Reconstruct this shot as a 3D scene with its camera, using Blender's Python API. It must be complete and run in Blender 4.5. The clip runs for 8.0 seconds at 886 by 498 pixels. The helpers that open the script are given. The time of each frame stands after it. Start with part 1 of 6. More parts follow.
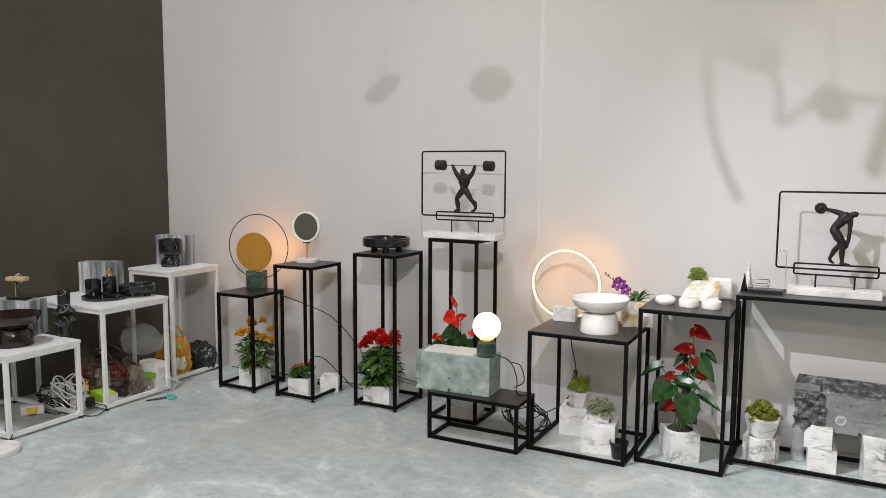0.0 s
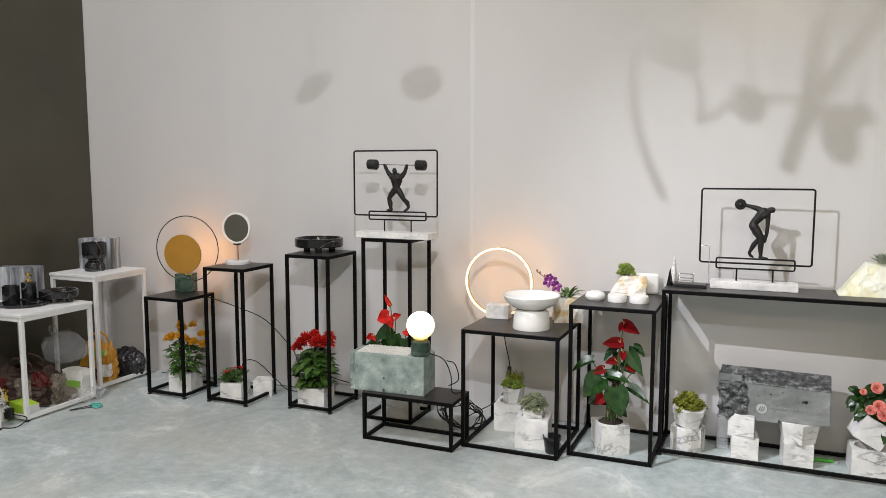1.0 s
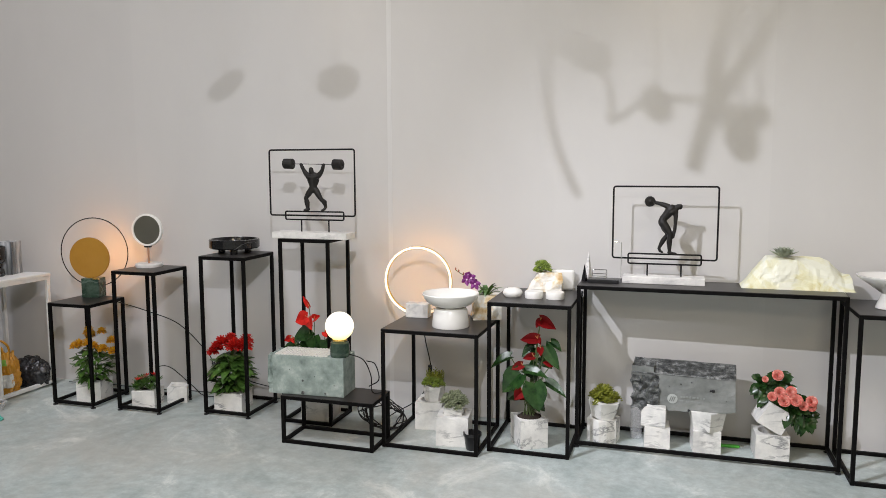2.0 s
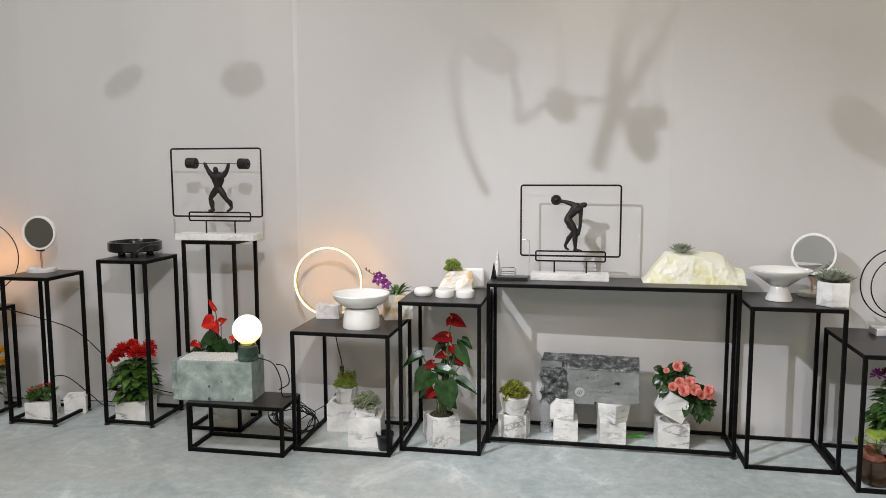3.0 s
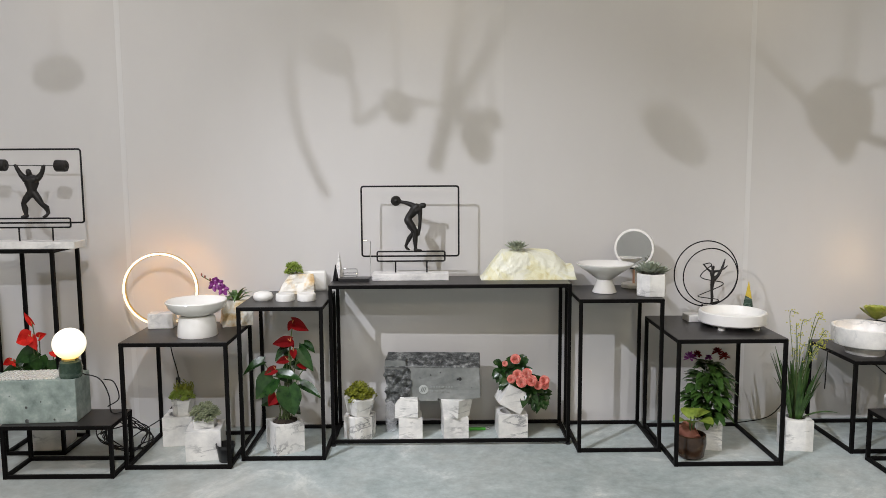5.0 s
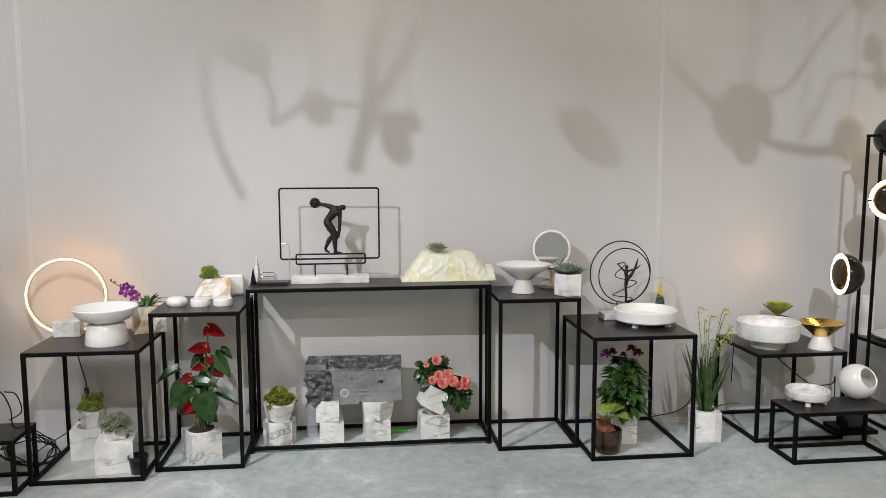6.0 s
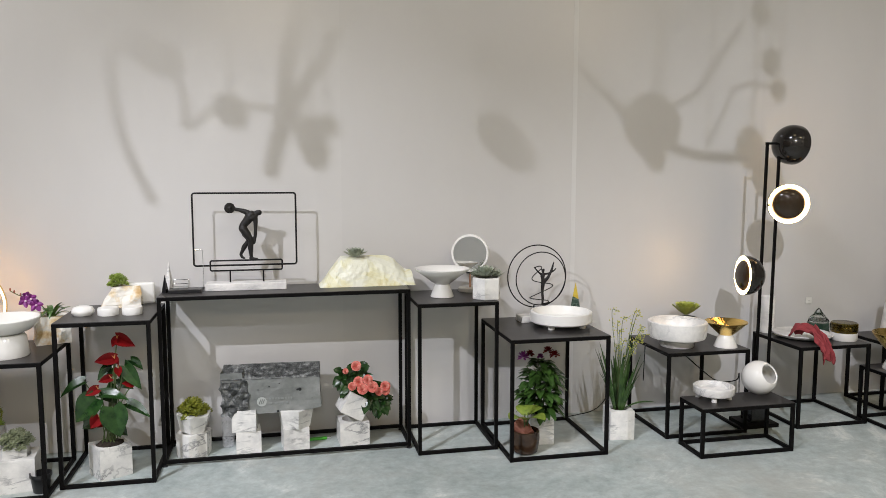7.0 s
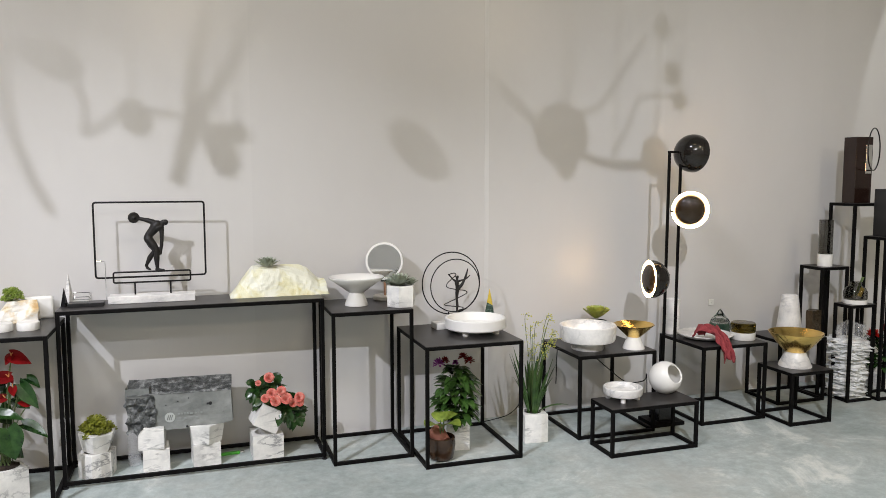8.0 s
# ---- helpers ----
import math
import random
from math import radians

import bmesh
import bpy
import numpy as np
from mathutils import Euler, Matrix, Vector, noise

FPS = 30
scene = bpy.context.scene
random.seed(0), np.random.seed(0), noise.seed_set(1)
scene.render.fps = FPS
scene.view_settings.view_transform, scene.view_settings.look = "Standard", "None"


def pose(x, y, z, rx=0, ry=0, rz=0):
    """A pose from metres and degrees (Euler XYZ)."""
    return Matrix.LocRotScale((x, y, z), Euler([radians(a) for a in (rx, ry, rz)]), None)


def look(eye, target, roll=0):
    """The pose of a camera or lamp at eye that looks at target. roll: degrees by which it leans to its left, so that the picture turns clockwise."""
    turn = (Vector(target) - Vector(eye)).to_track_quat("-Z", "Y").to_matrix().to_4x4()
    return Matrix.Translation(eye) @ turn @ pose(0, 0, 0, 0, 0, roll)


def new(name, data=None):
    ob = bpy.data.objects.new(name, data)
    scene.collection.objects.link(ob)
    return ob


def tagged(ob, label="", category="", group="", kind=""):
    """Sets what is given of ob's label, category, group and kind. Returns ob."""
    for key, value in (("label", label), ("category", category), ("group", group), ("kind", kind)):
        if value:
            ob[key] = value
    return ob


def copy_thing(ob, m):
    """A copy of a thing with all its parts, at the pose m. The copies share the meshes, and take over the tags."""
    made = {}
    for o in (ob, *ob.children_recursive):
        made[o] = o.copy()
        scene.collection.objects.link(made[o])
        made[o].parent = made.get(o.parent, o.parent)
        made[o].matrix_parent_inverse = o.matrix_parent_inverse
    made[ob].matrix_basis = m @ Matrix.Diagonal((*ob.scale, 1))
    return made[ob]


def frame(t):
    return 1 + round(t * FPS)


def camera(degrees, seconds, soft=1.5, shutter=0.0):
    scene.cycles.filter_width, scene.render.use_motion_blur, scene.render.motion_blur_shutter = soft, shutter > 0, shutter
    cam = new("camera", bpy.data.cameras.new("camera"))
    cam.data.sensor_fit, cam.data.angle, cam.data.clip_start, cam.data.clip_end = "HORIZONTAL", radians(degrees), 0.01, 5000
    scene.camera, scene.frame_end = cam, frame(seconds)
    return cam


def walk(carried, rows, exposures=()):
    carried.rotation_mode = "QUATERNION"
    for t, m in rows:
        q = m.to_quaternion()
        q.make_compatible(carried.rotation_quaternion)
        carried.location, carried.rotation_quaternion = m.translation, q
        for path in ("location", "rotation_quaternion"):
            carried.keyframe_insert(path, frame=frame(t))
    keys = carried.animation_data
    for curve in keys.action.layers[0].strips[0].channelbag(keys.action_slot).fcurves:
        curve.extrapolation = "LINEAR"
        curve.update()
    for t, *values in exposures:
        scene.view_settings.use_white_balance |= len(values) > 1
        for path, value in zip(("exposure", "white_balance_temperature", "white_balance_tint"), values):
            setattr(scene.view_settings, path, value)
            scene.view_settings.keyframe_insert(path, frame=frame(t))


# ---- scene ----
cam = camera(60.9, 8.0, soft=0.5)
PATH = [
    (0, (-0.195, -2.747, 1.402), (-1.12, -0.987, 1.189), 0.3),
    (0.5, (-0.18, -2.741, 1.401), (-1.038, -0.947, 1.188), 0.1),
    (1, (-0.165, -2.731, 1.401), (-0.945, -0.902, 1.187), -0.0),
    (1.5, (-0.152, -2.722, 1.4), (-0.847, -0.859, 1.185), -0.1),
    (3, (-0.112, -2.703, 1.404), (-0.488, -0.751, 1.183), -0.2),
    (3.5, (-0.099, -2.696, 1.404), (-0.385, -0.729, 1.183), -0.2),
    (4, (-0.084, -2.697, 1.404), (-0.268, -0.717, 1.184), -0.2),
    (4.5, (-0.07, -2.702, 1.405), (-0.155, -0.716, 1.185), -0.3),
    (6, (-0.046, -2.704, 1.405), (0.172, -0.728, 1.189), -0.2),
    (6.5, (-0.037, -2.705, 1.405), (0.281, -0.742, 1.194), -0.1),
    (7, (-0.022, -2.711, 1.406), (0.396, -0.766, 1.202), -0.0),
    (7.5, (-0.004, -2.719, 1.407), (0.516, -0.797, 1.213), -0.0),
    (8, (0.015, -2.725, 1.407), (0.634, -0.832, 1.223), -0.1),
]
walk(cam, [(t, look(eye, target, roll)) for t, eye, target, roll in PATH],
     ((0, -0.07), (1.5, -0.10), (3, -0.20), (4.5, -0.28), (6, -0.32), (7, -0.23), (8, -0.12)))

# ---- light ----
world = bpy.data.worlds.new("hall_air")
scene.world = world
world.use_nodes = True
world.node_tree.nodes["Background"].inputs["Color"].default_value = (1.0, 0.95, 0.86, 1)
world.node_tree.nodes["Background"].inputs["Strength"].default_value = 0.05


def lamp(name, kind, m, power, colour, size=0.3, spot=60, blend=0.5):
    data = bpy.data.lights.new(name, kind)
    data.energy, data.color = power, colour
    if kind == "AREA":
        data.shape, data.size = "DISK", size
    else:
        data.shadow_soft_size = size
    if kind == "SPOT":
        data.spot_size, data.spot_blend = radians(spot), blend
    ob = new(name, data)
    ob.matrix_world = m
    return ob


# cool spots in front of the wall: place, aim, power, cone
KEY, LEFT_SPOT, RIGHT_SPOT = (-3.15, -2.9, 4.35), (-0.28, -2.5, 2.9), (1.25, -2.6, 3.2)
for place, aim, watts, cone in ((KEY, (0.7, 1.3, 0.0), 1120, 35), (LEFT_SPOT, (-2.5, 0.7, 0.0), 285, 80), (RIGHT_SPOT, (3.6, 0.6, 0.0), 440, 77)):
    lamp("rail_spot", "SPOT", look(place, aim), watts, (0.87, 0.89, 1.0), 0.007, cone, 1.0)
# broad soft fill lamps under the roof, added for the unseen hall lighting
for hx, hy, watts, tone in ((-3.2, -3.2, 425, (0.90, 0.90, 1.0)), (0.5, -3.0, 30, (1.0, 0.82, 0.48)), (-2.0, -8.0, 60, (1.0, 0.82, 0.50)), (4.0, -7.0, 150, (1.0, 0.83, 0.52))):
    lamp("high_bay", "AREA", look((hx, hy, 7.6), (hx, hy - 0.3, 0.0)), watts, tone, 1.6)
# lamps of the stand across the aisle, mirrored in the satin wall
for sx in (-5.5, 0.1, 5.3):
    lamp("aisle_lamp", "AREA", look((sx, -6.7, 4.0), (sx * 0.3, 1.3, 1.5)), 27, (1.0, 0.82, 0.60), 0.34)
# hard-edged spot that lights the far end of the wall
lamp("end_spot", "SPOT", look((4.6, 0.3, 3.7), (6.0, 1.37, 1.2)), 44, (0.96, 0.98, 1.0), 0.02, 69.9, 0.06)

# ---- materials ----


def material(name, rough=0.5, metal=0.0, colour=(0.5, 0.5, 0.5), spec=0.5):
    mat = bpy.data.materials.new(name)
    mat.use_nodes = True
    b = mat.node_tree.nodes["Principled BSDF"]
    b.inputs["Base Color"].default_value = (*colour, 1)
    b.inputs["Roughness"].default_value = rough
    b.inputs["Metallic"].default_value = metal
    b.inputs["Specular IOR Level"].default_value = spec
    return mat


def node(mat, kind, **values):
    n = mat.node_tree.nodes.new(kind)
    for key, value in values.items():
        n.inputs[key.replace("_", " ")].default_value = value
    return n


def link(mat, a, b):
    mat.node_tree.links.new(a, b)


def coords(mat, scale=(1, 1, 1), shift=True):
    """Object coordinates, shifted from thing to thing so that no two are alike."""
    tc = node(mat, "ShaderNodeTexCoord")
    mp = node(mat, "ShaderNodeMapping")
    mp.inputs["Scale"].default_value = scale
    link(mat, tc.outputs["Object"], mp.inputs["Vector"])
    if shift:
        info = node(mat, "ShaderNodeObjectInfo")
        mul = node(mat, "ShaderNodeMath")
        mul.operation = "MULTIPLY"
        mul.inputs[1].default_value = 37.0
        link(mat, info.outputs["Random"], mul.inputs[0])
        comb = node(mat, "ShaderNodeCombineXYZ")
        link(mat, mul.outputs[0], comb.inputs[0])
        link(mat, mul.outputs[0], comb.inputs[1])
        link(mat, comb.outputs[0], mp.inputs["Location"])
    return mp.outputs[0]


def ramp(mat, fac, stops):
    r = node(mat, "ShaderNodeValToRGB")
    el = r.color_ramp.elements
    while len(el) < len(stops):
        el.new(0.5)
    for e, (p, c) in zip(el, stops):
        e.position, e.color = p, (*c, 1)
    link(mat, fac, r.inputs[0])
    return r.outputs[0]


def bsdf(mat):
    return mat.node_tree.nodes["Principled BSDF"]


def bump(mat, height, strength, distance):
    b = node(mat, "ShaderNodeBump", Strength=strength, Distance=distance)
    link(mat, height, b.inputs["Height"])
    link(mat, b.outputs[0], bsdf(mat).inputs["Normal"])


def noisy(mat, scale, stops, detail=5.0, stretch=(1, 1, 1), relief=0.0, distance=0.002, rough=None, distortion=0.0, shift=True):
    v = coords(mat, stretch, shift)
    n = node(mat, "ShaderNodeTexNoise", Scale=scale, Detail=detail, Roughness=0.6, Distortion=distortion)
    link(mat, v, n.inputs["Vector"])
    link(mat, ramp(mat, n.outputs["Fac"], stops), bsdf(mat).inputs["Base Color"])
    if relief:
        f = node(mat, "ShaderNodeTexNoise", Scale=scale * 6, Detail=4.0)
        link(mat, v, f.inputs["Vector"])
        bump(mat, f.outputs["Fac"], relief, distance)
    if rough:
        rr = node(mat, "ShaderNodeMapRange")
        rr.inputs["To Min"].default_value, rr.inputs["To Max"].default_value = rough
        link(mat, n.outputs["Fac"], rr.inputs["Value"])
        link(mat, rr.outputs[0], bsdf(mat).inputs["Roughness"])
    return mat


def marble(name, base, cloud, vein, rough=0.25, scale=6.0, width=0.035, amount=0.8, detail=7.0):
    """Cloudy stone with thin warped veins."""
    mat = material(name, rough)
    v = coords(mat)
    cloudy = node(mat, "ShaderNodeTexNoise", Scale=scale * 1.4, Detail=6.0, Roughness=0.62)
    link(mat, v, cloudy.inputs["Vector"])
    body = ramp(mat, cloudy.outputs["Fac"], ((0.36, cloud), (0.6, base)))
    slant = node(mat, "ShaderNodeMapping")
    slant.inputs["Rotation"].default_value = (0.5, 0.75, 0.4)
    slant.inputs["Scale"].default_value = (0.32, 1.0, 1.0)
    link(mat, v, slant.inputs["Vector"])
    warp = node(mat, "ShaderNodeTexNoise", Scale=scale, Detail=detail, Roughness=0.6, Distortion=0.5)
    link(mat, slant.outputs[0], warp.inputs["Vector"])
    away = node(mat, "ShaderNodeMath")
    away.operation = "SUBTRACT"
    away.inputs[1].default_value = 0.5
    link(mat, warp.outputs["Fac"], away.inputs[0])
    absolute = node(mat, "ShaderNodeMath")
    absolute.operation = "ABSOLUTE"
    link(mat, away.outputs[0], absolute.inputs[0])
    thin = ramp(mat, absolute.outputs[0], ((0.0, (amount,) * 3), (width, (0.0,) * 3)))
    patch = node(mat, "ShaderNodeTexNoise", Scale=scale * 0.8, Detail=2.0)
    link(mat, v, patch.inputs["Vector"])
    where = ramp(mat, patch.outputs["Fac"], ((0.42, (0.1,) * 3), (0.62, (1.0,) * 3)))
    both = node(mat, "ShaderNodeMath")
    both.operation = "MULTIPLY"
    link(mat, thin, both.inputs[0])
    link(mat, where, both.inputs[1])
    mix = node(mat, "ShaderNodeMix")
    mix.data_type = "RGBA"
    link(mat, both.outputs[0], mix.inputs[0])
    link(mat, body, mix.inputs[6])
    mix.inputs[7].default_value = (*vein, 1)
    link(mat, mix.outputs[2], bsdf(mat).inputs["Base Color"])
    return mat


def glass(name, colour, rough=0.02):
    mat = material(name, rough, 0.0, colour)
    bsdf(mat).inputs["Transmission Weight"].default_value = 1.0
    bsdf(mat).inputs["IOR"].default_value = 1.3
    return mat


def glowing(name, colour, strength):
    mat = material(name, 0.5, 0.0, (0.9, 0.88, 0.84))
    bsdf(mat).inputs["Emission Color"].default_value = (*colour, 1)
    bsdf(mat).inputs["Emission Strength"].default_value = strength
    return mat


WALL = noisy(material("satin_wall_panel", 0.25, spec=0.4), 1.1, ((0.3, (0.554, 0.540, 0.520)), (0.7, (0.596, 0.582, 0.560))), 14.0, (1, 1, 0.5), 0.02, 0.001, shift=False)
tone = node(WALL, "ShaderNodeHueSaturation")
tone_range = node(WALL, "ShaderNodeMapRange")
tone_range.inputs["To Min"].default_value, tone_range.inputs["To Max"].default_value = 0.955, 1.03
link(WALL, node(WALL, "ShaderNodeObjectInfo").outputs["Random"], tone_range.inputs["Value"])
link(WALL, tone_range.outputs[0], tone.inputs["Value"])
link(WALL, bsdf(WALL).inputs["Base Color"].links[0].from_socket, tone.inputs["Color"])
link(WALL, tone.outputs[0], bsdf(WALL).inputs["Base Color"])
JOINT = noisy(material("pale_joint_strip", 0.3, spec=0.4), 2.0, ((0.32, (0.560, 0.551, 0.533)), (0.68, (0.640, 0.631, 0.612))), 4.0, (1, 1, 0.6), shift=False)
DARK_WALL = noisy(material("dark_brown_panel", 0.4), 1.5, ((0.3, (0.058, 0.053, 0.037)), (0.7, (0.078, 0.072, 0.051))), 4.0, (1, 1, 1), 0.03, 0.001, (0.33, 0.45), shift=False)
HALL_GREY = noisy(material("hall_grey", 0.7), 0.7, ((0.3, (0.42, 0.43, 0.44)), (0.7, (0.5, 0.5, 0.5))), shift=False)
HALL_WHITE = noisy(material("plain_hall_white", 0.6), 0.7, ((0.3, (0.72, 0.73, 0.74)), (0.7, (0.78, 0.78, 0.78))), shift=False)
STEEL = noisy(material("black_powder_coat", 0.5, spec=0.08), 60, ((0.3, (0.0028, 0.0026, 0.0026)), (0.7, (0.006, 0.0055, 0.0055))), 3.0, relief=0.08, distance=0.0005)
TOP = noisy(material("charcoal_table_top", 0.5, spec=0.3), 5, ((0.3, (0.017, 0.016, 0.015)), (0.5, (0.027, 0.025, 0.024)), (0.72, (0.052, 0.048, 0.045))), 8.0, relief=0.05, distance=0.0005, rough=(0.26, 0.44))
WHITE_STEEL = noisy(material("white_powder_coat", 0.4), 20, ((0.3, (0.72, 0.72, 0.70)), (0.7, (0.8, 0.8, 0.78))), relief=0.05, distance=0.0005)
BRONZE = noisy(material("black_bronze", 0.52, spec=0.3), 30, ((0.3, (0.008, 0.007, 0.0065)), (0.7, (0.020, 0.018, 0.016))), relief=0.2, distance=0.001)
WIRE = material("black_wire", 0.45, 0.0, (0.005, 0.005, 0.005), 0.25)
BRASS = noisy(material("brushed_brass", 0.2, 1.0), 12, ((0.3, (0.80, 0.54, 0.16)), (0.7, (0.88, 0.63, 0.23))), 6.0, (1, 1, 14), 0.05, 0.0005)
AMBER = noisy(material("amber_disc", 0.35), 6, ((0.3, (0.36, 0.17, 0.018)), (0.7, (0.42, 0.21, 0.028))), 4.0)
COPPER = material("copper_stem", 0.3, 1.0, (0.80, 0.47, 0.33))
CHROME = material("chrome", 0.08, 1.0, (0.86, 0.86, 0.86))
MIRROR = material("mirror_glass", 0.015, 1.0, (0.92, 0.92, 0.9))
CERAMIC = noisy(material("white_glaze", 0.16), 9, ((0.3, (0.76, 0.745, 0.70)), (0.7, (0.80, 0.79, 0.75))))
WHITE_STONE = noisy(material("white_stone", 0.35), 8, ((0.3, (0.74, 0.73, 0.68)), (0.7, (0.80, 0.79, 0.75))), relief=0.05)
MARBLE = marble("white_marble", (0.80, 0.785, 0.745), (0.62, 0.61, 0.585), (0.30, 0.31, 0.32), 0.3, 8.0, 0.04, 0.55)
MARBLE_POT = marble("veined_pot_marble", (0.82, 0.81, 0.77), (0.64, 0.635, 0.61), (0.16, 0.165, 0.17), 0.4, 8.0, 0.030, 0.85)
MARBLE_BLACK = marble("black_marble", (0.009, 0.009, 0.010), (0.016, 0.016, 0.017), (0.52, 0.52, 0.52), 0.14, 5.0, 0.006, 0.6, 1.5)
MARBLE_BROWN = marble("dark_brown_marble", (0.012, 0.007, 0.0055), (0.019, 0.011, 0.008), (0.36, 0.33, 0.30), 0.12, 5.0, 0.006, 0.4, 1.5)
MARBLE_GREEN = marble("green_marble", (0.020, 0.042, 0.028), (0.055, 0.090, 0.066), (0.20, 0.27, 0.22), 0.2, 14.0, 0.04, 0.5)
GREEN_STONE = noisy(material("grey_green_stone", 0.62), 13, ((0.28, (0.10, 0.135, 0.12)), (0.43, (0.225, 0.28, 0.255)), (0.56, (0.31, 0.37, 0.34)), (0.70, (0.48, 0.53, 0.50))), 14.0, relief=0.35, distance=0.002, distortion=0.15)
GREY_STONE = noisy(material("dark_grey_stone", 0.55), 10, ((0.28, (0.11, 0.118, 0.11)), (0.5, (0.185, 0.195, 0.185)), (0.74, (0.28, 0.29, 0.275))), 8.0, relief=0.25, distance=0.002)
ROUGH_STONE = noisy(material("chiselled_dark_stone", 0.32), 34, ((0.34, (0.020, 0.022, 0.022)), (0.52, (0.075, 0.08, 0.078)), (0.68, (0.30, 0.31, 0.30))), 8.0, relief=0.9, distance=0.006)
FLUTED = noisy(material("grey_fluted_stone", 0.3), 14, ((0.34, (0.07, 0.078, 0.085)), (0.48, (0.22, 0.235, 0.25)), (0.64, (0.55, 0.57, 0.59))), 7.0, (1.6, 1.6, 0.16), 0.3, 0.002)
CREAM_STONE = noisy(material("cream_yellow_onyx", 0.38), 9, ((0.32, (0.60, 0.53, 0.25)), (0.43, (0.70, 0.68, 0.45)), (0.54, (0.75, 0.75, 0.62))), 6.0, relief=0.3, distance=0.004, distortion=1.0)
OCHRE_STONE = noisy(material("ochre_split_stone", 0.6), 12, ((0.34, (0.56, 0.36, 0.15)), (0.43, (0.72, 0.58, 0.36)), (0.52, (0.80, 0.77, 0.69))), 6.0, relief=0.5, distance=0.004)
SMOKE = glass("smoked_glass", (0.50, 0.49, 0.47))
OLIVE = glass("olive_glass", (0.36, 0.29, 0.08))
CLEAR = glass("clear_glass", (0.93, 0.95, 0.95))
PLASTIC = noisy(material("clear_crumpled_plastic", 0.07, spec=1.0), 4, ((0.3, (0.62, 0.63, 0.64)), (0.7, (0.84, 0.85, 0.86))), relief=0.8, distance=0.02)
bsdf(PLASTIC).inputs["Alpha"].default_value = 0.24
CABLE = material("black_cable", 0.5, 0.0, (0.006, 0.006, 0.006), 0.3)
CABLE_WHITE = material("white_cable", 0.5, 0.0, (0.72, 0.72, 0.70))
SOIL = noisy(material("potting_soil", 0.95), 60, ((0.3, (0.012, 0.009, 0.006)), (0.7, (0.05, 0.036, 0.024))), relief=0.6)
STEM = noisy(material("plant_stem", 0.6), 30, ((0.3, (0.06, 0.10, 0.03)), (0.7, (0.11, 0.15, 0.05))))


def leafy(name, dark, light, rough=0.4, scale=14.0):
    mat = noisy(material(name, rough), scale, ((0.3, dark), (0.7, light)), 4.0, relief=0.15, distance=0.001)
    bsdf(mat).inputs["Subsurface Weight"].default_value = 0.0
    return mat


LEAF_DEEP = leafy("deep_green_leaf", (0.005, 0.024, 0.005), (0.028, 0.075, 0.016), 0.26, 26.0)
LEAF = leafy("green_leaf", (0.022, 0.066, 0.010), (0.092, 0.185, 0.034), 0.36, 24.0)
LEAF_LIME = leafy("lime_leaf", (0.11, 0.17, 0.02), (0.28, 0.36, 0.06), 0.45, 30.0)
LEAF_OLIVE = leafy("olive_succulent_leaf", (0.10, 0.12, 0.010), (0.30, 0.31, 0.035), 0.5, 30.0)
LEAF_GREY = leafy("grey_green_succulent_leaf", (0.20, 0.235, 0.18), (0.42, 0.46, 0.35), 0.55)
LEAF_SAGE = leafy("sage_succulent_leaf", (0.12, 0.14, 0.075), (0.30, 0.33, 0.20), 0.55, 30.0)
LEAF_MID = leafy("mid_green_leaf", (0.014, 0.045, 0.008), (0.058, 0.125, 0.024), 0.34, 24.0)
LEAF_PALE = leafy("pale_lime_leaf", (0.24, 0.29, 0.035), (0.48, 0.50, 0.12), 0.45, 20.0)
LEAF_BRICK = leafy("brick_red_leaf", (0.20, 0.060, 0.040), (0.30, 0.10, 0.065), 0.5)
RED = leafy("red_petal", (0.38, 0.008, 0.007), (0.66, 0.030, 0.020), 0.35, 30.0)
DARK_RED = leafy("dark_red_petal", (0.10, 0.002, 0.003), (0.20, 0.005, 0.006), 0.45)
PINK = leafy("coral_pink_petal", (0.70, 0.10, 0.08), (0.88, 0.46, 0.38), 0.45, 60.0)
ORANGE = leafy("orange_yellow_petal", (0.60, 0.28, 0.010), (0.78, 0.46, 0.03), 0.5, 40.0)
PURPLE = leafy("purple_petal", (0.12, 0.010, 0.12), (0.30, 0.045, 0.27), 0.5, 40.0)
YELLOW = leafy("yellow_bud", (0.36, 0.36, 0.05), (0.56, 0.54, 0.12), 0.5)
for petal in (RED, DARK_RED, PINK):
    bsdf(petal).inputs["Specular IOR Level"].default_value = 0.2
YELLOW_STONE = noisy(material("yellow_stone", 0.3), 18, ((0.3, (0.42, 0.30, 0.02)), (0.7, (0.58, 0.43, 0.05))))
PINK_PALE = leafy("pale_pink_lip", (0.62, 0.40, 0.52), (0.78, 0.62, 0.70), 0.5)
CREAM = material("cream_spadix", 0.5, 0.0, (0.55, 0.25, 0.08))
LED = glowing("warm_led", (1.0, 0.45, 0.08), 14.0)
LED_FRONT = glowing("warm_led_diffuser", (1.0, 0.78, 0.48), 1.15)
GLOBE = glowing("opal_globe_lit", (1.0, 0.88, 0.62), 1.35)
# the bulb's uneven shine is put into the emission colour, yellower below
gz = node(GLOBE, "ShaderNodeSeparateXYZ")
link(GLOBE, node(GLOBE, "ShaderNodeTexCoord").outputs["Generated"], gz.inputs[0])
link(GLOBE, ramp(GLOBE, gz.outputs[2], ((0.02, (0.85, 0.66, 0.20)), (0.28, (1.0, 0.84, 0.46)), (0.55, (1.0, 0.92, 0.72)))), bsdf(GLOBE).inputs["Emission Color"])
RING_LED = glowing("floor_lamp_led", (1.0, 0.62, 0.27), 19.0)
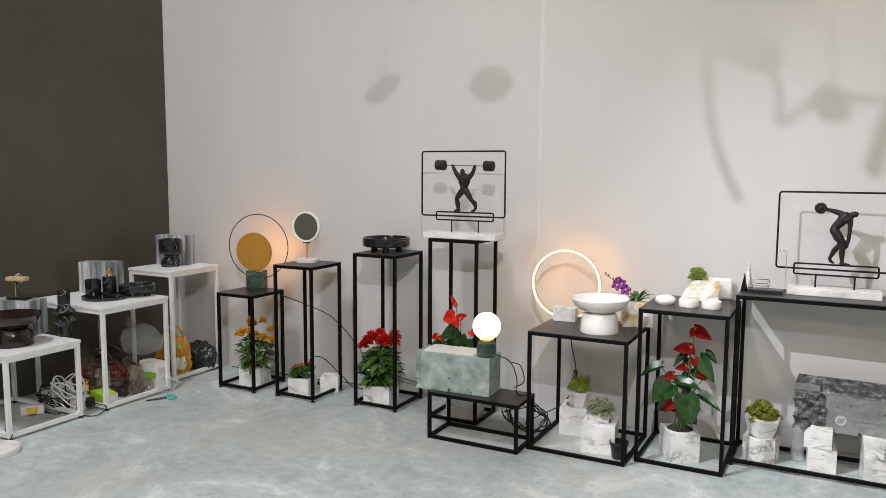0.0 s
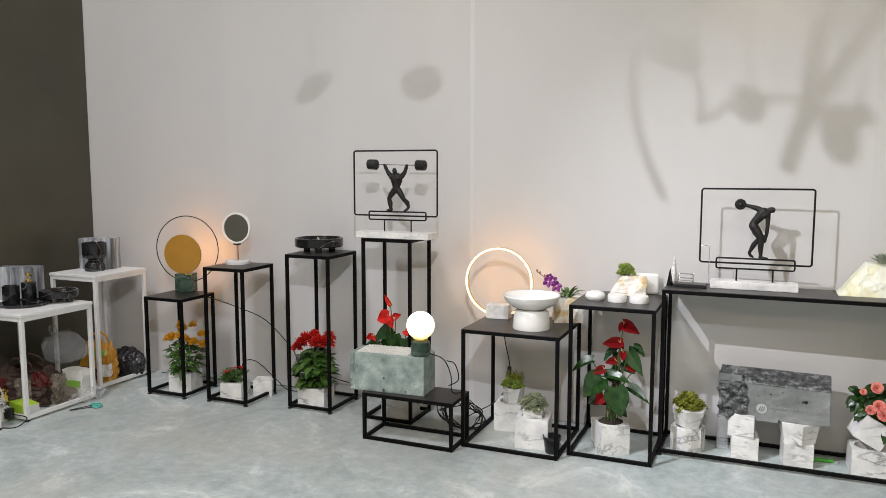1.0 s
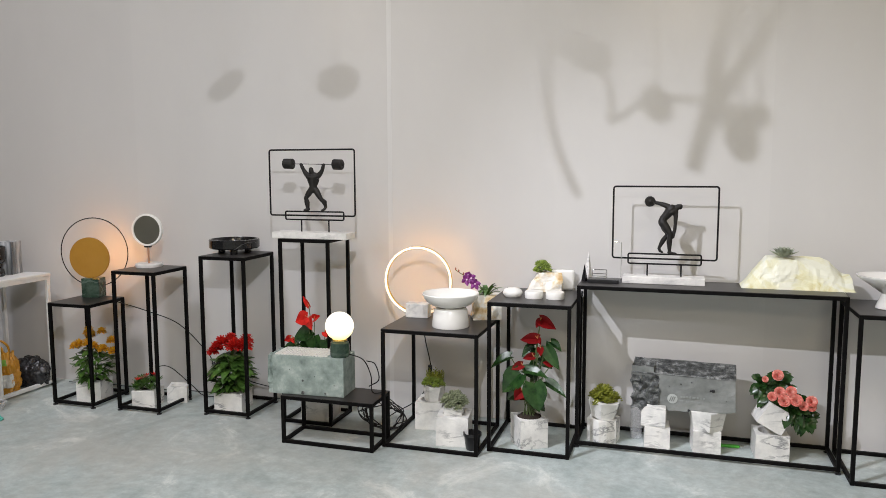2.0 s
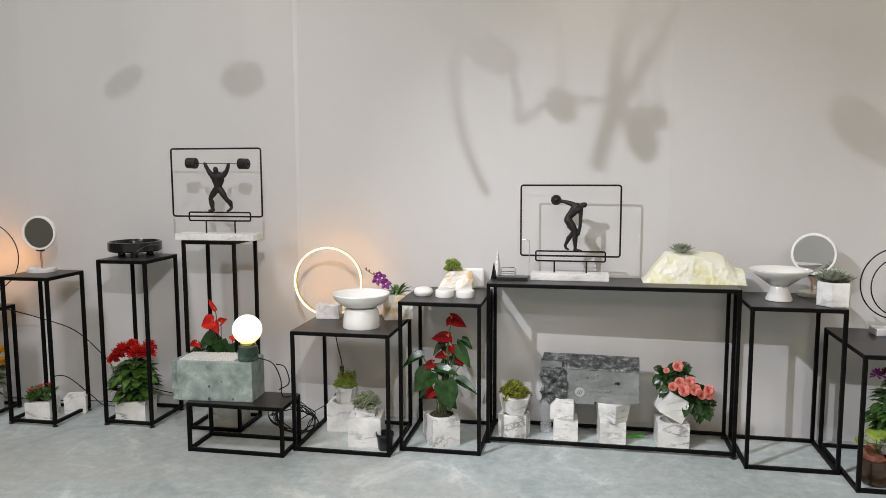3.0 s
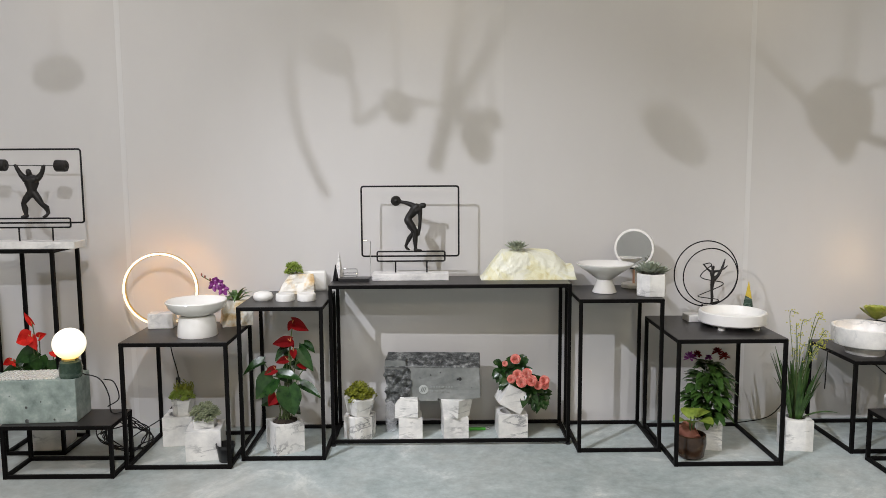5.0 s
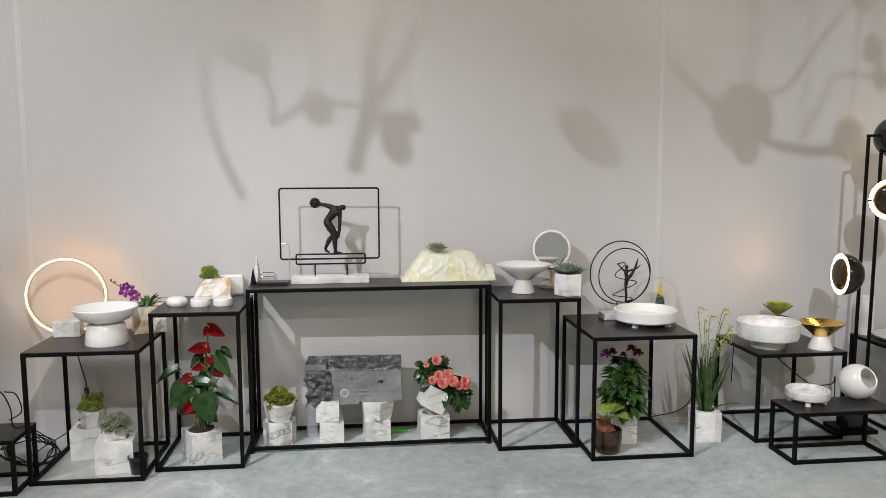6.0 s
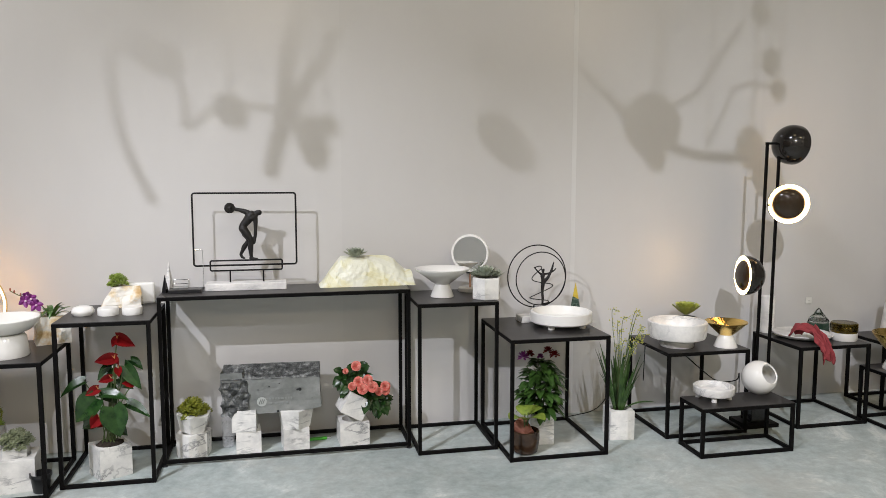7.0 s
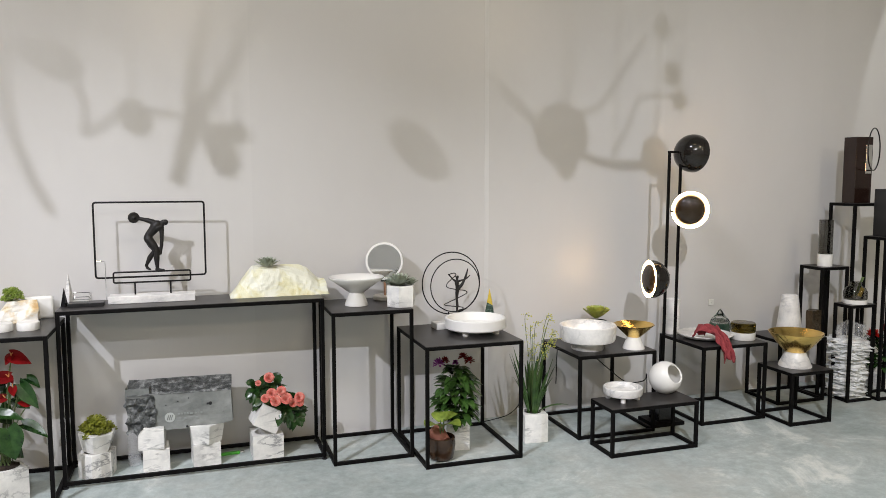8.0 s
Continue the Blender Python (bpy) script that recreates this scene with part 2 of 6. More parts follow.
CLOTH = noisy(material("brick_red_cloth", 0.9), 40, ((0.3, (0.22, 0.028, 0.034)), (0.7, (0.32, 0.05, 0.055))), relief=0.5)
GREEN_BOX = noisy(material("lime_carton", 0.45), 10, ((0.3, (0.36, 0.58, 0.02)), (0.7, (0.44, 0.66, 0.05))))
CARD = noisy(material("white_carton", 0.6), 18, ((0.3, (0.60, 0.60, 0.56)), (0.7, (0.72, 0.72, 0.68))), relief=0.1)
PAPER_BROWN = noisy(material("brown_paper_bag", 0.6), 12, ((0.3, (0.028, 0.014, 0.010)), (0.7, (0.085, 0.046, 0.032))), relief=0.5, distance=0.006)
PAPER_GREY = noisy(material("crumpled_wrapping", 0.6), 14, ((0.3, (0.11, 0.085, 0.062)), (0.7, (0.30, 0.26, 0.21))), relief=0.5, distance=0.006)
ORANGE_BAG = noisy(material("orange_bag_plastic", 0.4), 10, ((0.3, (0.42, 0.17, 0.012)), (0.7, (0.56, 0.29, 0.03))), relief=0.4, distance=0.005)
RED_PRINT = material("red_print", 0.5, 0.0, (0.09, 0.008, 0.006))
YELLOW_PRINT = material("yellow_print", 0.45, 0.0, (0.65, 0.48, 0.05))
GREEN_PRINT = material("green_print", 0.45, 0.0, (0.20, 0.38, 0.06))
BLACK_BAG = noisy(material("black_bin_bag", 0.24), 6, ((0.3, (0.010, 0.010, 0.011)), (0.7, (0.026, 0.026, 0.028))), relief=0.6, distance=0.012)
MINT = material("mint_plastic", 0.4, 0.0, (0.10, 0.45, 0.36))
BLACK_PLASTIC = material("black_plastic", 0.3, 0.0, (0.012, 0.012, 0.013))
BLACK_GLOSS = noisy(material("black_lacquer_shade", 0.1), 6, ((0.3, (0.008, 0.007, 0.006)), (0.7, (0.018, 0.015, 0.013))))
# black inner dome tinted brown: the ring's warm reflection put into its colour
WARM_LIT_GLOSS = noisy(material("warm_lit_black_lacquer", 0.07), 6, ((0.3, (0.020, 0.012, 0.006)), (0.7, (0.040, 0.024, 0.011))))
GREEN_PEN = material("green_plastic", 0.4, 0.0, (0.06, 0.38, 0.03))
TERRACOTTA = noisy(material("terracotta", 0.7), 20, ((0.3, (0.24, 0.085, 0.055)), (0.7, (0.34, 0.14, 0.095))), relief=0.2)
WOOD = noisy(material("pale_wood", 0.5), 8, ((0.3, (0.44, 0.30, 0.16)), (0.7, (0.56, 0.41, 0.24))), 5.0, (1, 8, 8))
TERRA = noisy(material("dark_glazed_bowl", 0.15), 14, ((0.3, (0.018, 0.010, 0.007)), (0.6, (0.05, 0.028, 0.016)), (0.8, (0.13, 0.085, 0.045))))

FLOOR = material("polished_concrete", 0.42)
fv = coords(FLOOR, shift=False)
f_big = node(FLOOR, "ShaderNodeTexNoise", Scale=1.9, Detail=10.0, Roughness=0.72, Distortion=0.9)
f_fine = node(FLOOR, "ShaderNodeTexNoise", Scale=16.0, Detail=10.0, Roughness=0.78)
link(FLOOR, fv, f_big.inputs["Vector"])
link(FLOOR, fv, f_fine.inputs["Vector"])
f_mix = node(FLOOR, "ShaderNodeMix")
f_mix.data_type = "RGBA"
f_mix.blend_type = "OVERLAY"
f_mix.inputs[0].default_value = 0.75
link(FLOOR, ramp(FLOOR, f_big.outputs["Fac"], ((0.28, (0.24, 0.285, 0.275)), (0.42, (0.37, 0.425, 0.41)), (0.56, (0.46, 0.51, 0.49)), (0.64, (0.66, 0.69, 0.65)), (0.72, (0.78, 0.79, 0.74)))), f_mix.inputs[6])
link(FLOOR, ramp(FLOOR, f_fine.outputs["Fac"], ((0.33, (0.35, 0.35, 0.35)), (0.5, (0.5, 0.5, 0.5)), (0.67, (0.65, 0.65, 0.65)))), f_mix.inputs[7])
f_stain = node(FLOOR, "ShaderNodeTexNoise", Scale=0.8, Detail=8.0, Roughness=0.7, Distortion=0.4)
link(FLOOR, fv, f_stain.inputs["Vector"])
f_worn = node(FLOOR, "ShaderNodeMix")
f_worn.data_type = "RGBA"
link(FLOOR, ramp(FLOOR, f_stain.outputs["Fac"], ((0.48, (0.0, 0.0, 0.0)), (0.66, (0.55, 0.55, 0.55)))), f_worn.inputs[0])
link(FLOOR, f_mix.outputs[2], f_worn.inputs[6])
f_worn.inputs[7].default_value = (0.42, 0.40, 0.35, 1)
link(FLOOR, f_worn.outputs[2], bsdf(FLOOR).inputs["Base Color"])
f_rough = node(FLOOR, "ShaderNodeMapRange")
f_rough.inputs["To Min"].default_value, f_rough.inputs["To Max"].default_value = 0.3, 0.6
link(FLOOR, f_fine.outputs["Fac"], f_rough.inputs["Value"])
link(FLOOR, f_rough.outputs[0], bsdf(FLOOR).inputs["Roughness"])
bump(FLOOR, f_fine.outputs["Fac"], 0.08, 0.002)

# ---- building blocks ----


def bm_box(x0, x1, y0, y1, z0, z1, bevel=0.0, bm=None):
    bm = bm or bmesh.new()
    vs = [bm.verts.new(p) for p in ((x0, y0, z0), (x1, y0, z0), (x1, y1, z0), (x0, y1, z0), (x0, y0, z1), (x1, y0, z1), (x1, y1, z1), (x0, y1, z1))]
    fs = [bm.faces.new([vs[i] for i in q]) for q in ((3, 2, 1, 0), (4, 5, 6, 7), (0, 1, 5, 4), (1, 2, 6, 5), (2, 3, 7, 6), (3, 0, 4, 7))]
    if bevel:
        es = list({e for f in fs for e in f.edges})
        bmesh.ops.bevel(bm, geom=es, offset=bevel, segments=2, affect="EDGES", profile=0.5)
    return bm


def bm_lathe(profile, n=40, bm=None, centre=(0, 0, 0)):
    """Turns a profile of (radius, height) round z; radius 0 closes it."""
    bm = bm or bmesh.new()
    cx, cy, cz = centre
    rings = []
    for r, z in profile:
        if r < 1e-5:
            rings.append([bm.verts.new((cx, cy, cz + z))])
        else:
            rings.append([bm.verts.new((cx + r * math.cos(2 * math.pi * i / n), cy + r * math.sin(2 * math.pi * i / n), cz + z)) for i in range(n)])
    for a, b in zip(rings, rings[1:]):
        for i in range(n):
            j = (i + 1) % n
            if len(a) == 1 and len(b) > 1:
                bm.faces.new((a[0], b[j], b[i]))
            elif len(b) == 1 and len(a) > 1:
                bm.faces.new((a[i], a[j], b[0]))
            elif len(a) > 1:
                bm.faces.new((a[i], a[j], b[j], b[i]))
    bmesh.ops.recalc_face_normals(bm, faces=bm.faces)
    return bm


def bm_tube(path, radius, n=8, closed=False, bm=None):
    """A round bar along a path; radius may be one number or one for each point."""
    bm = bm or bmesh.new()
    pts = [Vector(p) for p in path]
    radii = radius if isinstance(radius, (list, tuple)) else [radius] * len(pts)
    rings, side = [], None
    for i, p in enumerate(pts):
        a = pts[i - 1] if i or closed else p
        b = pts[(i + 1) % len(pts)] if i + 1 < len(pts) or closed else p
        t = (b - a).normalized()
        if side is None:
            side = t.orthogonal().normalized()
        side = (side - t * side.dot(t)).normalized()
        other = t.cross(side)
        rings.append([bm.verts.new(p + radii[i] * (math.cos(2 * math.pi * k / n) * side + math.sin(2 * math.pi * k / n) * other)) for k in range(n)])
    pairs = list(zip(rings, rings[1:])) + ([(rings[-1], rings[0])] if closed else [])
    for a, b in pairs:
        off = 0
        if closed and a is rings[-1]:
            off = min(range(n), key=lambda o: (a[0].co - b[o].co).length)
        for k in range(n):
            bm.faces.new((a[k], a[(k + 1) % n], b[(k + 1 + off) % n], b[(k + off) % n]))
    if not closed:
        bm.faces.new(rings[0][::-1])
        bm.faces.new(rings[-1])
    bmesh.ops.recalc_face_normals(bm, faces=bm.faces)
    return bm


def curve_path(points, steps=8):
    """A smooth path through the points."""
    p = [Vector(q) for q in points]
    p = [2 * p[0] - p[1]] + p + [2 * p[-1] - p[-2]]
    out = []
    for i in range(1, len(p) - 2):
        for s in range(steps):
            t = s / steps
            a, b, c, d = p[i - 1:i + 3]
            out.append(0.5 * (2 * b + (c - a) * t + (2 * a - 5 * b + 4 * c - d) * t * t + (3 * b - a - 3 * c + d) * t ** 3))
    return out + [p[-2]]


def bm_ring(radius, thick, centre=(0, 0, 0), axis="y", n=64, k=8, bm=None):
    pts = []
    for i in range(n):
        a = 2 * math.pi * i / n
        c, s = radius * math.cos(a), radius * math.sin(a)
        pts.append(Vector(centre) + Vector({"y": (c, 0, s), "z": (c, s, 0), "x": (0, c, s)}[axis]))
    return bm_tube(pts, thick, k, True, bm)


def bm_rough(bm, amount, scale, seed=0.0):
    for v in bm.verts:
        q = v.co * scale + Vector((seed, seed * 1.7, seed * 0.6))
        v.co += amount * Vector((noise.noise(q), noise.noise(q + Vector((9, 0, 0))), noise.noise(q + Vector((0, 9, 0)))))
    return bm


def cut(bm, n):
    bmesh.ops.subdivide_edges(bm, edges=bm.edges, cuts=n, use_grid_fill=True)
    return bm


def thing(name, label, category, x, y, z, turn=0.0, group="", kind=""):
    ob = new(name)
    ob.matrix_world = pose(x, y, z, 0, 0, turn)
    ob.empty_display_size = 0.05
    return tagged(ob, label, category, group, kind)


def part(name, bm, mat, parent, label="", smooth=False, m=None):
    me = bpy.data.meshes.new(name)
    if m is not None:
        bm.transform(m)
    bm.to_mesh(me)
    bm.free()
    me.materials.append(mat)
    if smooth:
        for p in me.polygons:
            p.use_smooth = True
        me.set_sharp_from_angle(angle=radians(42))
    ob = new(name, me)
    ob.parent = parent
    return tagged(ob, label)


def single(name, bm, mat, label, category, m=None, smooth=False, group="", kind=""):
    ob = part(name, bm, mat, None, "", smooth)
    if m is not None:
        ob.matrix_world = m
    return tagged(ob, label, category, group, kind)

# ---- structure ----


def slab(name, x0, x1, y0, y1, z0, z1, mat, label, category, m=None, cuts=0):
    return single(name, bm_box(x0, x1, y0, y1, z0, z1), mat, label, category, m, kind="structure")


# the long wall runs a little askew to the tables
WALL_TURN = 1.1
wall_pose = pose(0, 1.30, 0, 0, 0, WALL_TURN)
slab("floor", -9, 9, -12, 4, -0.15, 0, FLOOR, "grey-green polished concrete floor with pale worn patches", "floor")
wall_thing = tagged(new("wall_north"), "pale pinkish-grey satin exhibition wall of tall panels", "wall", kind="structure")
wall_thing.matrix_world = wall_pose
edges = (-4.60, -3.37, -1.705, -0.768, 0.292, 1.58, 2.8, 4.05, 6.2)
for px0, px1 in zip(edges, edges[1:]):
    part("panel", bm_box(px0, px1, 0, 0.05, 0, 4.2), WALL, wall_thing)
for jx in (-1.692, 1.606):
    part("joint_strip", bm_box(jx - 0.013, jx + 0.013, -0.0008, -0.0001, 0, 4.2), JOINT, wall_thing, "pale joint strip between two panels")
part("backing", bm_box(-4.60, 6.2, 0.0501, 0.12, 0, 4.2), HALL_GREY, wall_thing)
slab("wall_west", -4.67, -4.55, -4.5, 1.21, 0, 4.2, DARK_WALL, "dark brown satin exhibition wall", "wall")
# unseen hall shell; its south side is whitened to brighten mirrors and fill
slab("wall_south", -9, 9, -12.12, -12, 0, 8.4, HALL_WHITE, "unseen far side of the hall, whitened to brighten the mirrors", "wall")
slab("wall_east", 9, 9.12, -12, 4, 0, 8.4, HALL_GREY, "grey end of the exhibition hall", "wall")
slab("wall_far_west", -9.12, -9, -12, 4, 0, 8.4, HALL_GREY, "grey end of the exhibition hall", "wall")
slab("wall_far_north", -9, 9, 4, 4.12, 0, 8.4, HALL_GREY, "grey side of the exhibition hall", "wall")
slab("ceiling", -9, 9, -12, 4, 8.4, 8.5, HALL_GREY, "grey roof of the exhibition hall", "ceiling")

# ---- tables ----


def table(name, label, x0, x1, y0, depth, h, bar=0.0173, frame_mat=STEEL, top_mat=TOP, top_thick=0.0, low="all", group="", turn=0.0, feet=False):
    """A frame of square steel bars with a thin top; x0, x1 and y0 are its front edge."""
    w = x1 - x0
    t = thing(name, label, "display stand", (x0 + x1) / 2, y0 + depth / 2, 0, turn, group)
    a, b, c = w / 2, depth / 2, bar
    bev = 0.0015
    under = h - top_thick
    lift = 0.012 if feet else 0.0
    for sx in (-1, 1):
        for sy in (-1, 1):
            lx, ly = sx * (a - c / 2), sy * (b - c / 2)
            part("leg", bm_box(lx - c / 2, lx + c / 2, ly - c / 2, ly + c / 2, lift, under - 0.003, bev), frame_mat, t)
            if feet:
                part("foot", bm_lathe(((0, 0), (0.014, 0), (0.014, 0.006), (0.005, 0.009), (0.005, lift), (0, lift)), 16, centre=(lx, ly, 0)), BLACK_PLASTIC, t, "black levelling foot", True)
    for zz, which in ((under - 0.003 - c, "top"), (lift + 0.001, "low")):
        for sy in (-1, 1):
            if which == "low" and low == "sides":
                continue
            part("rail", bm_box(-a + c, a - c, sy * b - (c if sy > 0 else 0), sy * b + (0 if sy > 0 else c), zz, zz + c, bev), frame_mat, t)
        for sx in (-1, 1):
            part("rail", bm_box(sx * a - (c if sx > 0 else 0), sx * a + (0 if sx > 0 else c), -b + c, b - c, zz, zz + c, bev), frame_mat, t)
    if top_thick:
        part("tabletop", bm_box(-a - 0.004, a + 0.004, -b - 0.004, b + 0.004, under - 0.0029, h, 0.003), top_mat, t, "white board top")
    else:
        part("tabletop", bm_box(-a + 0.001, a - 0.001, -b + 0.001, b - 0.001, under - 0.0029, h, 0.001), top_mat, t, "charcoal sheet top")
    return t


STANDS = "black steel display stands"
table("display_stand", "short slim black steel stand bearing the amber disc lamp", -3.655, -3.362, 0.757, 0.30, 0.615, group=STANDS, feet=True)
table("display_stand", "slim black steel stand bearing a marble vanity mirror", -3.212, -2.924, 0.782, 0.30, 0.818, group=STANDS, feet=True)
table("display_stand", "tall slim black steel stand bearing a black marble dish", -2.685, -2.396, 0.862, 0.32, 0.91, group=STANDS, feet=True)
table("display_stand", "tallest slim black steel stand bearing the weightlifter sculpture", -2.195, -1.895, 0.882, 0.27, 1.02, group=STANDS)
table("low_table", "low black steel bench bearing a grey-green stone block", -2.038, -1.535, 0.594, 0.235, 0.25, group=STANDS)
table("side_table", "square black steel table bearing a ring lamp and white bowl", -1.527, -1.03, 0.692, 0.47, 0.605, group=STANDS)
table("display_stand", "black steel stand bearing white pucks and a rock planter", -1.008, -0.603, 0.788, 0.46, 0.75, group=STANDS)
table("console_table", "long black steel console table bearing the discus sculpture", -0.6, 0.603, 0.97, 0.295, 0.822, group=STANDS, feet=True)
table("display_stand", "black steel stand bearing a cone bowl and round mirror", 0.621, 1.031, 0.857, 0.42, 0.764, group=STANDS)
table("side_table", "square black steel table bearing a round white dish", 1.04, 1.55, 0.674, 0.555, 0.606, group=STANDS)
table("side_table", "square black steel table bearing a footed marble bowl", 1.94, 2.418, 0.812, 0.46, 0.462, group=STANDS)
table("low_table", "low black steel bench bearing a marble dish and sphere", 1.97, 2.485, 0.52, 0.22, 0.252, group=STANDS)
table("side_table", "black steel table bearing a marble plate with red cloth", 2.72, 3.165, 0.803, 0.43, 0.457, group=STANDS)
table("low_table", "small black steel cube stand bearing a brass bowl", 3.19, 3.485, 0.632, 0.28, 0.31, group=STANDS)
table("side_table", "black steel table bearing a white vase and a foil bag", 3.42, 3.785, 0.985, 0.30, 0.41, group=STANDS)
table("display_stand", "slim black steel stand bearing a smoked glass jug", 3.87, 4.07, 0.889, 0.14, 0.62, group=STANDS)
table("display_stand", "tall slim black steel stand bearing a grey glass cylinder", 3.794, 4.014, 1.055, 0.19, 0.843, group=STANDS)
table("display_stand", "tallest slim black steel stand bearing a dark clock box", 4.035, 4.26, 1.054, 0.21, 1.25, group=STANDS)
table("display_stand", "tall slim black steel stand bearing a black box", 4.09, 4.32, 0.86, 0.17, 1.042, group=STANDS)
for args in ((-4.50, -3.89, -0.478, 0.43, 0.445, "white steel table bearing dark marble vessels"), (-4.50, -3.87, 0.085, 0.475, 0.602, "white steel table bearing a black toiletry set"), (-4.37, -3.98, 0.69, 0.42, 0.732, "tall white steel table bearing a black marble goblet")):
    table("white_table", args[5], args[0], args[1], args[2], args[3], args[4], 0.022, WHITE_STEEL, WHITE_STEEL, 0.016, group="white steel tables", feet=True)

# ---- kinds of things ----


def bm_pot(w, h, n=4, turn=45.0, hole=0.36, taper=1.0, tilt=0.0, steps=6):
    """A faceted block with n sides and a round hollow in its top."""
    bm = bmesh.new()
    corner = [Vector((math.cos(2 * math.pi * k / n + radians(turn)), math.sin(2 * math.pi * k / n + radians(turn)), 0)) for k in range(n)]
    reach = w / (2 * max(abs(c.x) for c in corner))
    outline = [corner[k].lerp(corner[(k + 1) % n], s / steps) * reach for k in range(n) for s in range(steps)]
    rim = [p.normalized() * w * hole for p in outline]

    def row(points, z, size=1.0, lean=0.0):
        return [bm.verts.new((p.x * size, p.y * size, z + lean * p.x)) for p in points]

    rows = [row(outline, 0, 0.985 * taper), row(outline, 0.004, taper), row(outline, h - 0.004, 1, tilt), row(outline, h, 0.985, tilt), row(rim, h, 1.0, tilt), row(rim, h * 0.55, 0.92)]
    for a, b in zip(rows, rows[1:]):
        for i in range(len(a)):
            j = (i + 1) % len(a)
            bm.faces.new((a[i], a[j], b[j], b[i]))
    bm.faces.new(rows[0][::-1])
    bm.faces.new(rows[-1])
    return bm


def add_leaf(bm, base, ahead, length, width, droop=0.5, cup=0.15, heart=False, up=Vector((0, 0, 1)), segs=5, blunt=False):
    """A leaf blade from its base; droop bends it to the ground, cup folds its sides up."""
    ahead = Vector(ahead).normalized()
    side = ahead.cross(up)
    if side.length < 1e-3:
        side = Vector((1, 0, 0))
    side.normalize()
    nor = side.cross(ahead).normalized()
    rows = []
    for i in range(segs + 1):
        t = i / segs
        if heart:
            wid = width * float(np.interp(t, (0, 0.12, 0.3, 0.5, 0.7, 0.88, 1), (0.62, 0.92, 1.0, 0.86, 0.58, 0.24, 0.0)))
        elif blunt:
            wid = width * (0.35 + 0.65 * math.sin(math.pi * 0.5 * min(1, t * 1.5))) * (1 - 0.45 * max(0, t - 0.7) / 0.3)
        else:
            wid = width * (math.sin(math.pi * min(0.97, 0.06 + t * 0.92)) ** 0.8)
        mid = Vector(base) + ahead * length * t - Vector((0, 0, 1)) * droop * length * t * t
        back = ahead * (-0.17 * length if heart and i == 0 else -0.05 * length if heart and i == 1 else 0)
        rows.append([bm.verts.new(mid + side * wid * 0.5 + nor * cup * wid + back), bm.verts.new(mid), bm.verts.new(mid - side * wid * 0.5 + nor * cup * wid + back)])
    for a, b in zip(rows, rows[1:]):
        for k in (0, 1):
            bm.faces.new((a[k], a[k + 1], b[k + 1], b[k]))


def add_petal_ball(bm, centre, radius, count, width, rng, flat=0.9, cup=0.3):
    for i in range(count):
        z = 1 - (i + 0.5) / count * 1.35
        a = i * 2.39996 + rng.uniform(-0.2, 0.2)
        s = math.sqrt(max(0.0, 1 - z * z))
        d = Vector((s * math.cos(a), s * math.sin(a), z * flat + 0.08))
        add_leaf(bm, Vector(centre) + d * radius * 0.25, d, radius * rng.uniform(0.7, 0.95), width, 0.1 if z < 0.5 else -0.1, cup, segs=3, blunt=True)


def add_rosette(bm, centre, radius, rng, layers=4, count=8, width=0.5, lift=0.35, blunt=False):
    for k in range(layers):
        t = k / max(1, layers - 1)
        for i in range(count):
            a = 2 * math.pi * (i + 0.5 * k) / count + rng.uniform(-0.1, 0.1)
            e = lift + t * 0.95
            d = Vector((math.cos(a) * math.cos(e), math.sin(a) * math.cos(e), math.sin(e)))
            add_leaf(bm, Vector(centre) + d * radius * 0.12, d, radius * (1.0 - 0.42 * t), radius * width * (1 - 0.25 * t), -0.18, 0.2, segs=4, blunt=blunt)


def add_florets(bm, rng, centre, reach, dome, count, size, width=0.95):
    """Round fleshy heads set side by side over a low dome."""
    for i in range(count):
        r = reach * math.sqrt((i + 0.3) / count)
        a = i * 2.39996
        p = Vector(centre) + Vector((r * math.cos(a), r * math.sin(a), dome * (1 - (r / reach) ** 2) + rng.uniform(-0.006, 0.006)))
        reach_of = size * rng.uniform(0.8, 1.05)
        for k in range(19):
            z = 1 - (k + 0.5) / 19 * 1.3
            b = k * 2.39996 + i
            d = Vector((math.sqrt(max(0.0, 1 - z * z)) * math.cos(b), math.sqrt(max(0.0, 1 - z * z)) * math.sin(b), z + 0.1)).normalized()
            bmesh.ops.create_icosphere(bm, subdivisions=1, radius=1.0, matrix=Matrix.Translation(p + d * reach_of * 0.55) @ d.to_track_quat("Z", "Y").to_matrix().to_4x4() @ Matrix.Diagonal((reach_of * 0.26 * width, reach_of * 0.16, reach_of * 0.44, 1)))


def add_foliage(bm, rng, centre, spread, height, count, length, width, droop=0.45, low=0.0):
    """Many leaves through a rounded crown."""
    for i in range(count):
        a = rng.uniform(0, 2 * math.pi)
        u = rng.random() ** 0.6
        z = low + rng.random() * (1 - low)
        r = spread * u * math.sqrt(max(0.06, 1 - (2 * z - 0.85) ** 2))
        d = Vector((math.cos(a), math.sin(a), rng.uniform(-0.15, 0.6)))
        add_leaf(bm, Vector(centre) + Vector((math.cos(a) * r * 0.75, math.sin(a) * r * 0.75, z * height)), d, length * rng.uniform(0.65, 1.15), width * rng.uniform(0.75, 1.15), droop * rng.uniform(0.3, 1.3), rng.uniform(0.05, 0.25), segs=4)


def soil_disc(r, z):
    return bm_rough(bm_lathe(((0, z + 0.006), (r * 0.5, z + 0.005), (r, z), (r, z - 0.02), (0, z - 0.02)), 18), 0.004, 60)


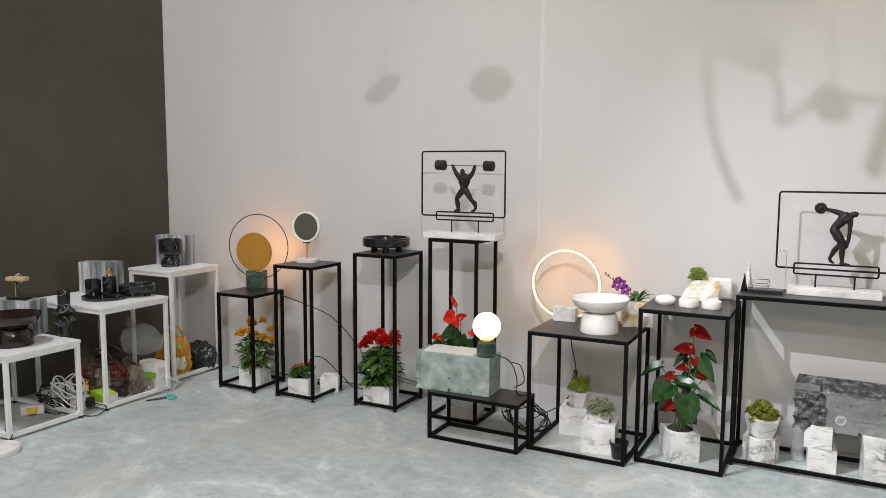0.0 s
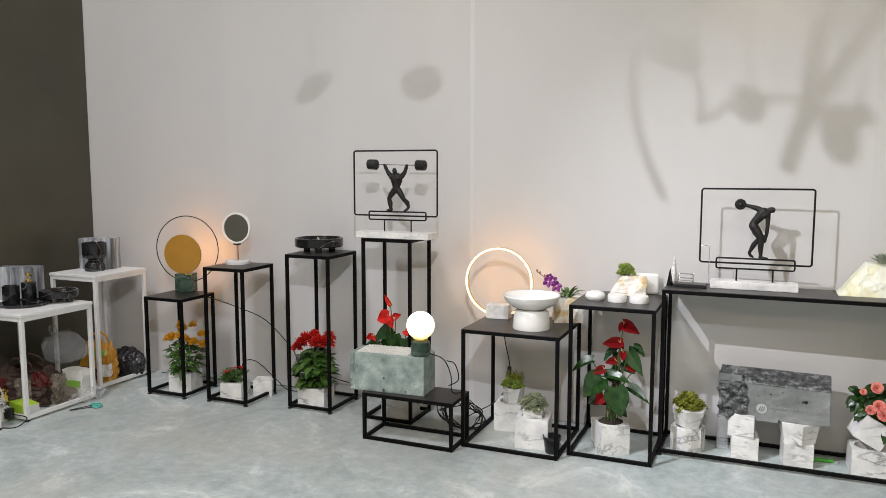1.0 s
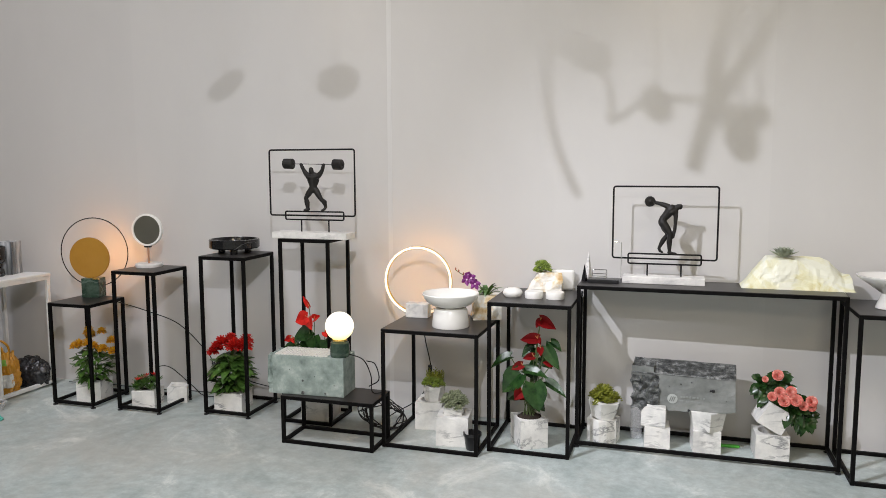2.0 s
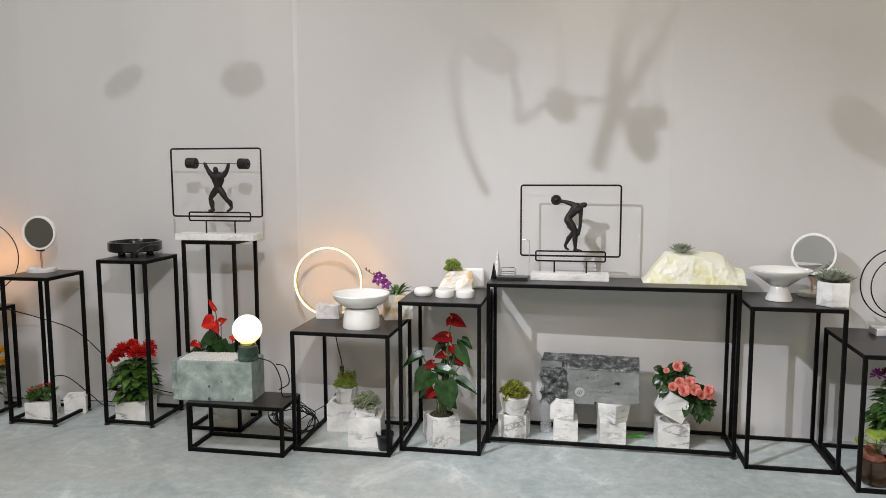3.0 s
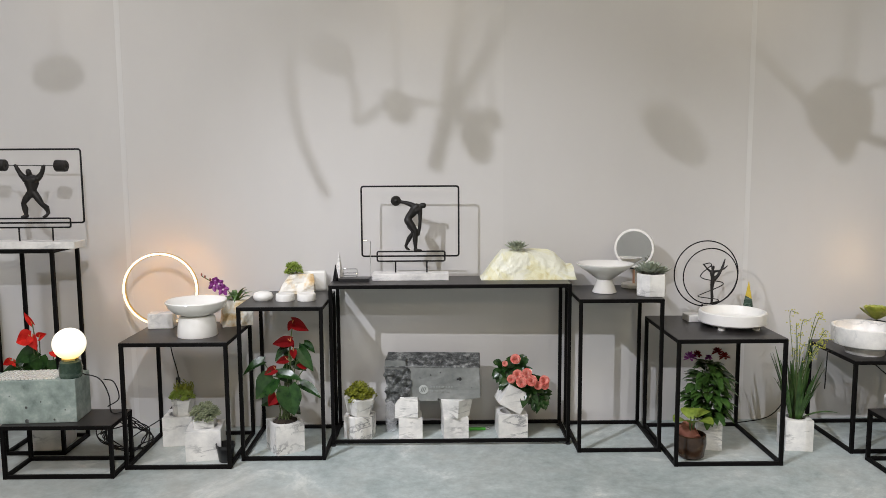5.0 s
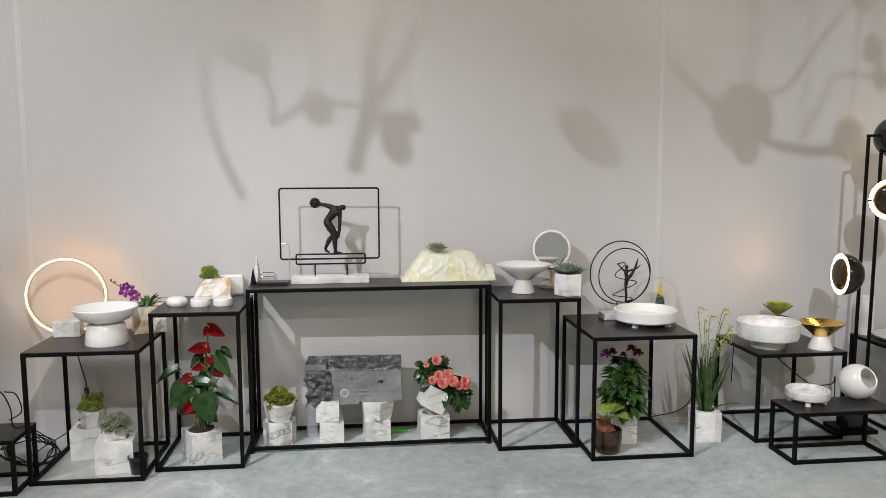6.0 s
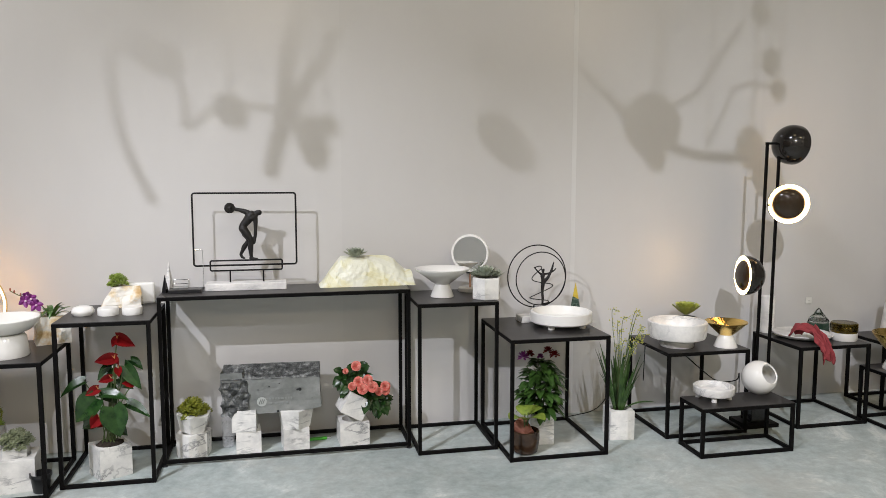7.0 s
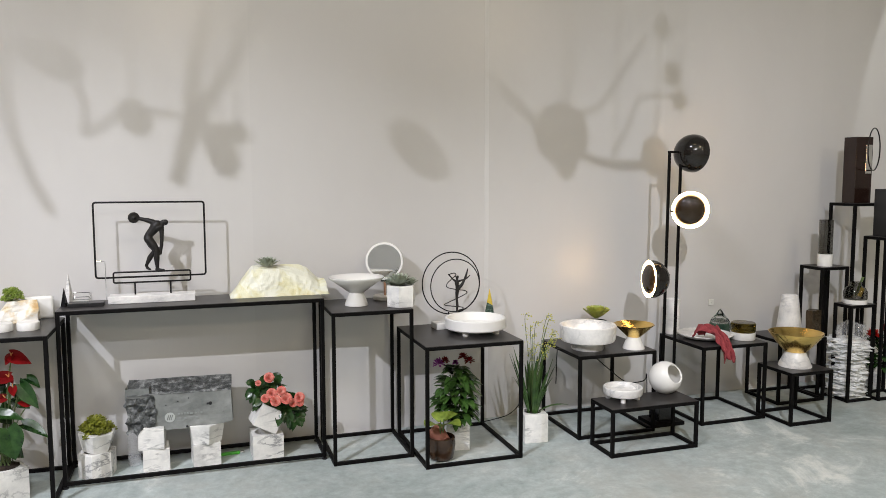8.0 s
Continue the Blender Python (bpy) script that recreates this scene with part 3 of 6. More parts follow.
def plant_pot(name, label, x, y, z, w, h, n=4, turn=45.0, mat=None, rot=0.0, taper=1.0, tilt=0.0, hole=0.36, category="planter", soil=True):
    t = thing(name, label, category, x, y, z, rot)
    part("pot", bm_pot(w, h, n, turn, hole, taper, tilt), mat or MARBLE_POT, t)
    if soil:
        part("soil", soil_disc(w * hole * 0.93, h - 0.012), SOIL, t, "dark potting soil")
    return t


def stems(t, rng, count, base_z, reach, spread, r=0.003):
    for i in range(count):
        a = 2 * math.pi * i / count + rng.uniform(-0.3, 0.3)
        tip = Vector((math.cos(a) * spread * rng.uniform(0.3, 1), math.sin(a) * spread * rng.uniform(0.3, 1), reach * rng.uniform(0.8, 1)))
        part("stem", bm_tube(curve_path(((tip.x * 0.1, tip.y * 0.1, base_z), (tip.x * 0.5, tip.y * 0.5, (base_z + tip.z) / 2), tip), 4), r, 5), STEM, t)


def cable(name, points, label, radius=0.003, mat=None, category="cable"):
    return single(name, bm_tube(curve_path(points, 7), radius, 6), mat or CABLE, label, category, smooth=True)


def bm_wire_frame(x0, x1, z0, z1, r, round_r=0.012):
    pts = []
    for cx, cz, a0 in ((x1 - round_r, z1 - round_r, 0), (x0 + round_r, z1 - round_r, 90), (x0 + round_r, z0 + round_r, 180), (x1 - round_r, z0 + round_r, 270)):
        for k in range(5):
            a = radians(a0 + 22.5 * k)
            pts.append((cx + round_r * math.cos(a), 0, cz + round_r * math.sin(a)))
    return bm_tube(pts, r, 8, True)


def bm_limbs(limbs):
    """Tapered limbs and balls for a small cast figure: rows of points with radii."""
    bm = bmesh.new()
    for pts in limbs:
        path = [p[:3] for p in pts]
        radii = [p[3] for p in pts]
        if len(pts) == 1:
            bmesh.ops.create_icosphere(bm, subdivisions=2, radius=radii[0], matrix=Matrix.Translation(path[0]))
            continue
        bm_tube(path, radii, 10, False, bm)
        for p, r in ((path[0], radii[0]), (path[-1], radii[-1])):
            bmesh.ops.create_icosphere(bm, subdivisions=2, radius=r * (0.98 if r < 0.0255 else 0.3), matrix=Matrix.Translation(p))
    return bm


def figure(name, limbs, label, m, voxel=0.0026, stout=1.0):
    limbs = [tuple((x, y, z, r * stout) for x, y, z, r in limb) for limb in limbs]
    ob = single(name, bm_limbs(limbs), BRONZE, label, "sculpture", m, True)
    mod = ob.modifiers.new("blend", "REMESH")
    mod.mode, mod.voxel_size, mod.use_smooth_shade = "VOXEL", voxel, True
    sm = ob.modifiers.new("soften", "SMOOTH")
    sm.factor, sm.iterations = 0.5, 3
    return ob


def framed_stand(label, x, y, z, base_w, dx, inner, posts, outer, base_depth=0.12, base_h=0.034):
    """A marble base with two rods that carry a long low wire frame inside a large one."""
    t = thing("wire_frame_stand", label, "sculpture stand", x, y, z)
    part("base", bm_box(-base_w / 2, base_w / 2, -base_depth / 2, base_depth / 2, 0, base_h, 0.003), MARBLE, t, "white marble slab base")
    for px in posts:
        part("rod", bm_tube(((px, 0, base_h - 0.001), (px, 0, inner[2])), 0.004, 8), WIRE, t)
    part("inner_frame", bm_wire_frame(inner[0], inner[1], inner[2], inner[3], 0.0042, 0.008), WIRE, t, smooth=True)
    part("outer_frame", bm_wire_frame(outer[0], outer[1], outer[2], outer[3], 0.0046, 0.012), WIRE, t, smooth=True, m=Matrix.Translation((0, 0.0095, 0)))
    return t


def vessel(name, label, category, x, y, z, profile, mat, smooth=True, n=48):
    return single(name, bm_lathe(profile, n), mat, label, category, pose(x, y, z), smooth)


def footed_dish(name, label, x, y, z, r, h, foot, mat, deep=0.6, category="dish", foot_r=0.016, spread=0.6, legs=3, turn=90):
    """A shallow round dish on short round legs."""
    t = thing(name, label, category, x, y, z)
    b = foot
    part("bowl", bm_lathe(((0, b), (r * 0.96, b), (r, b + 0.006), (r, b + h - 0.004), (r - 0.004, b + h), (r - 0.012, b + h), (r - 0.016, b + h - 0.006), (r - 0.022, b + h * (1 - deep)), (r * 0.6, b + h * (1 - deep) - 0.004), (0, b + h * (1 - deep) - 0.005)), 56), mat, t, smooth=True)
    for k in range(legs):
        a = radians(turn + 360 * k / legs)
        part("leg", bm_lathe(((0, 0), (foot_r, 0), (foot_r, foot + 0.001), (0, foot + 0.001)), 20, centre=(r * spread * math.cos(a), r * spread * math.sin(a), 0)), mat, t, smooth=True)
    return t


def table_mirror(label, x, y, z, r, height, base_r, rim, turn, tilt, stem_mat):
    t = thing("table_mirror", label, "mirror", x, y, z, turn)
    part("base", bm_lathe(((0, 0), (base_r, 0), (base_r, 0.016), (base_r - 0.004, 0.020), (0, 0.020)), 40), MARBLE, t, "round white marble base", True)
    part("stem", bm_tube(((0, 0.0, 0.0195), (0, 0.0, height - r - 0.004)), 0.006, 12), stem_mat, t, "slim metal stem", True)
    m = Matrix.Translation((0, -0.004, height)) @ pose(0, 0, 0, 90 + tilt, 0, 0)
    ring = part("rim", bm_lathe(((r - rim, 0.004), (r - rim, 0.010), (r - 0.002, 0.010), (r, 0.007), (r, -0.008), (r - 0.004, -0.010), (0, -0.010), (0, -0.002), (r - rim, -0.002), (r - rim, 0.004)), 56), CERAMIC, t, "white round rim", True, m)
    part("glass", bm_lathe(((0, 0.005), (r - rim + 0.001, 0.005), (r - rim + 0.001, 0.003), (0, 0.003)), 56), MIRROR, ring, "silvered mirror disc", False, m)
    part("hinge", bm_box(-0.02, 0.02, -0.014, 0.006, height - r - 0.008, height - r + 0.004, 0.002), BLACK_PLASTIC, t, "black hinge")
    return t


def fluted_block(label, x, y, z, w, d, h, turn=0.0):
    """A block of ribbed stone, its ribs standing upright on all sides."""
    bm = bmesh.new()
    ribs = []
    n_w, n_d, dip = 2 * max(4, round(w / 0.034)), 2 * max(3, round(d / 0.034)), 0.008
    for i in range(n_w):
        ribs.append((-w / 2 + w * i / n_w, -d / 2 + (dip if i % 2 else 0)))
    for i in range(n_d):
        ribs.append((w / 2 - (dip if i % 2 else 0), -d / 2 + d * i / n_d))
    for i in range(n_w):
        ribs.append((w / 2 - w * i / n_w, d / 2 - (dip if i % 2 else 0)))
    for i in range(n_d):
        ribs.append((-w / 2 + (dip if i % 2 else 0), d / 2 - d * i / n_d))
    low = [bm.verts.new((a, b, 0)) for a, b in ribs]
    high = [bm.verts.new((a, b, h + 0.004 * noise.noise((a * 30, b * 30, 1)))) for a, b in ribs]
    for i in range(len(ribs)):
        j = (i + 1) % len(ribs)
        bm.faces.new((low[i], low[j], high[j], high[i]))
    bm.faces.new(low[::-1])
    bm.faces.new(high)
    return single("fluted_stone_block", bm, FLUTED, label, "stone block", pose(x, y, z, 0, 0, turn))


def bm_crumple(sx, sy, sz, amount, scale, seed, sub=4):
    """A crumpled bag or wrapping: a sagging lump with sharp folds, flat below."""
    bm = bmesh.new()
    bmesh.ops.create_icosphere(bm, subdivisions=sub, radius=1.0)
    for v in bm.verts:
        q = v.co.copy()
        f = 0.8 * noise.noise(q * scale * 0.8 + Vector((seed, 0, 0)))
        for k, w in ((1.3, 0.75), (2.6, 0.4), (5.0, 0.2)):
            f += w * (abs(noise.noise(q * scale * k + Vector((0, seed + k, 0)))) * 2.2 - 0.55)
        q *= 1 + amount * f
        v.co = Vector((q.x * sx, q.y * sy, max(-0.82, q.z) * sz + 0.82 * sz))
    return bm


# ---- on and under the slim stands ----

# amber disc lamp
t = thing("disc_lamp", "lit table lamp with an amber disc in a thin black ring", "table lamp", -3.545, 1.01, 0.615, 14)
part("base", bm_box(-0.054, 0.054, -0.045, 0.045, 0, 0.118, 0.003), MARBLE_GREEN, t, "dark green marble block base")
part("disc", bm_lathe(((0, 0.006), (0.123, 0.006), (0.125, 0.003), (0.125, -0.003), (0.123, -0.006), (0, -0.006)), 56), AMBER, t, "matt amber metal disc", True, pose(-0.01, -0.012, 0.241, 90, 0, 0))
part("ring", bm_ring(0.21, 0.003, (0.005, 0.02, 0.272)), WIRE, t, "thin black hoop", True)
part("bulb", bm_lathe(((0.05, 0), (0.075, 0), (0.075, 0.012), (0.05, 0.012), (0.05, 0)), 40), LED, t, "warm light ring behind the disc", True, pose(-0.01, 0.012, 0.241, -90, 0, 0))
part("clip", bm_box(0.02, 0.058, -0.047, -0.038, 0.112, 0.124, 0.001), BRASS, t, "small brass clip")

table_mirror("round vanity mirror on a white marble base", -3.125, 1.0, 0.818, 0.096, 0.218, 0.076, 0.012, 9, -1, COPPER)

t = footed_dish("marble_dish", "round black veined marble dish on short feet", -2.578, 1.06, 0.91, 0.142, 0.052, 0.03, MARBLE_BLACK, 0.7, turn=60, foot_r=0.02)

# weightlifter
framed_stand("black wire frame stand on a white marble base", -2.012, 0.945, 1.02, 0.44, 0, (-0.165, 0.18, 0.099, 0.143), (-0.07, 0.092), (-0.262, 0.242, 0.121, 0.474))
L = [
    ((-0.036, -0.004, 0.010, 0.0085), (-0.042, 0.0, 0.044, 0.0150), (-0.045, -0.006, 0.068, 0.0120), (-0.032, -0.004, 0.090, 0.0165), (-0.015, 0, 0.114, 0.0175)),
    ((-0.052, -0.016, 0.004, 0.006), (-0.044, -0.010, 0.006, 0.008), (-0.034, 0.002, 0.008, 0.0085)),
    ((0.062, 0.012, 0.024, 0.0085), (0.056, 0.010, 0.046, 0.0145), (0.041, -0.002, 0.064, 0.0120), (0.026, -0.002, 0.088, 0.0165), (0.009, 0, 0.114, 0.0175)),
    ((0.046, -0.004, 0.003, 0.006), (0.056, 0.004, 0.008, 0.0078), (0.063, 0.012, 0.022, 0.0085)),
    ((-0.004, 0, 0.114, 0.0205), (-0.004, 0, 0.136, 0.0225), (-0.005, 0, 0.164, 0.0290), (-0.004, 0, 0.184, 0.0255)),
    ((-0.026, -0.012, 0.182, 0.0150), (-0.004, -0.014, 0.176, 0.0160), (0.018, -0.012, 0.182, 0.0150)),
    ((-0.028, 0.002, 0.166, 0.0120), (-0.016, 0.0, 0.142, 0.0120)), ((0.020, 0.002, 0.166, 0.0120), (0.010, 0.0, 0.142, 0.0120)),
    ((-0.036, 0, 0.190, 0.0155), (-0.050, 0, 0.205, 0.0130), (-0.059, 0, 0.219, 0.0105), (-0.066, -0.002, 0.234, 0.0105), (-0.073, -0.003, 0.250, 0.0075)),
    ((0.028, 0, 0.188, 0.0155), (0.042, 0, 0.203, 0.0130), (0.050, 0, 0.216, 0.0105), (0.056, -0.002, 0.231, 0.0105), (0.062, -0.003, 0.247, 0.0075)),
    ((-0.034, 0.002, 0.190, 0.0120), (-0.008, 0.002, 0.198, 0.0130), (0.026, 0.002, 0.188, 0.0120)),
    ((-0.009, -0.002, 0.200, 0.0105), (-0.012, -0.004, 0.215, 0.0140), (-0.013, -0.004, 0.222, 0.0125)),
    ((-0.150, -0.004, 0.252, 0.0026), (0.150, -0.004, 0.247, 0.0026)),
    ((-0.171, -0.008, 0.253, 0.0262), (-0.169, -0.008, 0.253, 0.0280), (-0.121, -0.002, 0.251, 0.0290), (-0.119, -0.002, 0.251, 0.0262)),
    ((0.119, -0.002, 0.248, 0.0262), (0.121, -0.002, 0.248, 0.0290), (0.171, -0.010, 0.246, 0.0280), (0.173, -0.010, 0.246, 0.0262)),
]
figure("sculpture", L, "small black bronze weightlifter holding up a barbell", pose(-2.004, 0.945, 1.02 + 0.1475))

# ---- low bench ----
t = thing("stone_block", "rough-edged grey-green stone block with a grooved top", "stone block", -1.905, 0.715, 0.25, 4)
part("body", bm_box(-0.195, 0.19, -0.085, 0.085, 0, 0.20, 0.003), GREEN_STONE, t)
b = bmesh.new()
rng = random.Random(5)
for i in range(18):
    for j in range(7):
        cx, cy = -0.185 + i * 0.0168, -0.070 + j * 0.0225
        if cx < 0.10:
            bm_box(cx, cx + 0.012, cy, cy + 0.016, 0.1995, 0.2045 + 0.002 * rng.random(), 0, b)
tagged(part("tooled_surface", b, WHITE_STONE, t, "pale tooled ridges of the top"), kind="stuff")
part("split_end", bm_rough(cut(bm_box(-0.220, -0.1945, -0.084, 0.084, 0.004, 0.198), 9), 0.008, 55, 2.0), GREEN_STONE, t, "rough split end")
for hx, hz, hr in ((-0.03, 0.075, 0.006), (0.035, 0.10, 0.004), (-0.10, 0.13, 0.003), (-0.03, 0.012, 0.010), (0.09, 0.015, 0.005), (0.14, 0.06, 0.003)):
    part("pit", bm_rough(bm_lathe(((0, 0.001), (hr * 0.6, 0.001), (hr, 0.0), (0, 0)), 10), 0.001, 90, hx * 50), ROUGH_STONE, t, "dark pit in the stone", False, pose(hx, -0.0852, hz, 90, 0, 0))

t = thing("globe_lamp", "lit opal globe lamp on a green marble base", "table lamp", -1.748, 0.69, 0.4505)
part("base", bm_lathe(((0, 0), (0.046, 0), (0.050, 0.012), (0.051, 0.045), (0.046, 0.072), (0.034, 0.081), (0, 0.081)), 40), MARBLE_GREEN, t, "green marble drum base", True)
part("collar", bm_lathe(((0.03, 0.0805), (0.037, 0.0805), (0.037, 0.089), (0.03, 0.089), (0.03, 0.0805)), 40), BRASS, t, "brass collar", True)
b = bmesh.new()
bmesh.ops.create_uvsphere(b, u_segments=40, v_segments=24, radius=0.072, matrix=Matrix.Translation((0, 0, 0.155)))
part("globe", b, GLOBE, t, "glowing opal glass globe", True)
cable("cable", ((-1.702, 0.70, 0.462), (-1.62, 0.69, 0.44), (-1.585, 0.70, 0.36), (-1.60, 0.75, 0.262), (-1.56, 0.76, 0.256), (-1.545, 0.80, 0.256)), "black cable of the globe lamp hanging to the bench")
cable("cable", ((-1.66, 0.82, 0.40), (-1.62, 0.84, 0.38), (-1.60, 0.84, 0.30), (-1.66, 0.85, 0.256)), "black cable loop behind the stone block")
rng = random.Random(11)
pts = []
for i in range(60):
    a = i * 0.72
    pts.append((-1.64 + 0.13 * math.cos(a) * rng.uniform(0.6, 1.1), 0.98 + 0.10 * math.sin(a) * rng.uniform(0.6, 1.1), 0.006 + 0.13 * abs(math.sin(a * 0.5 + 0.4)) * rng.uniform(0.4, 1)))
cable("cable_coil", pts, "tangled coil of black cable on the floor", 0.003)
cable("cable", ((-1.66, 1.02, 0.01), (-1.60, 1.06, 0.05), (-1.50, 1.14, 0.105), (-1.445, 1.17, 0.19), (-1.425, 1.17, 0.30), (-1.455, 1.17, 0.45), (-1.47, 1.16, 0.59)), "black cable hanging from the ring lamp")
single("cable_switch", bm_box(-0.011, 0.011, -0.008, 0.008, -0.032, 0.032, 0.004), BLACK_PLASTIC, "black inline switch on the ring lamp cable", "switch", pose(-1.428, 1.171, 0.275))
cable("cable", ((-3.36, 0.98, 0.60), (-3.25, 1.12, 0.52), (-3.05, 1.16, 0.44), (-2.86, 1.17, 0.27), (-2.78, 1.12, 0.20), (-2.70, 1.13, 0.17), (-2.55, 1.20, 0.10), (-2.30, 1.22, 0.06)), "black cable sagging along the wall behind the stands")
single("cable_switch", bm_tube(((-2.80, 1.135, 0.222), (-2.765, 1.12, 0.19)), 0.011, 10), BLACK_PLASTIC, "black inline switch on the sagging cable", "switch")
cable("cable", ((-3.17, 1.10, 0.02), (-3.16, 1.06, 0.17), (-3.05, 1.05, 0.20), (-2.93, 1.10, 0.08), (-2.86, 1.14, 0.01), (-2.62, 1.2, 0.01)), "black cable looping between the stands")
cable("cable", ((-3.90, 1.14, 0.012), (-3.6, 1.17, 0.012), (-3.3, 1.16, 0.01), (-3.0, 1.2, 0.012), (-2.4, 1.22, 0.012)), "black cable lying along the foot of the wall")
cable("cable", ((1.05, 1.24, 0.01), (1.4, 1.24, 0.012), (1.58, 1.2, 0.03), (1.72, 1.15, 0.10), (1.86, 1.2, 0.3), (1.95, 1.24, 0.46)), "black cable rising from the floor to the table")
cable("cable", ((1.93, 1.0, 0.464), (1.88, 0.95, 0.48), (1.85, 0.90, 0.47), (1.845, 0.9, 0.3)), "black cable over the table edge")
cable("cable", ((2.20, 1.22, 0.40), (2.26, 1.0, 0.30), (2.29, 0.9, 0.27), (2.33, 0.80, 0.30), (2.36, 0.82, 0.33), (2.39, 0.86, 0.29), (2.42, 0.90, 0.15)), "black cable with two loops behind the sphere")

# ---- square table ----
t = thing("ring_lamp", "lit ring lamp standing in a pale marble block", "table lamp", -1.445, 1.03, 0.605, 4)
part("base", bm_box(-0.062, 0.062, -0.035, 0.035, 0, 0.075, 0.003), MARBLE, t, "pale marble block base")
part("hoop", bm_lathe(((0.172, -0.009), (0.187, -0.009), (0.187, 0.009), (0.172, 0.009), (0.172, -0.009)), 72), BRASS, t, "thin champagne metal hoop", True, pose(-0.012, 0.045, 0.187, 90, 0, 0))
part("light_strip", bm_lathe(((0.1745, 0.0092), (0.1855, 0.0092), (0.1855, 0.0115), (0.1745, 0.0115), (0.1745, 0.0092)), 72), LED_FRONT, t, "warm light strip round the front", True, pose(-0.012, 0.045, 0.187, 90, 0, 0))
part("back_strip", bm_lathe(((0.1745, -0.0115), (0.1855, -0.0115), (0.1855, -0.0092), (0.1745, -0.0092), (0.1745, -0.0115)), 72), LED, t, "warm light strip round the back", True, pose(-0.012, 0.045, 0.187, 90, 0, 0))

t = thing("pedestal_bowl", "white glazed bowl standing on a drum pedestal", "bowl", -1.212, 0.852, 0.605)
part("pedestal", bm_lathe(((0, 0), (0.093, 0), (0.095, 0.006), (0.084, 0.085), (0.074, 0.098), (0, 0.098)), 48), CERAMIC, t, smooth=True)
part("bowl", bm_lathe(((0, 0.097), (0.065, 0.098), (0.105, 0.115), (0.132, 0.140), (0.143, 0.166), (0.141, 0.170), (0.137, 0.168), (0.126, 0.146), (0.098, 0.125), (0.05, 0.114), (0, 0.112)), 56), CERAMIC, t, smooth=True)

t = thing("stone_planter", "rough pale stone planter with a purple orchid", "planter", -1.085, 1.09, 0.605, 20)
part("pot", bm_rough(cut(bm_box(-0.075, 0.075, -0.05, 0.05, 0, 0.125), 5), 0.012, 24, 4.0), OCHRE_STONE, t, "pale split stone")
b = bmesh.new()
rng = random.Random(3)
for i in range(15):
    a = rng.uniform(0, 6.28)
    add_leaf(b, (0, 0, 0.112), (math.cos(a), math.sin(a) * 0.7, rng.uniform(0.8, 2.0)), rng.uniform(0.11, 0.18), 0.026, rng.uniform(0.3, 0.9), 0.22, segs=7)
part("foliage", b, LEAF, t, smooth=True)
stalk = curve_path(((0, 0, 0.12), (-0.045, 0, 0.185), (-0.08, -0.01, 0.215), (-0.125, -0.02, 0.235), (-0.165, -0.02, 0.262)), 5)
part("stem", bm_tube(stalk, 0.0022, 5), STEM, t)
for k in (-1, -3, -6):
    b = bmesh.new()
    bmesh.ops.create_icosphere(b, subdivisions=2, radius=0.0055, matrix=Matrix.Translation(stalk[k] + Vector((0, 0, 0.006))) @ Matrix.Diagonal((0.8, 0.8, 1.5, 1)))
    part("bud", b, LEAF_BRICK, t, smooth=True)
for c, s_f in (((-0.108, -0.03, 0.215), 1.1), ((-0.085, -0.03, 0.222), 1.0), ((-0.066, -0.035, 0.192), 1.1), ((-0.100, -0.02, 0.236), 0.8)):
    b = bmesh.new()
    for k in range(5):
        a = 2 * math.pi * k / 5 + 0.3 + c[0] * 40
        add_leaf(b, c, (math.cos(a), -0.45, math.sin(a)), 0.030 * s_f, 0.021 * s_f, 0.12, 0.2, up=Vector((0, 1, 0)), segs=4)
    bloom = part("flower", b, PURPLE, t, smooth=True)
    b = bmesh.new()
    bmesh.ops.create_icosphere(b, subdivisions=2, radius=0.0055, matrix=Matrix.Translation(Vector(c) + Vector((0, -0.008, -0.002))))
    part("lip", b, PINK_PALE, bloom, "pale flower lip", True)

# ---- pots under the stands ----


def chrysanthemum(label, x, y, pot_w, pot_h, petals, blooms, ball, count, leaf_len, leaf_w, spread, top, seed, n=4, turn=45.0, rot=0.0, leaf_mat=None, flower_name="flower"):
    rng = random.Random(seed)
    t = plant_pot("potted_plant", label, x, y, 0, pot_w, pot_h, n, turn, rot=rot)
    stems(t, rng, 7, pot_h - 0.015, top, spread * 0.8)
    b = bmesh.new()
    add_foliage(b, rng, (0, 0, pot_h - 0.01), spread, top - pot_h, count, leaf_len, leaf_w, 0.5)
    part("foliage", b, leaf_mat or LEAF, t, smooth=True)
    for bx, by, bz, size in blooms:
        b = bmesh.new()
        add_petal_ball(b, (bx, by, bz), ball * size * 1.05, 64, ball * 0.40, rng)
        part(flower_name, b, petals, t, smooth=True)
    return t


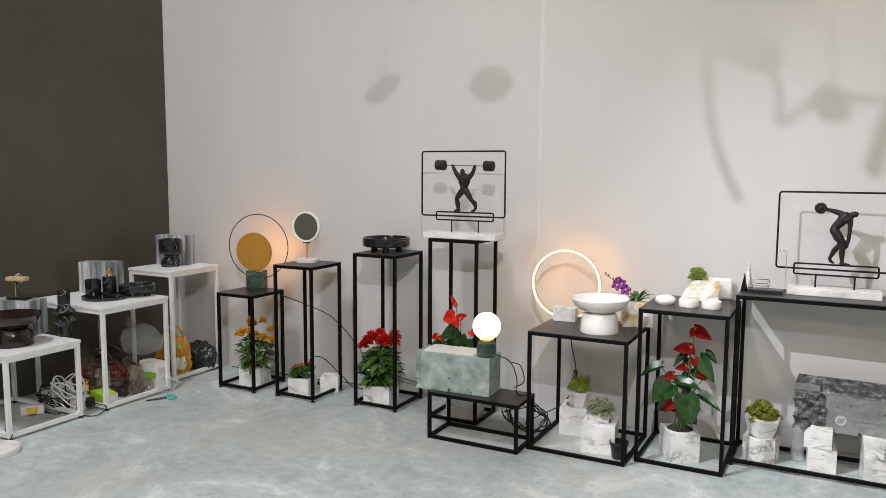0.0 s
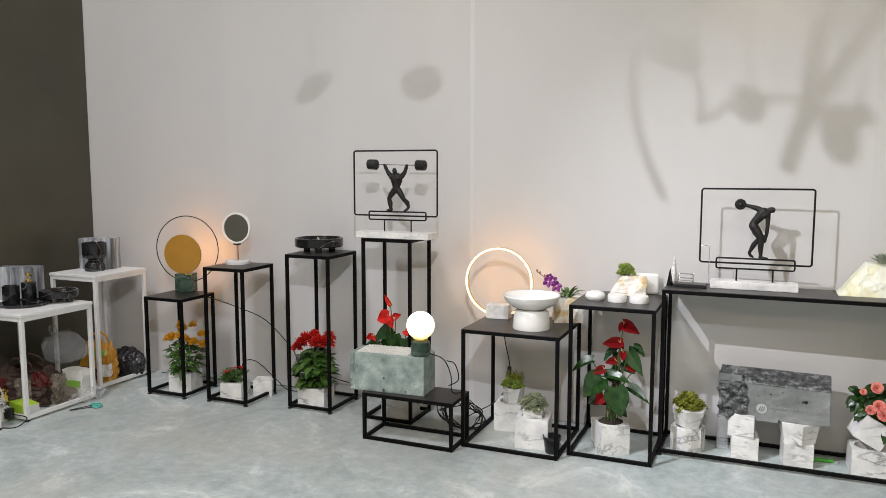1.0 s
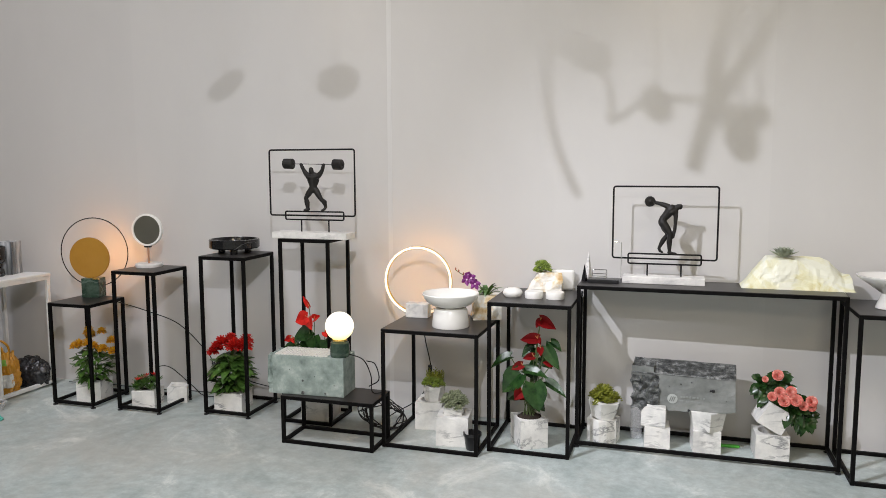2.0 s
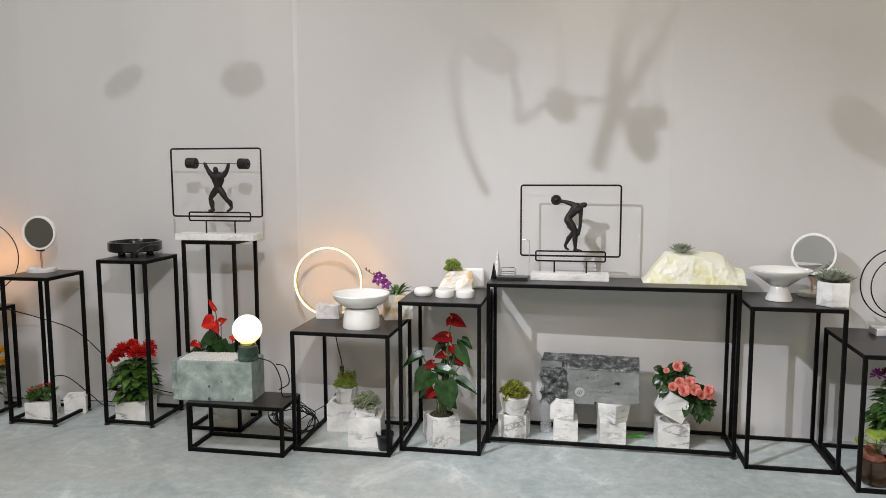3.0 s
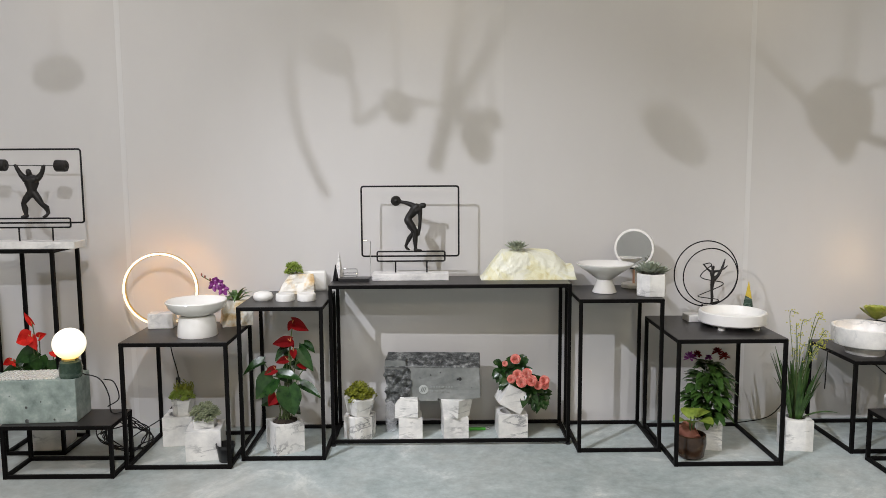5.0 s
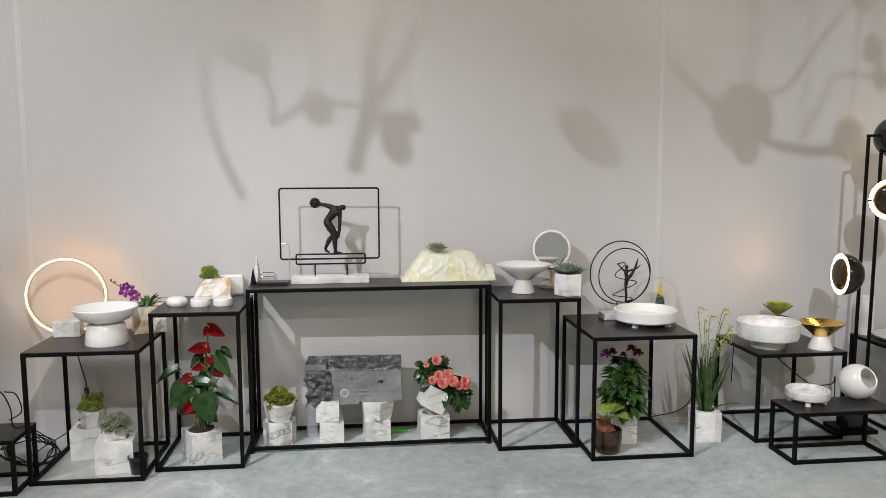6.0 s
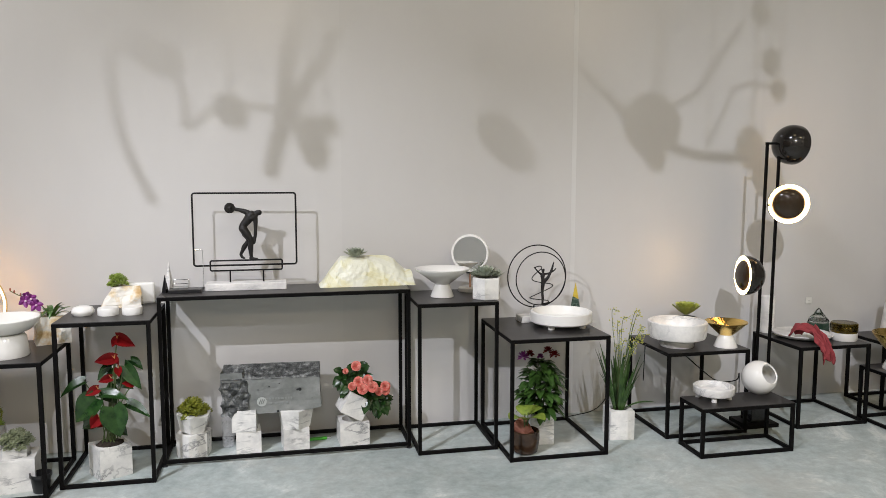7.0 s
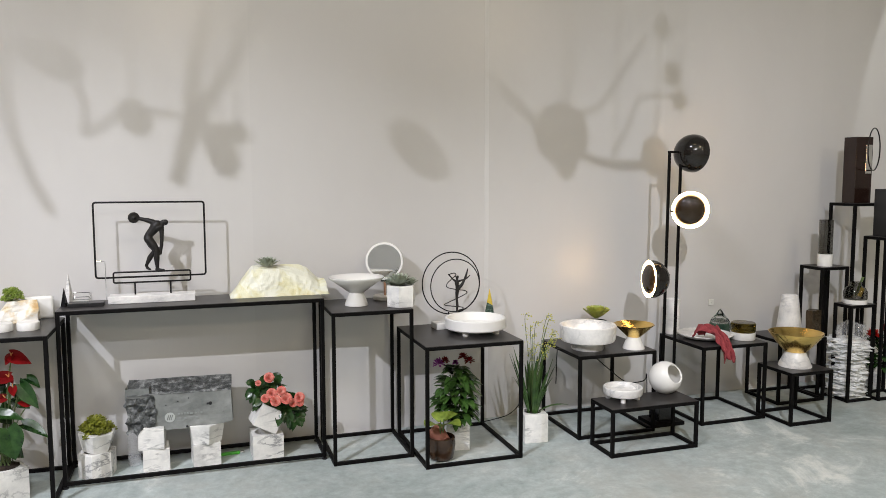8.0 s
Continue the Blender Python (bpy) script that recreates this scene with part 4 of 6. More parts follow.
chrysanthemum("orange-yellow chrysanthemums in a marble cube pot", -3.50, 0.925, 0.150, 0.125, ORANGE, ((-0.10, -0.02, 0.325, 1), (-0.055, -0.05, 0.345, 1.05), (-0.02, 0, 0.41, 1.1), (0.0, -0.05, 0.352, 1.1), (0.03, -0.04, 0.33, 1), (0.05, 0.02, 0.41, 0.9), (0.085, -0.04, 0.315, 1.05), (0.125, -0.01, 0.36, 1), (0.14, -0.03, 0.30, 1), (-0.04, 0.05, 0.38, 1)), 0.029, 190, 0.068, 0.03, 0.130, 0.33, 7, rot=14)
chrysanthemum("bright red dahlias in a marble cube pot", -2.585, 1.01, 0.165, 0.112, RED, ((-0.085, -0.02, 0.36, 0.9), (-0.05, -0.03, 0.385, 1.05), (-0.02, 0.03, 0.395, 1.0), (0.035, -0.05, 0.375, 1.2), (0.085, -0.02, 0.37, 1.1), (0.07, 0.04, 0.39, 1), (-0.105, -0.03, 0.335, 0.8)), 0.040, 260, 0.075, 0.050, 0.13, 0.335, 8, rot=10)
t = plant_pot("potted_plant", "small red-tipped succulent in a marble cube pot", -3.105, 0.915, 0, 0.135, 0.105, rot=14)
b = bmesh.new()
rng = random.Random(21)
for i in range(9):
    add_rosette(b, (rng.uniform(-0.05, 0.05), rng.uniform(-0.05, 0.05), 0.10 + rng.uniform(0, 0.03)), 0.05, rng, 3, 7, 0.42, 0.5)
part("foliage", b, LEAF, t, smooth=True)
for k in range(7):
    b = bmesh.new()
    add_rosette(b, (rng.uniform(-0.06, 0.06), rng.uniform(-0.06, 0.06), 0.15 + rng.uniform(0, 0.03)), 0.02, rng, 2, 6, 0.5, 0.6)
    part("flower", b, RED if k % 2 else LEAF_BRICK, t, smooth=True)
plant_pot("marble_pot", "empty round-holed marble cube pot", -2.985, 1.045, 0, 0.115, 0.098, rot=24, soil=False, hole=0.38)


def anthurium(t, rng, base_z, leaves, flowers, petal_mat):
    """Heart-shaped leaves and waxy spathes on long stems; rows of base x, z, tip x, z, depth, width and whether it lies flat."""
    for rows, mat, name in ((leaves, LEAF_DEEP, "leaf"), (flowers, petal_mat, "flower")):
        for bx, bz, tx, tz, y, width, flat in rows:
            base = Vector((bx, y, bz))
            ahead = Vector((tx - bx, -0.03 if flat else -0.015, tz - bz))
            foot = Vector((rng.uniform(-0.03, 0.03), rng.uniform(-0.03, 0.03), base_z))
            part("stem", bm_tube(curve_path((foot, foot.lerp(base, 0.6) + Vector((0, 0, 0.03)), base), 5), 0.0028, 5), STEM, t)
            b = bmesh.new()
            up = Vector((rng.uniform(-0.2, 0.2), -0.5, 0.85)) if flat else Vector((rng.uniform(-0.25, 0.25), -1.0, 0.35))
            add_leaf(b, base, ahead, ahead.length * 0.9, width, 0.30 if flat else 0.10, 0.20 if name == "leaf" else 0.42, True, up=up, segs=8)
            piece = part(name, b, mat, t, smooth=True)
            if name == "flower":
                side = Vector((0.25 * (tx - bx), -0.016, 0.034))
                part("spadix", bm_tube((base + Vector((0, -0.004, 0.002)), base + side * 0.5), (0.0024, 0.0012), 7), CREAM, piece, "pale yellow spike", True)


t = plant_pot("potted_plant", "red anthurium with glossy dark leaves in a marble cube pot", -0.825, 0.94, 0, 0.200, 0.150, 4, 77, hole=0.31)
part("pebbles", bm_rough(cut(bm_lathe(((0, 0.165), (0.04, 0.16), (0.068, 0.142), (0.068, 0.138), (0, 0.138)), 14), 1), 0.008, 50), SOIL, t, "mossy soil mound")
rng = random.Random(31)
anthurium(t, rng, 0.145, ((0.040, 0.345, 0.072, 0.205, -0.09, 0.125, 0), (-0.035, 0.385, -0.13, 0.285, -0.07, 0.120, 0), (0.085, 0.338, 0.205, 0.302, -0.02, 0.060, 1), (0.084, 0.520, 0.165, 0.408, -0.03, 0.070, 0), (-0.015, 0.398, 0.125, 0.412, -0.06, 0.065, 1), (-0.095, 0.450, -0.205, 0.415, -0.01, 0.070, 1), (0.035, 0.53, -0.03, 0.515, 0.0, 0.055, 1), (0.02, 0.50, -0.05, 0.45, 0.02, 0.07, 0), (0.10, 0.53, 0.165, 0.505, 0.03, 0.05, 1), (-0.055, 0.268, -0.118, 0.232, 0.0, 0.07, 0), (0.02, 0.26, 0.095, 0.195, -0.03, 0.075, 0), (-0.07, 0.36, -0.145, 0.37, 0.02, 0.06, 1), (0.0, 0.42, 0.05, 0.345, -0.02, 0.085, 0), (0.05, 0.45, 0.12, 0.40, 0.02, 0.06, 0)),
          ((0.058, 0.652, 0.147, 0.615, -0.03, 0.060, 0), (0.060, 0.65, 0.035, 0.612, -0.035, 0.035, 0), (0.045, 0.555, -0.052, 0.555, -0.03, 0.058, 0), (0.045, 0.56, 0.065, 0.525, -0.03, 0.026, 0), (0.062, 0.515, 0.066, 0.475, -0.05, 0.036, 0), (0.03, 0.470, -0.03, 0.462, -0.05, 0.040, 0), (0.115, 0.43, 0.065, 0.445, -0.02, 0.038, 0), (-0.025, 0.425, -0.085, 0.405, -0.06, 0.045, 0), (-0.02, 0.305, -0.06, 0.258, -0.09, 0.058, 0), (-0.01, 0.27, -0.065, 0.28, -0.085, 0.035, 0)), DARK_RED)
t = plant_pot("potted_plant", "red anthurium in a marble cube pot behind the bench", -2.03, 1.03, 0, 0.175, 0.115, rot=8)
rng = random.Random(32)
anthurium(t, rng, 0.10, ((-0.03, 0.500, -0.145, 0.455, -0.05, 0.085, 0), (-0.11, 0.425, -0.235, 0.385, -0.04, 0.07, 1), (-0.015, 0.475, -0.02, 0.39, -0.06, 0.09, 0), (0.055, 0.455, 0.09, 0.375, -0.06, 0.085, 0), (0.03, 0.44, 0.05, 0.36, -0.03, 0.08, 0), (-0.06, 0.42, -0.11, 0.37, -0.02, 0.08, 0), (0.10, 0.43, 0.16, 0.40, -0.01, 0.06, 1)),
          ((-0.045, 0.575, -0.118, 0.560, -0.07, 0.085, 0), (-0.035, 0.580, -0.012, 0.512, -0.075, 0.055, 0), (-0.01, 0.57, 0.035, 0.600, -0.06, 0.045, 0), (-0.042, 0.64, -0.075, 0.715, -0.05, 0.028, 0), (0.05, 0.50, 0.088, 0.470, -0.06, 0.045, 0), (-0.15, 0.455, -0.19, 0.445, -0.05, 0.04, 0), (-0.14, 0.455, -0.125, 0.43, -0.05, 0.03, 0)), RED)

# nested marble cubes with succulents under the square table
t = plant_pot("potted_plant", "lime green stonecrop in stacked marble pots", -1.385, 1.06, 0, 0.158, 0.150, 4, 40, rot=10, soil=False)
part("upper_pot", bm_pot(0.118, 0.095, 6, 10, 0.38, 0.72), MARBLE_POT, t, "tilted faceted inner pot", False, pose(0.012, -0.01, 0.145, 6, 5, 0))
b = bmesh.new()
rng = random.Random(41)
add_florets(b, rng, (0.012, -0.018, 0.235), 0.055, 0.03, 15, 0.024)
part("foliage", b, LEAF_LIME, t, smooth=True)
b = bmesh.new()
for i in range(60):
    a, r = rng.uniform(0, 6.28), rng.uniform(0, 0.05)
    p = Vector((0.02 + r * math.cos(a), 0.01 + r * math.sin(a), 0.25))
    tall = rng.uniform(0.02, 0.065)
    for k in range(6):
        add_leaf(b, p + Vector((0, 0, tall * k / 6)), (rng.uniform(-1, 1), rng.uniform(-1, 1), 0.8), 0.016, 0.008, 0, 0.2, segs=2)
part("sprigs", b, LEAF_OLIVE, t, "olive green sprigs", True)
t = plant_pot("potted_plant", "grey-green rosette succulents in stacked marble pots", -1.20, 0.872, 0, 0.165, 0.150, 4, 45, rot=8, soil=False)
part("upper_pot", bm_pot(0.095, 0.05, 4, 45, 0.4), MARBLE_POT, t, "small inner pot", False, Matrix.Translation((0, 0, 0.146)))
b = bmesh.new()
rng = random.Random(42)
add_florets(b, rng, (0, 0, 0.205), 0.062, 0.045, 16, 0.028, 0.8)
add_florets(b, rng, (0, 0, 0.192), 0.072, 0.02, 12, 0.026, 0.8)
part("foliage", b, LEAF_SAGE, t, smooth=True)
t = thing("plastic_pot", "small black plastic nursery pot", "flower pot", -1.083, 0.795, 0)
part("body", bm_lathe(((0, 0.003), (0.030, 0), (0.033, 0.004), (0.042, 0.072), (0.046, 0.072), (0.046, 0.086), (0.043, 0.086), (0.041, 0.070), (0.031, 0.008), (0, 0.008)), 28), BLACK_PLASTIC, t, smooth=True)

# ---- stand with the rock planter ----
for px, py, r, h, round_top in ((-0.923, 0.98, 0.049, 0.042, True), (-0.811, 0.963, 0.046, 0.034, False), (-0.706, 0.965, 0.046, 0.034, False)):
    prof = ((0, 0), (r * 0.8, 0), (r, h * 0.3), (r, h * 0.55), (r * 0.85, h * 0.85), (r * 0.5, h), (0, h)) if round_top else ((0, 0), (r * 0.97, 0), (r, 0.004), (r, h - 0.005), (r * 0.95, h), (0, h))
    single("stone_puck", bm_lathe(prof, 40), WHITE_STONE, "domed polished white stone puck" if round_top else "flat round white stone puck", "stone puck", pose(px, py, 0.75), True, "white stone pucks")
t = thing("rock_planter", "split white and ochre rock planter with a succulent", "planter", -0.765, 1.19, 0.75, 4)
b = bm_box(-0.12, 0.06, -0.045, 0.045, 0, 0.10)
for v in b.verts:
    if v.co.z > 0.05 and v.co.x < 0:
        v.co.x += 0.05
    if v.co.z > 0.05:
        v.co.y += 0.02 if v.co.y < 0 else 0
part("rock", bm_rough(cut(b, 5), 0.014, 20, 7.0), OCHRE_STONE, t, "ochre split face")
part("slab", bm_box(-0.015, 0.12, 0.046, 0.066, 0, 0.108, 0.012), WHITE_STONE, t, "rounded white slab behind")
b = bmesh.new()
rng = random.Random(51)
add_florets(b, rng, (-0.045, 0.0, 0.10), 0.036, 0.05, 15, 0.024, 0.8)
part("foliage", b, LEAF_LIME, t, smooth=True)

# ---- console ----
b = bm_lathe(((0, 0), (0.024, 0), (0.001, 0.145), (0, 0.145)), 4)
single("stone_cone", b, MARBLE, "tall thin white marble pyramid", "ornament", pose(-0.568, 1.165, 0.822, 0, 0, 20))
single("stone_cone", bm_lathe(((0, 0), (0.017, 0), (0.001, 0.085), (0, 0.085)), 4), MARBLE_BLACK, "small black marble pyramid", "ornament", pose(-0.581, 1.115, 0.822, 0, 0, 20))
t = thing("card_tray", "black slab tray with a silver card holder", "desk tray", -0.485, 1.10, 0.822)
part("slab", bm_box(-0.077, 0.077, -0.035, 0.035, 0, 0.018, 0.002), BLACK_PLASTIC, t)
for zz in (0.0, 0.018):
    part("holder", bm_wire_frame(-0.035, 0.035, 0.022 + zz * 0.4, 0.044 + zz, 0.002, 0.005), CHROME, t, "thin silver wire holder", True, Matrix.Translation((-0.02, -0.008 + zz, 0)))
part("hook_rod", bm_tube(((0.082, 0.035, 0.002), (0.082, 0.035, 0.20), (0.065, 0.035, 0.203), (0.045, 0.035, 0.203)), 0.0018, 6), CHROME, t, "slender silver hook rod")
framed_stand("black wire frame stand on a grey-veined marble base", -0.198, 1.15, 0.822, 0.39, 0, (-0.172, 0.176, 0.095, 0.145), (-0.078, 0.083), (-0.25, 0.248, 0.120, 0.479), 0.10, 0.036)
D = [
    ((0.024, -0.014, 0.012, 0.0080), (0.022, -0.012, 0.060, 0.0140), (0.025, -0.016, 0.098, 0.0130), (0.008, -0.010, 0.124, 0.0195), (-0.012, -0.004, 0.152, 0.0215)),
    ((0.020, -0.014, 0.006, 0.0075), (0.040, -0.018, 0.004, 0.0065), (0.054, -0.020, 0.003, 0.0050)),
    ((-0.025, 0.014, 0.028, 0.0080), (-0.009, 0.012, 0.062, 0.0130), (0.014, 0.006, 0.094, 0.0125), (0.000, 0.006, 0.122, 0.0180), (-0.010, 0.006, 0.150, 0.0200)),
    ((-0.027, 0.014, 0.024, 0.0080), (-0.022, 0.014, 0.010, 0.0075), (-0.010, 0.012, 0.004, 0.0055)),
    ((-0.014, 0, 0.156, 0.0215), (-0.008, 0, 0.174, 0.0190), (0.006, 0, 0.190, 0.0215), (0.024, 0, 0.214, 0.0255), (0.030, 0, 0.222, 0.0220)),
    ((0.028, -0.012, 0.204, 0.0150), (0.040, -0.012, 0.208, 0.0130)),
    ((0.012, 0.004, 0.232, 0.0145), (-0.008, 0.006, 0.240, 0.0125), (-0.032, 0.008, 0.247, 0.0095), (-0.048, 0.008, 0.250, 0.0092), (-0.062, 0.008, 0.254, 0.0065)),
    ((0.046, -0.006, 0.212, 0.0150), (0.049, -0.010, 0.182, 0.0110), (0.048, -0.012, 0.148, 0.0088), (0.046, -0.012, 0.122, 0.0090), (0.043, -0.012, 0.094, 0.0060), (0.040, -0.012, 0.082, 0.0068)),
    ((0.040, 0, 0.224, 0.0110), (0.058, -0.003, 0.231, 0.0145), (0.068, -0.004, 0.233, 0.0135)),
    ((0.070, -0.006, 0.226, 0.0080),),
    ((-0.073, -0.004, 0.255, 0.0258), (-0.075, 0.006, 0.256, 0.0275), (-0.077, 0.014, 0.257, 0.0258)),
]
figure("sculpture", D, "small black bronze discus thrower bending forward", pose(-0.196, 1.15, 0.822 + 0.1495))

# cream onyx rock with a succulent
t = thing("rock_planter", "broad cream-yellow onyx rock with a grey succulent", "planter", 0.405, 1.185, 0.822)
b = bmesh.new()
crest = ((-0.243, 0.002), (-0.225, 0.020), (-0.132, 0.146), (-0.05, 0.147), (0.03, 0.148), (0.12, 0.146), (0.150, 0.132), (0.205, 0.074), (0.242, 0.066), (0.252, 0.034), (0.244, 0.004))
columns = []
for k in range(61):
    x = -0.243 + 0.493 * k / 60
    h = float(np.interp(x, [c[0] for c in crest], [c[1] for c in crest]))
    ridge = float(np.interp(x, (-0.24, -0.13, 0.0, 0.12, 0.25), (0.0, 0.004, 0.010, 0.052, 0.012)))
    col = []
    for v in range(15):
        u = v / 14
        if u < 0.6:
            w = u / 0.6
            p = Vector((x, -0.085 + 0.062 * w, (h - ridge) * w))
        elif u < 0.8:
            w = (u - 0.6) / 0.2
            p = Vector((x, -0.023 + 0.075 * w, h - ridge * (1 - w)))
        else:
            w = (u - 0.8) / 0.2
            p = Vector((x, 0.052 + 0.013 * w, h * (1 - w)))
        q = Vector((x * 9, p.z * 14, 3.0))
        dent = 0.012 * noise.noise(q) + 0.010 * (abs(noise.noise(q * 2.1)) - 0.2) + 0.004 * noise.noise(q * 5)
        if u < 0.6:
            p.y += dent * (0.4 + 0.6 * math.sin(math.pi * u / 0.6))
        elif u < 0.8:
            p.z += dent * 0.35
        col.append(b.verts.new((p.x, p.y, max(0.0, p.z))))
    columns.append(col)
for a, c in zip(columns, columns[1:]):
    for v in range(14):
        b.faces.new((a[v], c[v], c[v + 1], a[v + 1]))
    b.faces.new((a[14], c[14], c[0], a[0]))
b.faces.new(columns[0])
b.faces.new(columns[-1][::-1])
bmesh.ops.recalc_face_normals(b, faces=b.faces)
part("rock", b, CREAM_STONE, t)
b = bmesh.new()
add_rosette(b, (-0.055, 0.0, 0.142), 0.062, random.Random(61), 4, 9, 0.5, 0.3)
part("foliage", b, LEAF_GREY, t, smooth=True)

# under the console
t = plant_pot("potted_plant", "olive rosette succulents in stacked hexagonal marble pots", -0.472, 1.125, 0, 0.162, 0.118, 6, 20, soil=False)
part("upper_pot", bm_pot(0.160, 0.095, 6, 24, 0.4, 0.75), MARBLE_POT, t, "tilted faceted upper pot", False, pose(0, 0, 0.125, 5, 4, 0))
b = bmesh.new()
rng = random.Random(71)
add_florets(b, rng, (0, 0, 0.218), 0.064, 0.050, 11, 0.034, 1.1)
add_florets(b, rng, (0, 0, 0.206), 0.074, 0.012, 9, 0.032, 1.1)
part("foliage", b, LEAF_OLIVE, t, smooth=True)


def marble_cube(label, x, y, z, w, h, n=4, turn=45, rot=0.0, tilt=(0, 0), hole=0.38, taper=1.0):
    ob = single("marble_pot", bm_pot(w, h, n, turn, hole, taper), MARBLE_POT, label, "planter", pose(x, y, z, tilt[0], tilt[1], rot), group="marble pots under the console")
    return ob


marble_cube("veined white marble cube pot standing on the floor", -0.208, 1.122, 0, 0.122, 0.112, rot=4)
marble_cube("veined white marble cube pot on another cube", -0.222, 1.118, 0.1125, 0.118, 0.110, rot=-3)
marble_cube("grey-veined marble cube pot on the floor", 0.024, 1.125, 0, 0.130, 0.112, rot=6)
marble_cube("faceted marble pot on another cube", 0.027, 1.122, 0.1125, 0.165, 0.098, 6, 30, 10, hole=0.33, taper=0.82)
marble_cube("white marble cube pot under the tilted pot", 0.322, 1.14, 0, 0.152, 0.122, rot=3)

# carved grey block with a mark and two lines of lettering
t = thing("stone_block", "heavy dark grey stone block with rough end and carved mark", "stone block", -0.075, 1.135, 0.2235, -3)
b = cut(bm_box(-0.150, 0.235, -0.07, 0.07, -0.02, 0.20), 9)


def slope(y):
    return 0.158 + 0.042 * (y + 0.07) / 0.14


for v in b.verts:
    v.co.z *= slope(v.co.y) / 0.20 if v.co.z > 0 else 1.0
    v.co.x += (-0.012 if v.co.x > 0.2 else 0.0) * max(0.0, v.co.z) * 4
    if v.co.z < -0.01:
        v.co.z += 0.012 * noise.noise(v.co * 30) + 0.010 * max(0.0, v.co.x / 0.2)
bm_rough(b, 0.0025, 40, 3.0)
part("body", b, GREY_STONE, t)
b = cut(bm_box(-0.256, -0.1505, -0.068, 0.07, 0.135, 0.199), 5)
for v in b.verts:
    if v.co.z > 0.19:
        v.co.z = slope(v.co.y) - 0.002
part("ledge", bm_rough(b, 0.004, 30, 2.0), GREY_STONE, t, "thin ledge over the rough end")
part("split_end", bm_rough(cut(bm_box(-0.250, -0.125, -0.078, 0.065, -0.03, 0.142), 13), 0.020, 38, 6.0), ROUGH_STONE, t, "dark chiselled end")
b = bmesh.new()
grid = []
for k in range(121):
    x = -0.254 + 0.486 * k / 120
    row = []
    for v in range(19):
        y = -0.072 + 0.140 * v / 18
        q = Vector((x * 70, y * 110, 5.0))
        lift = 0.004 * abs(noise.noise(q)) + 0.004 * max(0.0, noise.noise(q * 0.35)) + 0.002 * noise.noise(q * 2.2)
        row.append(b.verts.new((x, y, slope(y) + (0.0015 + lift if 0 < k < 120 and 0 < v < 18 else -0.003))))
    grid.append(row)
for a, c in zip(grid, grid[1:]):
    for v in range(18):
        b.faces.new((a[v], c[v], c[v + 1], a[v + 1]))
part("tooled_surface", b, ROUGH_STONE, t, "dark chiselled sloping top")
for hx, hz, hr in ((0.13, 0.095, 0.009), (0.118, 0.094, 0.005), (-0.02, 0.115, 0.0035), (0.03, 0.128, 0.003), (0.02, -0.012, 0.006), (-0.075, 0.10, 0.0025), (0.19, 0.05, 0.002)):
    part("pit", bm_rough(bm_lathe(((0, 0.001), (hr * 0.6, 0.001), (hr, 0.0), (0, 0)), 10), 0.001, 90, hx * 50), BLACK_PLASTIC, t, "dark pit in the stone", False, pose(hx, -0.0725, hz, 90, 0, 0))
PALE_PRINT = material("pale_print", 0.7, 0.0, (0.40, 0.42, 0.40))
FADED_PRINT = material("faded_print", 0.7, 0.0, (0.235, 0.25, 0.238))


def on_face(x, z, w, h, slant=0.0):
    """A thin plate on the sloping front of the block."""
    b = bm_box(-w / 2, w / 2, -0.001, 0.0, -h / 2, h / 2)
    b.transform(pose(x, -0.0728, z - 0.022, 0, slant, 0))
    return b


b = bm_lathe(((0, 0.0012), (0.024, 0.0012), (0.024, 0), (0, 0)), 32)
b.transform(pose(-0.058, -0.0726, 0.039, 90, 0, 0))
part("round_mark", b, PALE_PRINT, t, "pale round printed mark")
for bx, sl in ((-0.067, 20), (-0.058, 20), (-0.049, 20)):
    b = on_face(bx, 0.061, 0.0045, 0.026, sl)
    b.transform(Matrix.Translation((0, -0.0016, 0)))
    part("mark_stroke", b, GREY_STONE, t)
for row_z, start, widths in ((0.075, 0.0, (0.014, 0.012, 0.012, 0.012, 0.02, 0.012, 0.012, 0.012)), (0.052, 0.0, (0.018, 0.018, 0.018, 0.018))):
    x = start
    for wd in widths:
        part("lettering_bar", on_face(x + wd / 2 - 0.024, row_z, wd * 0.75, 0.010), FADED_PRINT, t)
        x += wd * 1.12 if len(widths) > 4 else wd * 1.5
t = thing("water_bottle", "ribbed clear plastic water bottle standing behind the block", "bottle", -0.312, 1.195, 0)
prof = [(0, 0.002), (0.026, 0)]
for k in range(9):
    prof += [(0.032, 0.008 + k * 0.016), (0.0295, 0.016 + k * 0.016)]
prof += [(0.031, 0.16), (0.024, 0.19), (0.013, 0.205), (0.013, 0.215), (0, 0.215)]
part("body", bm_lathe(prof, 28), PLASTIC, t, smooth=True)
part("cap", bm_lathe(((0, 0.2152), (0.015, 0.2152), (0.015, 0.23), (0, 0.23)), 20), CARD, t, "white screw cap")
t = thing("box_cutter", "green plastic cutter lying behind the cubes", "knife", 0.135, 1.19, 0, 4)
part("handle", bm_box(-0.055, 0.055, -0.01, 0.01, 0.0, 0.014, 0.004), GREEN_PEN, t)
part("blade_guard", bm_box(0.0551, 0.075, -0.008, 0.008, 0.002, 0.012, 0.003), CHROME, t)
t = thing("potted_plant", "coral pink begonia in a tilted marble cube pot", "potted plant", 0.325, 1.135, 0.1225)
part("pot", bm_pot(0.128, 0.115, 4, 45, 0.4), MARBLE_POT, t, "tilted marble cube", False, pose(-0.028, -0.01, 0.032, 0, 30, 8))
b = bmesh.new()
rng = random.Random(81)
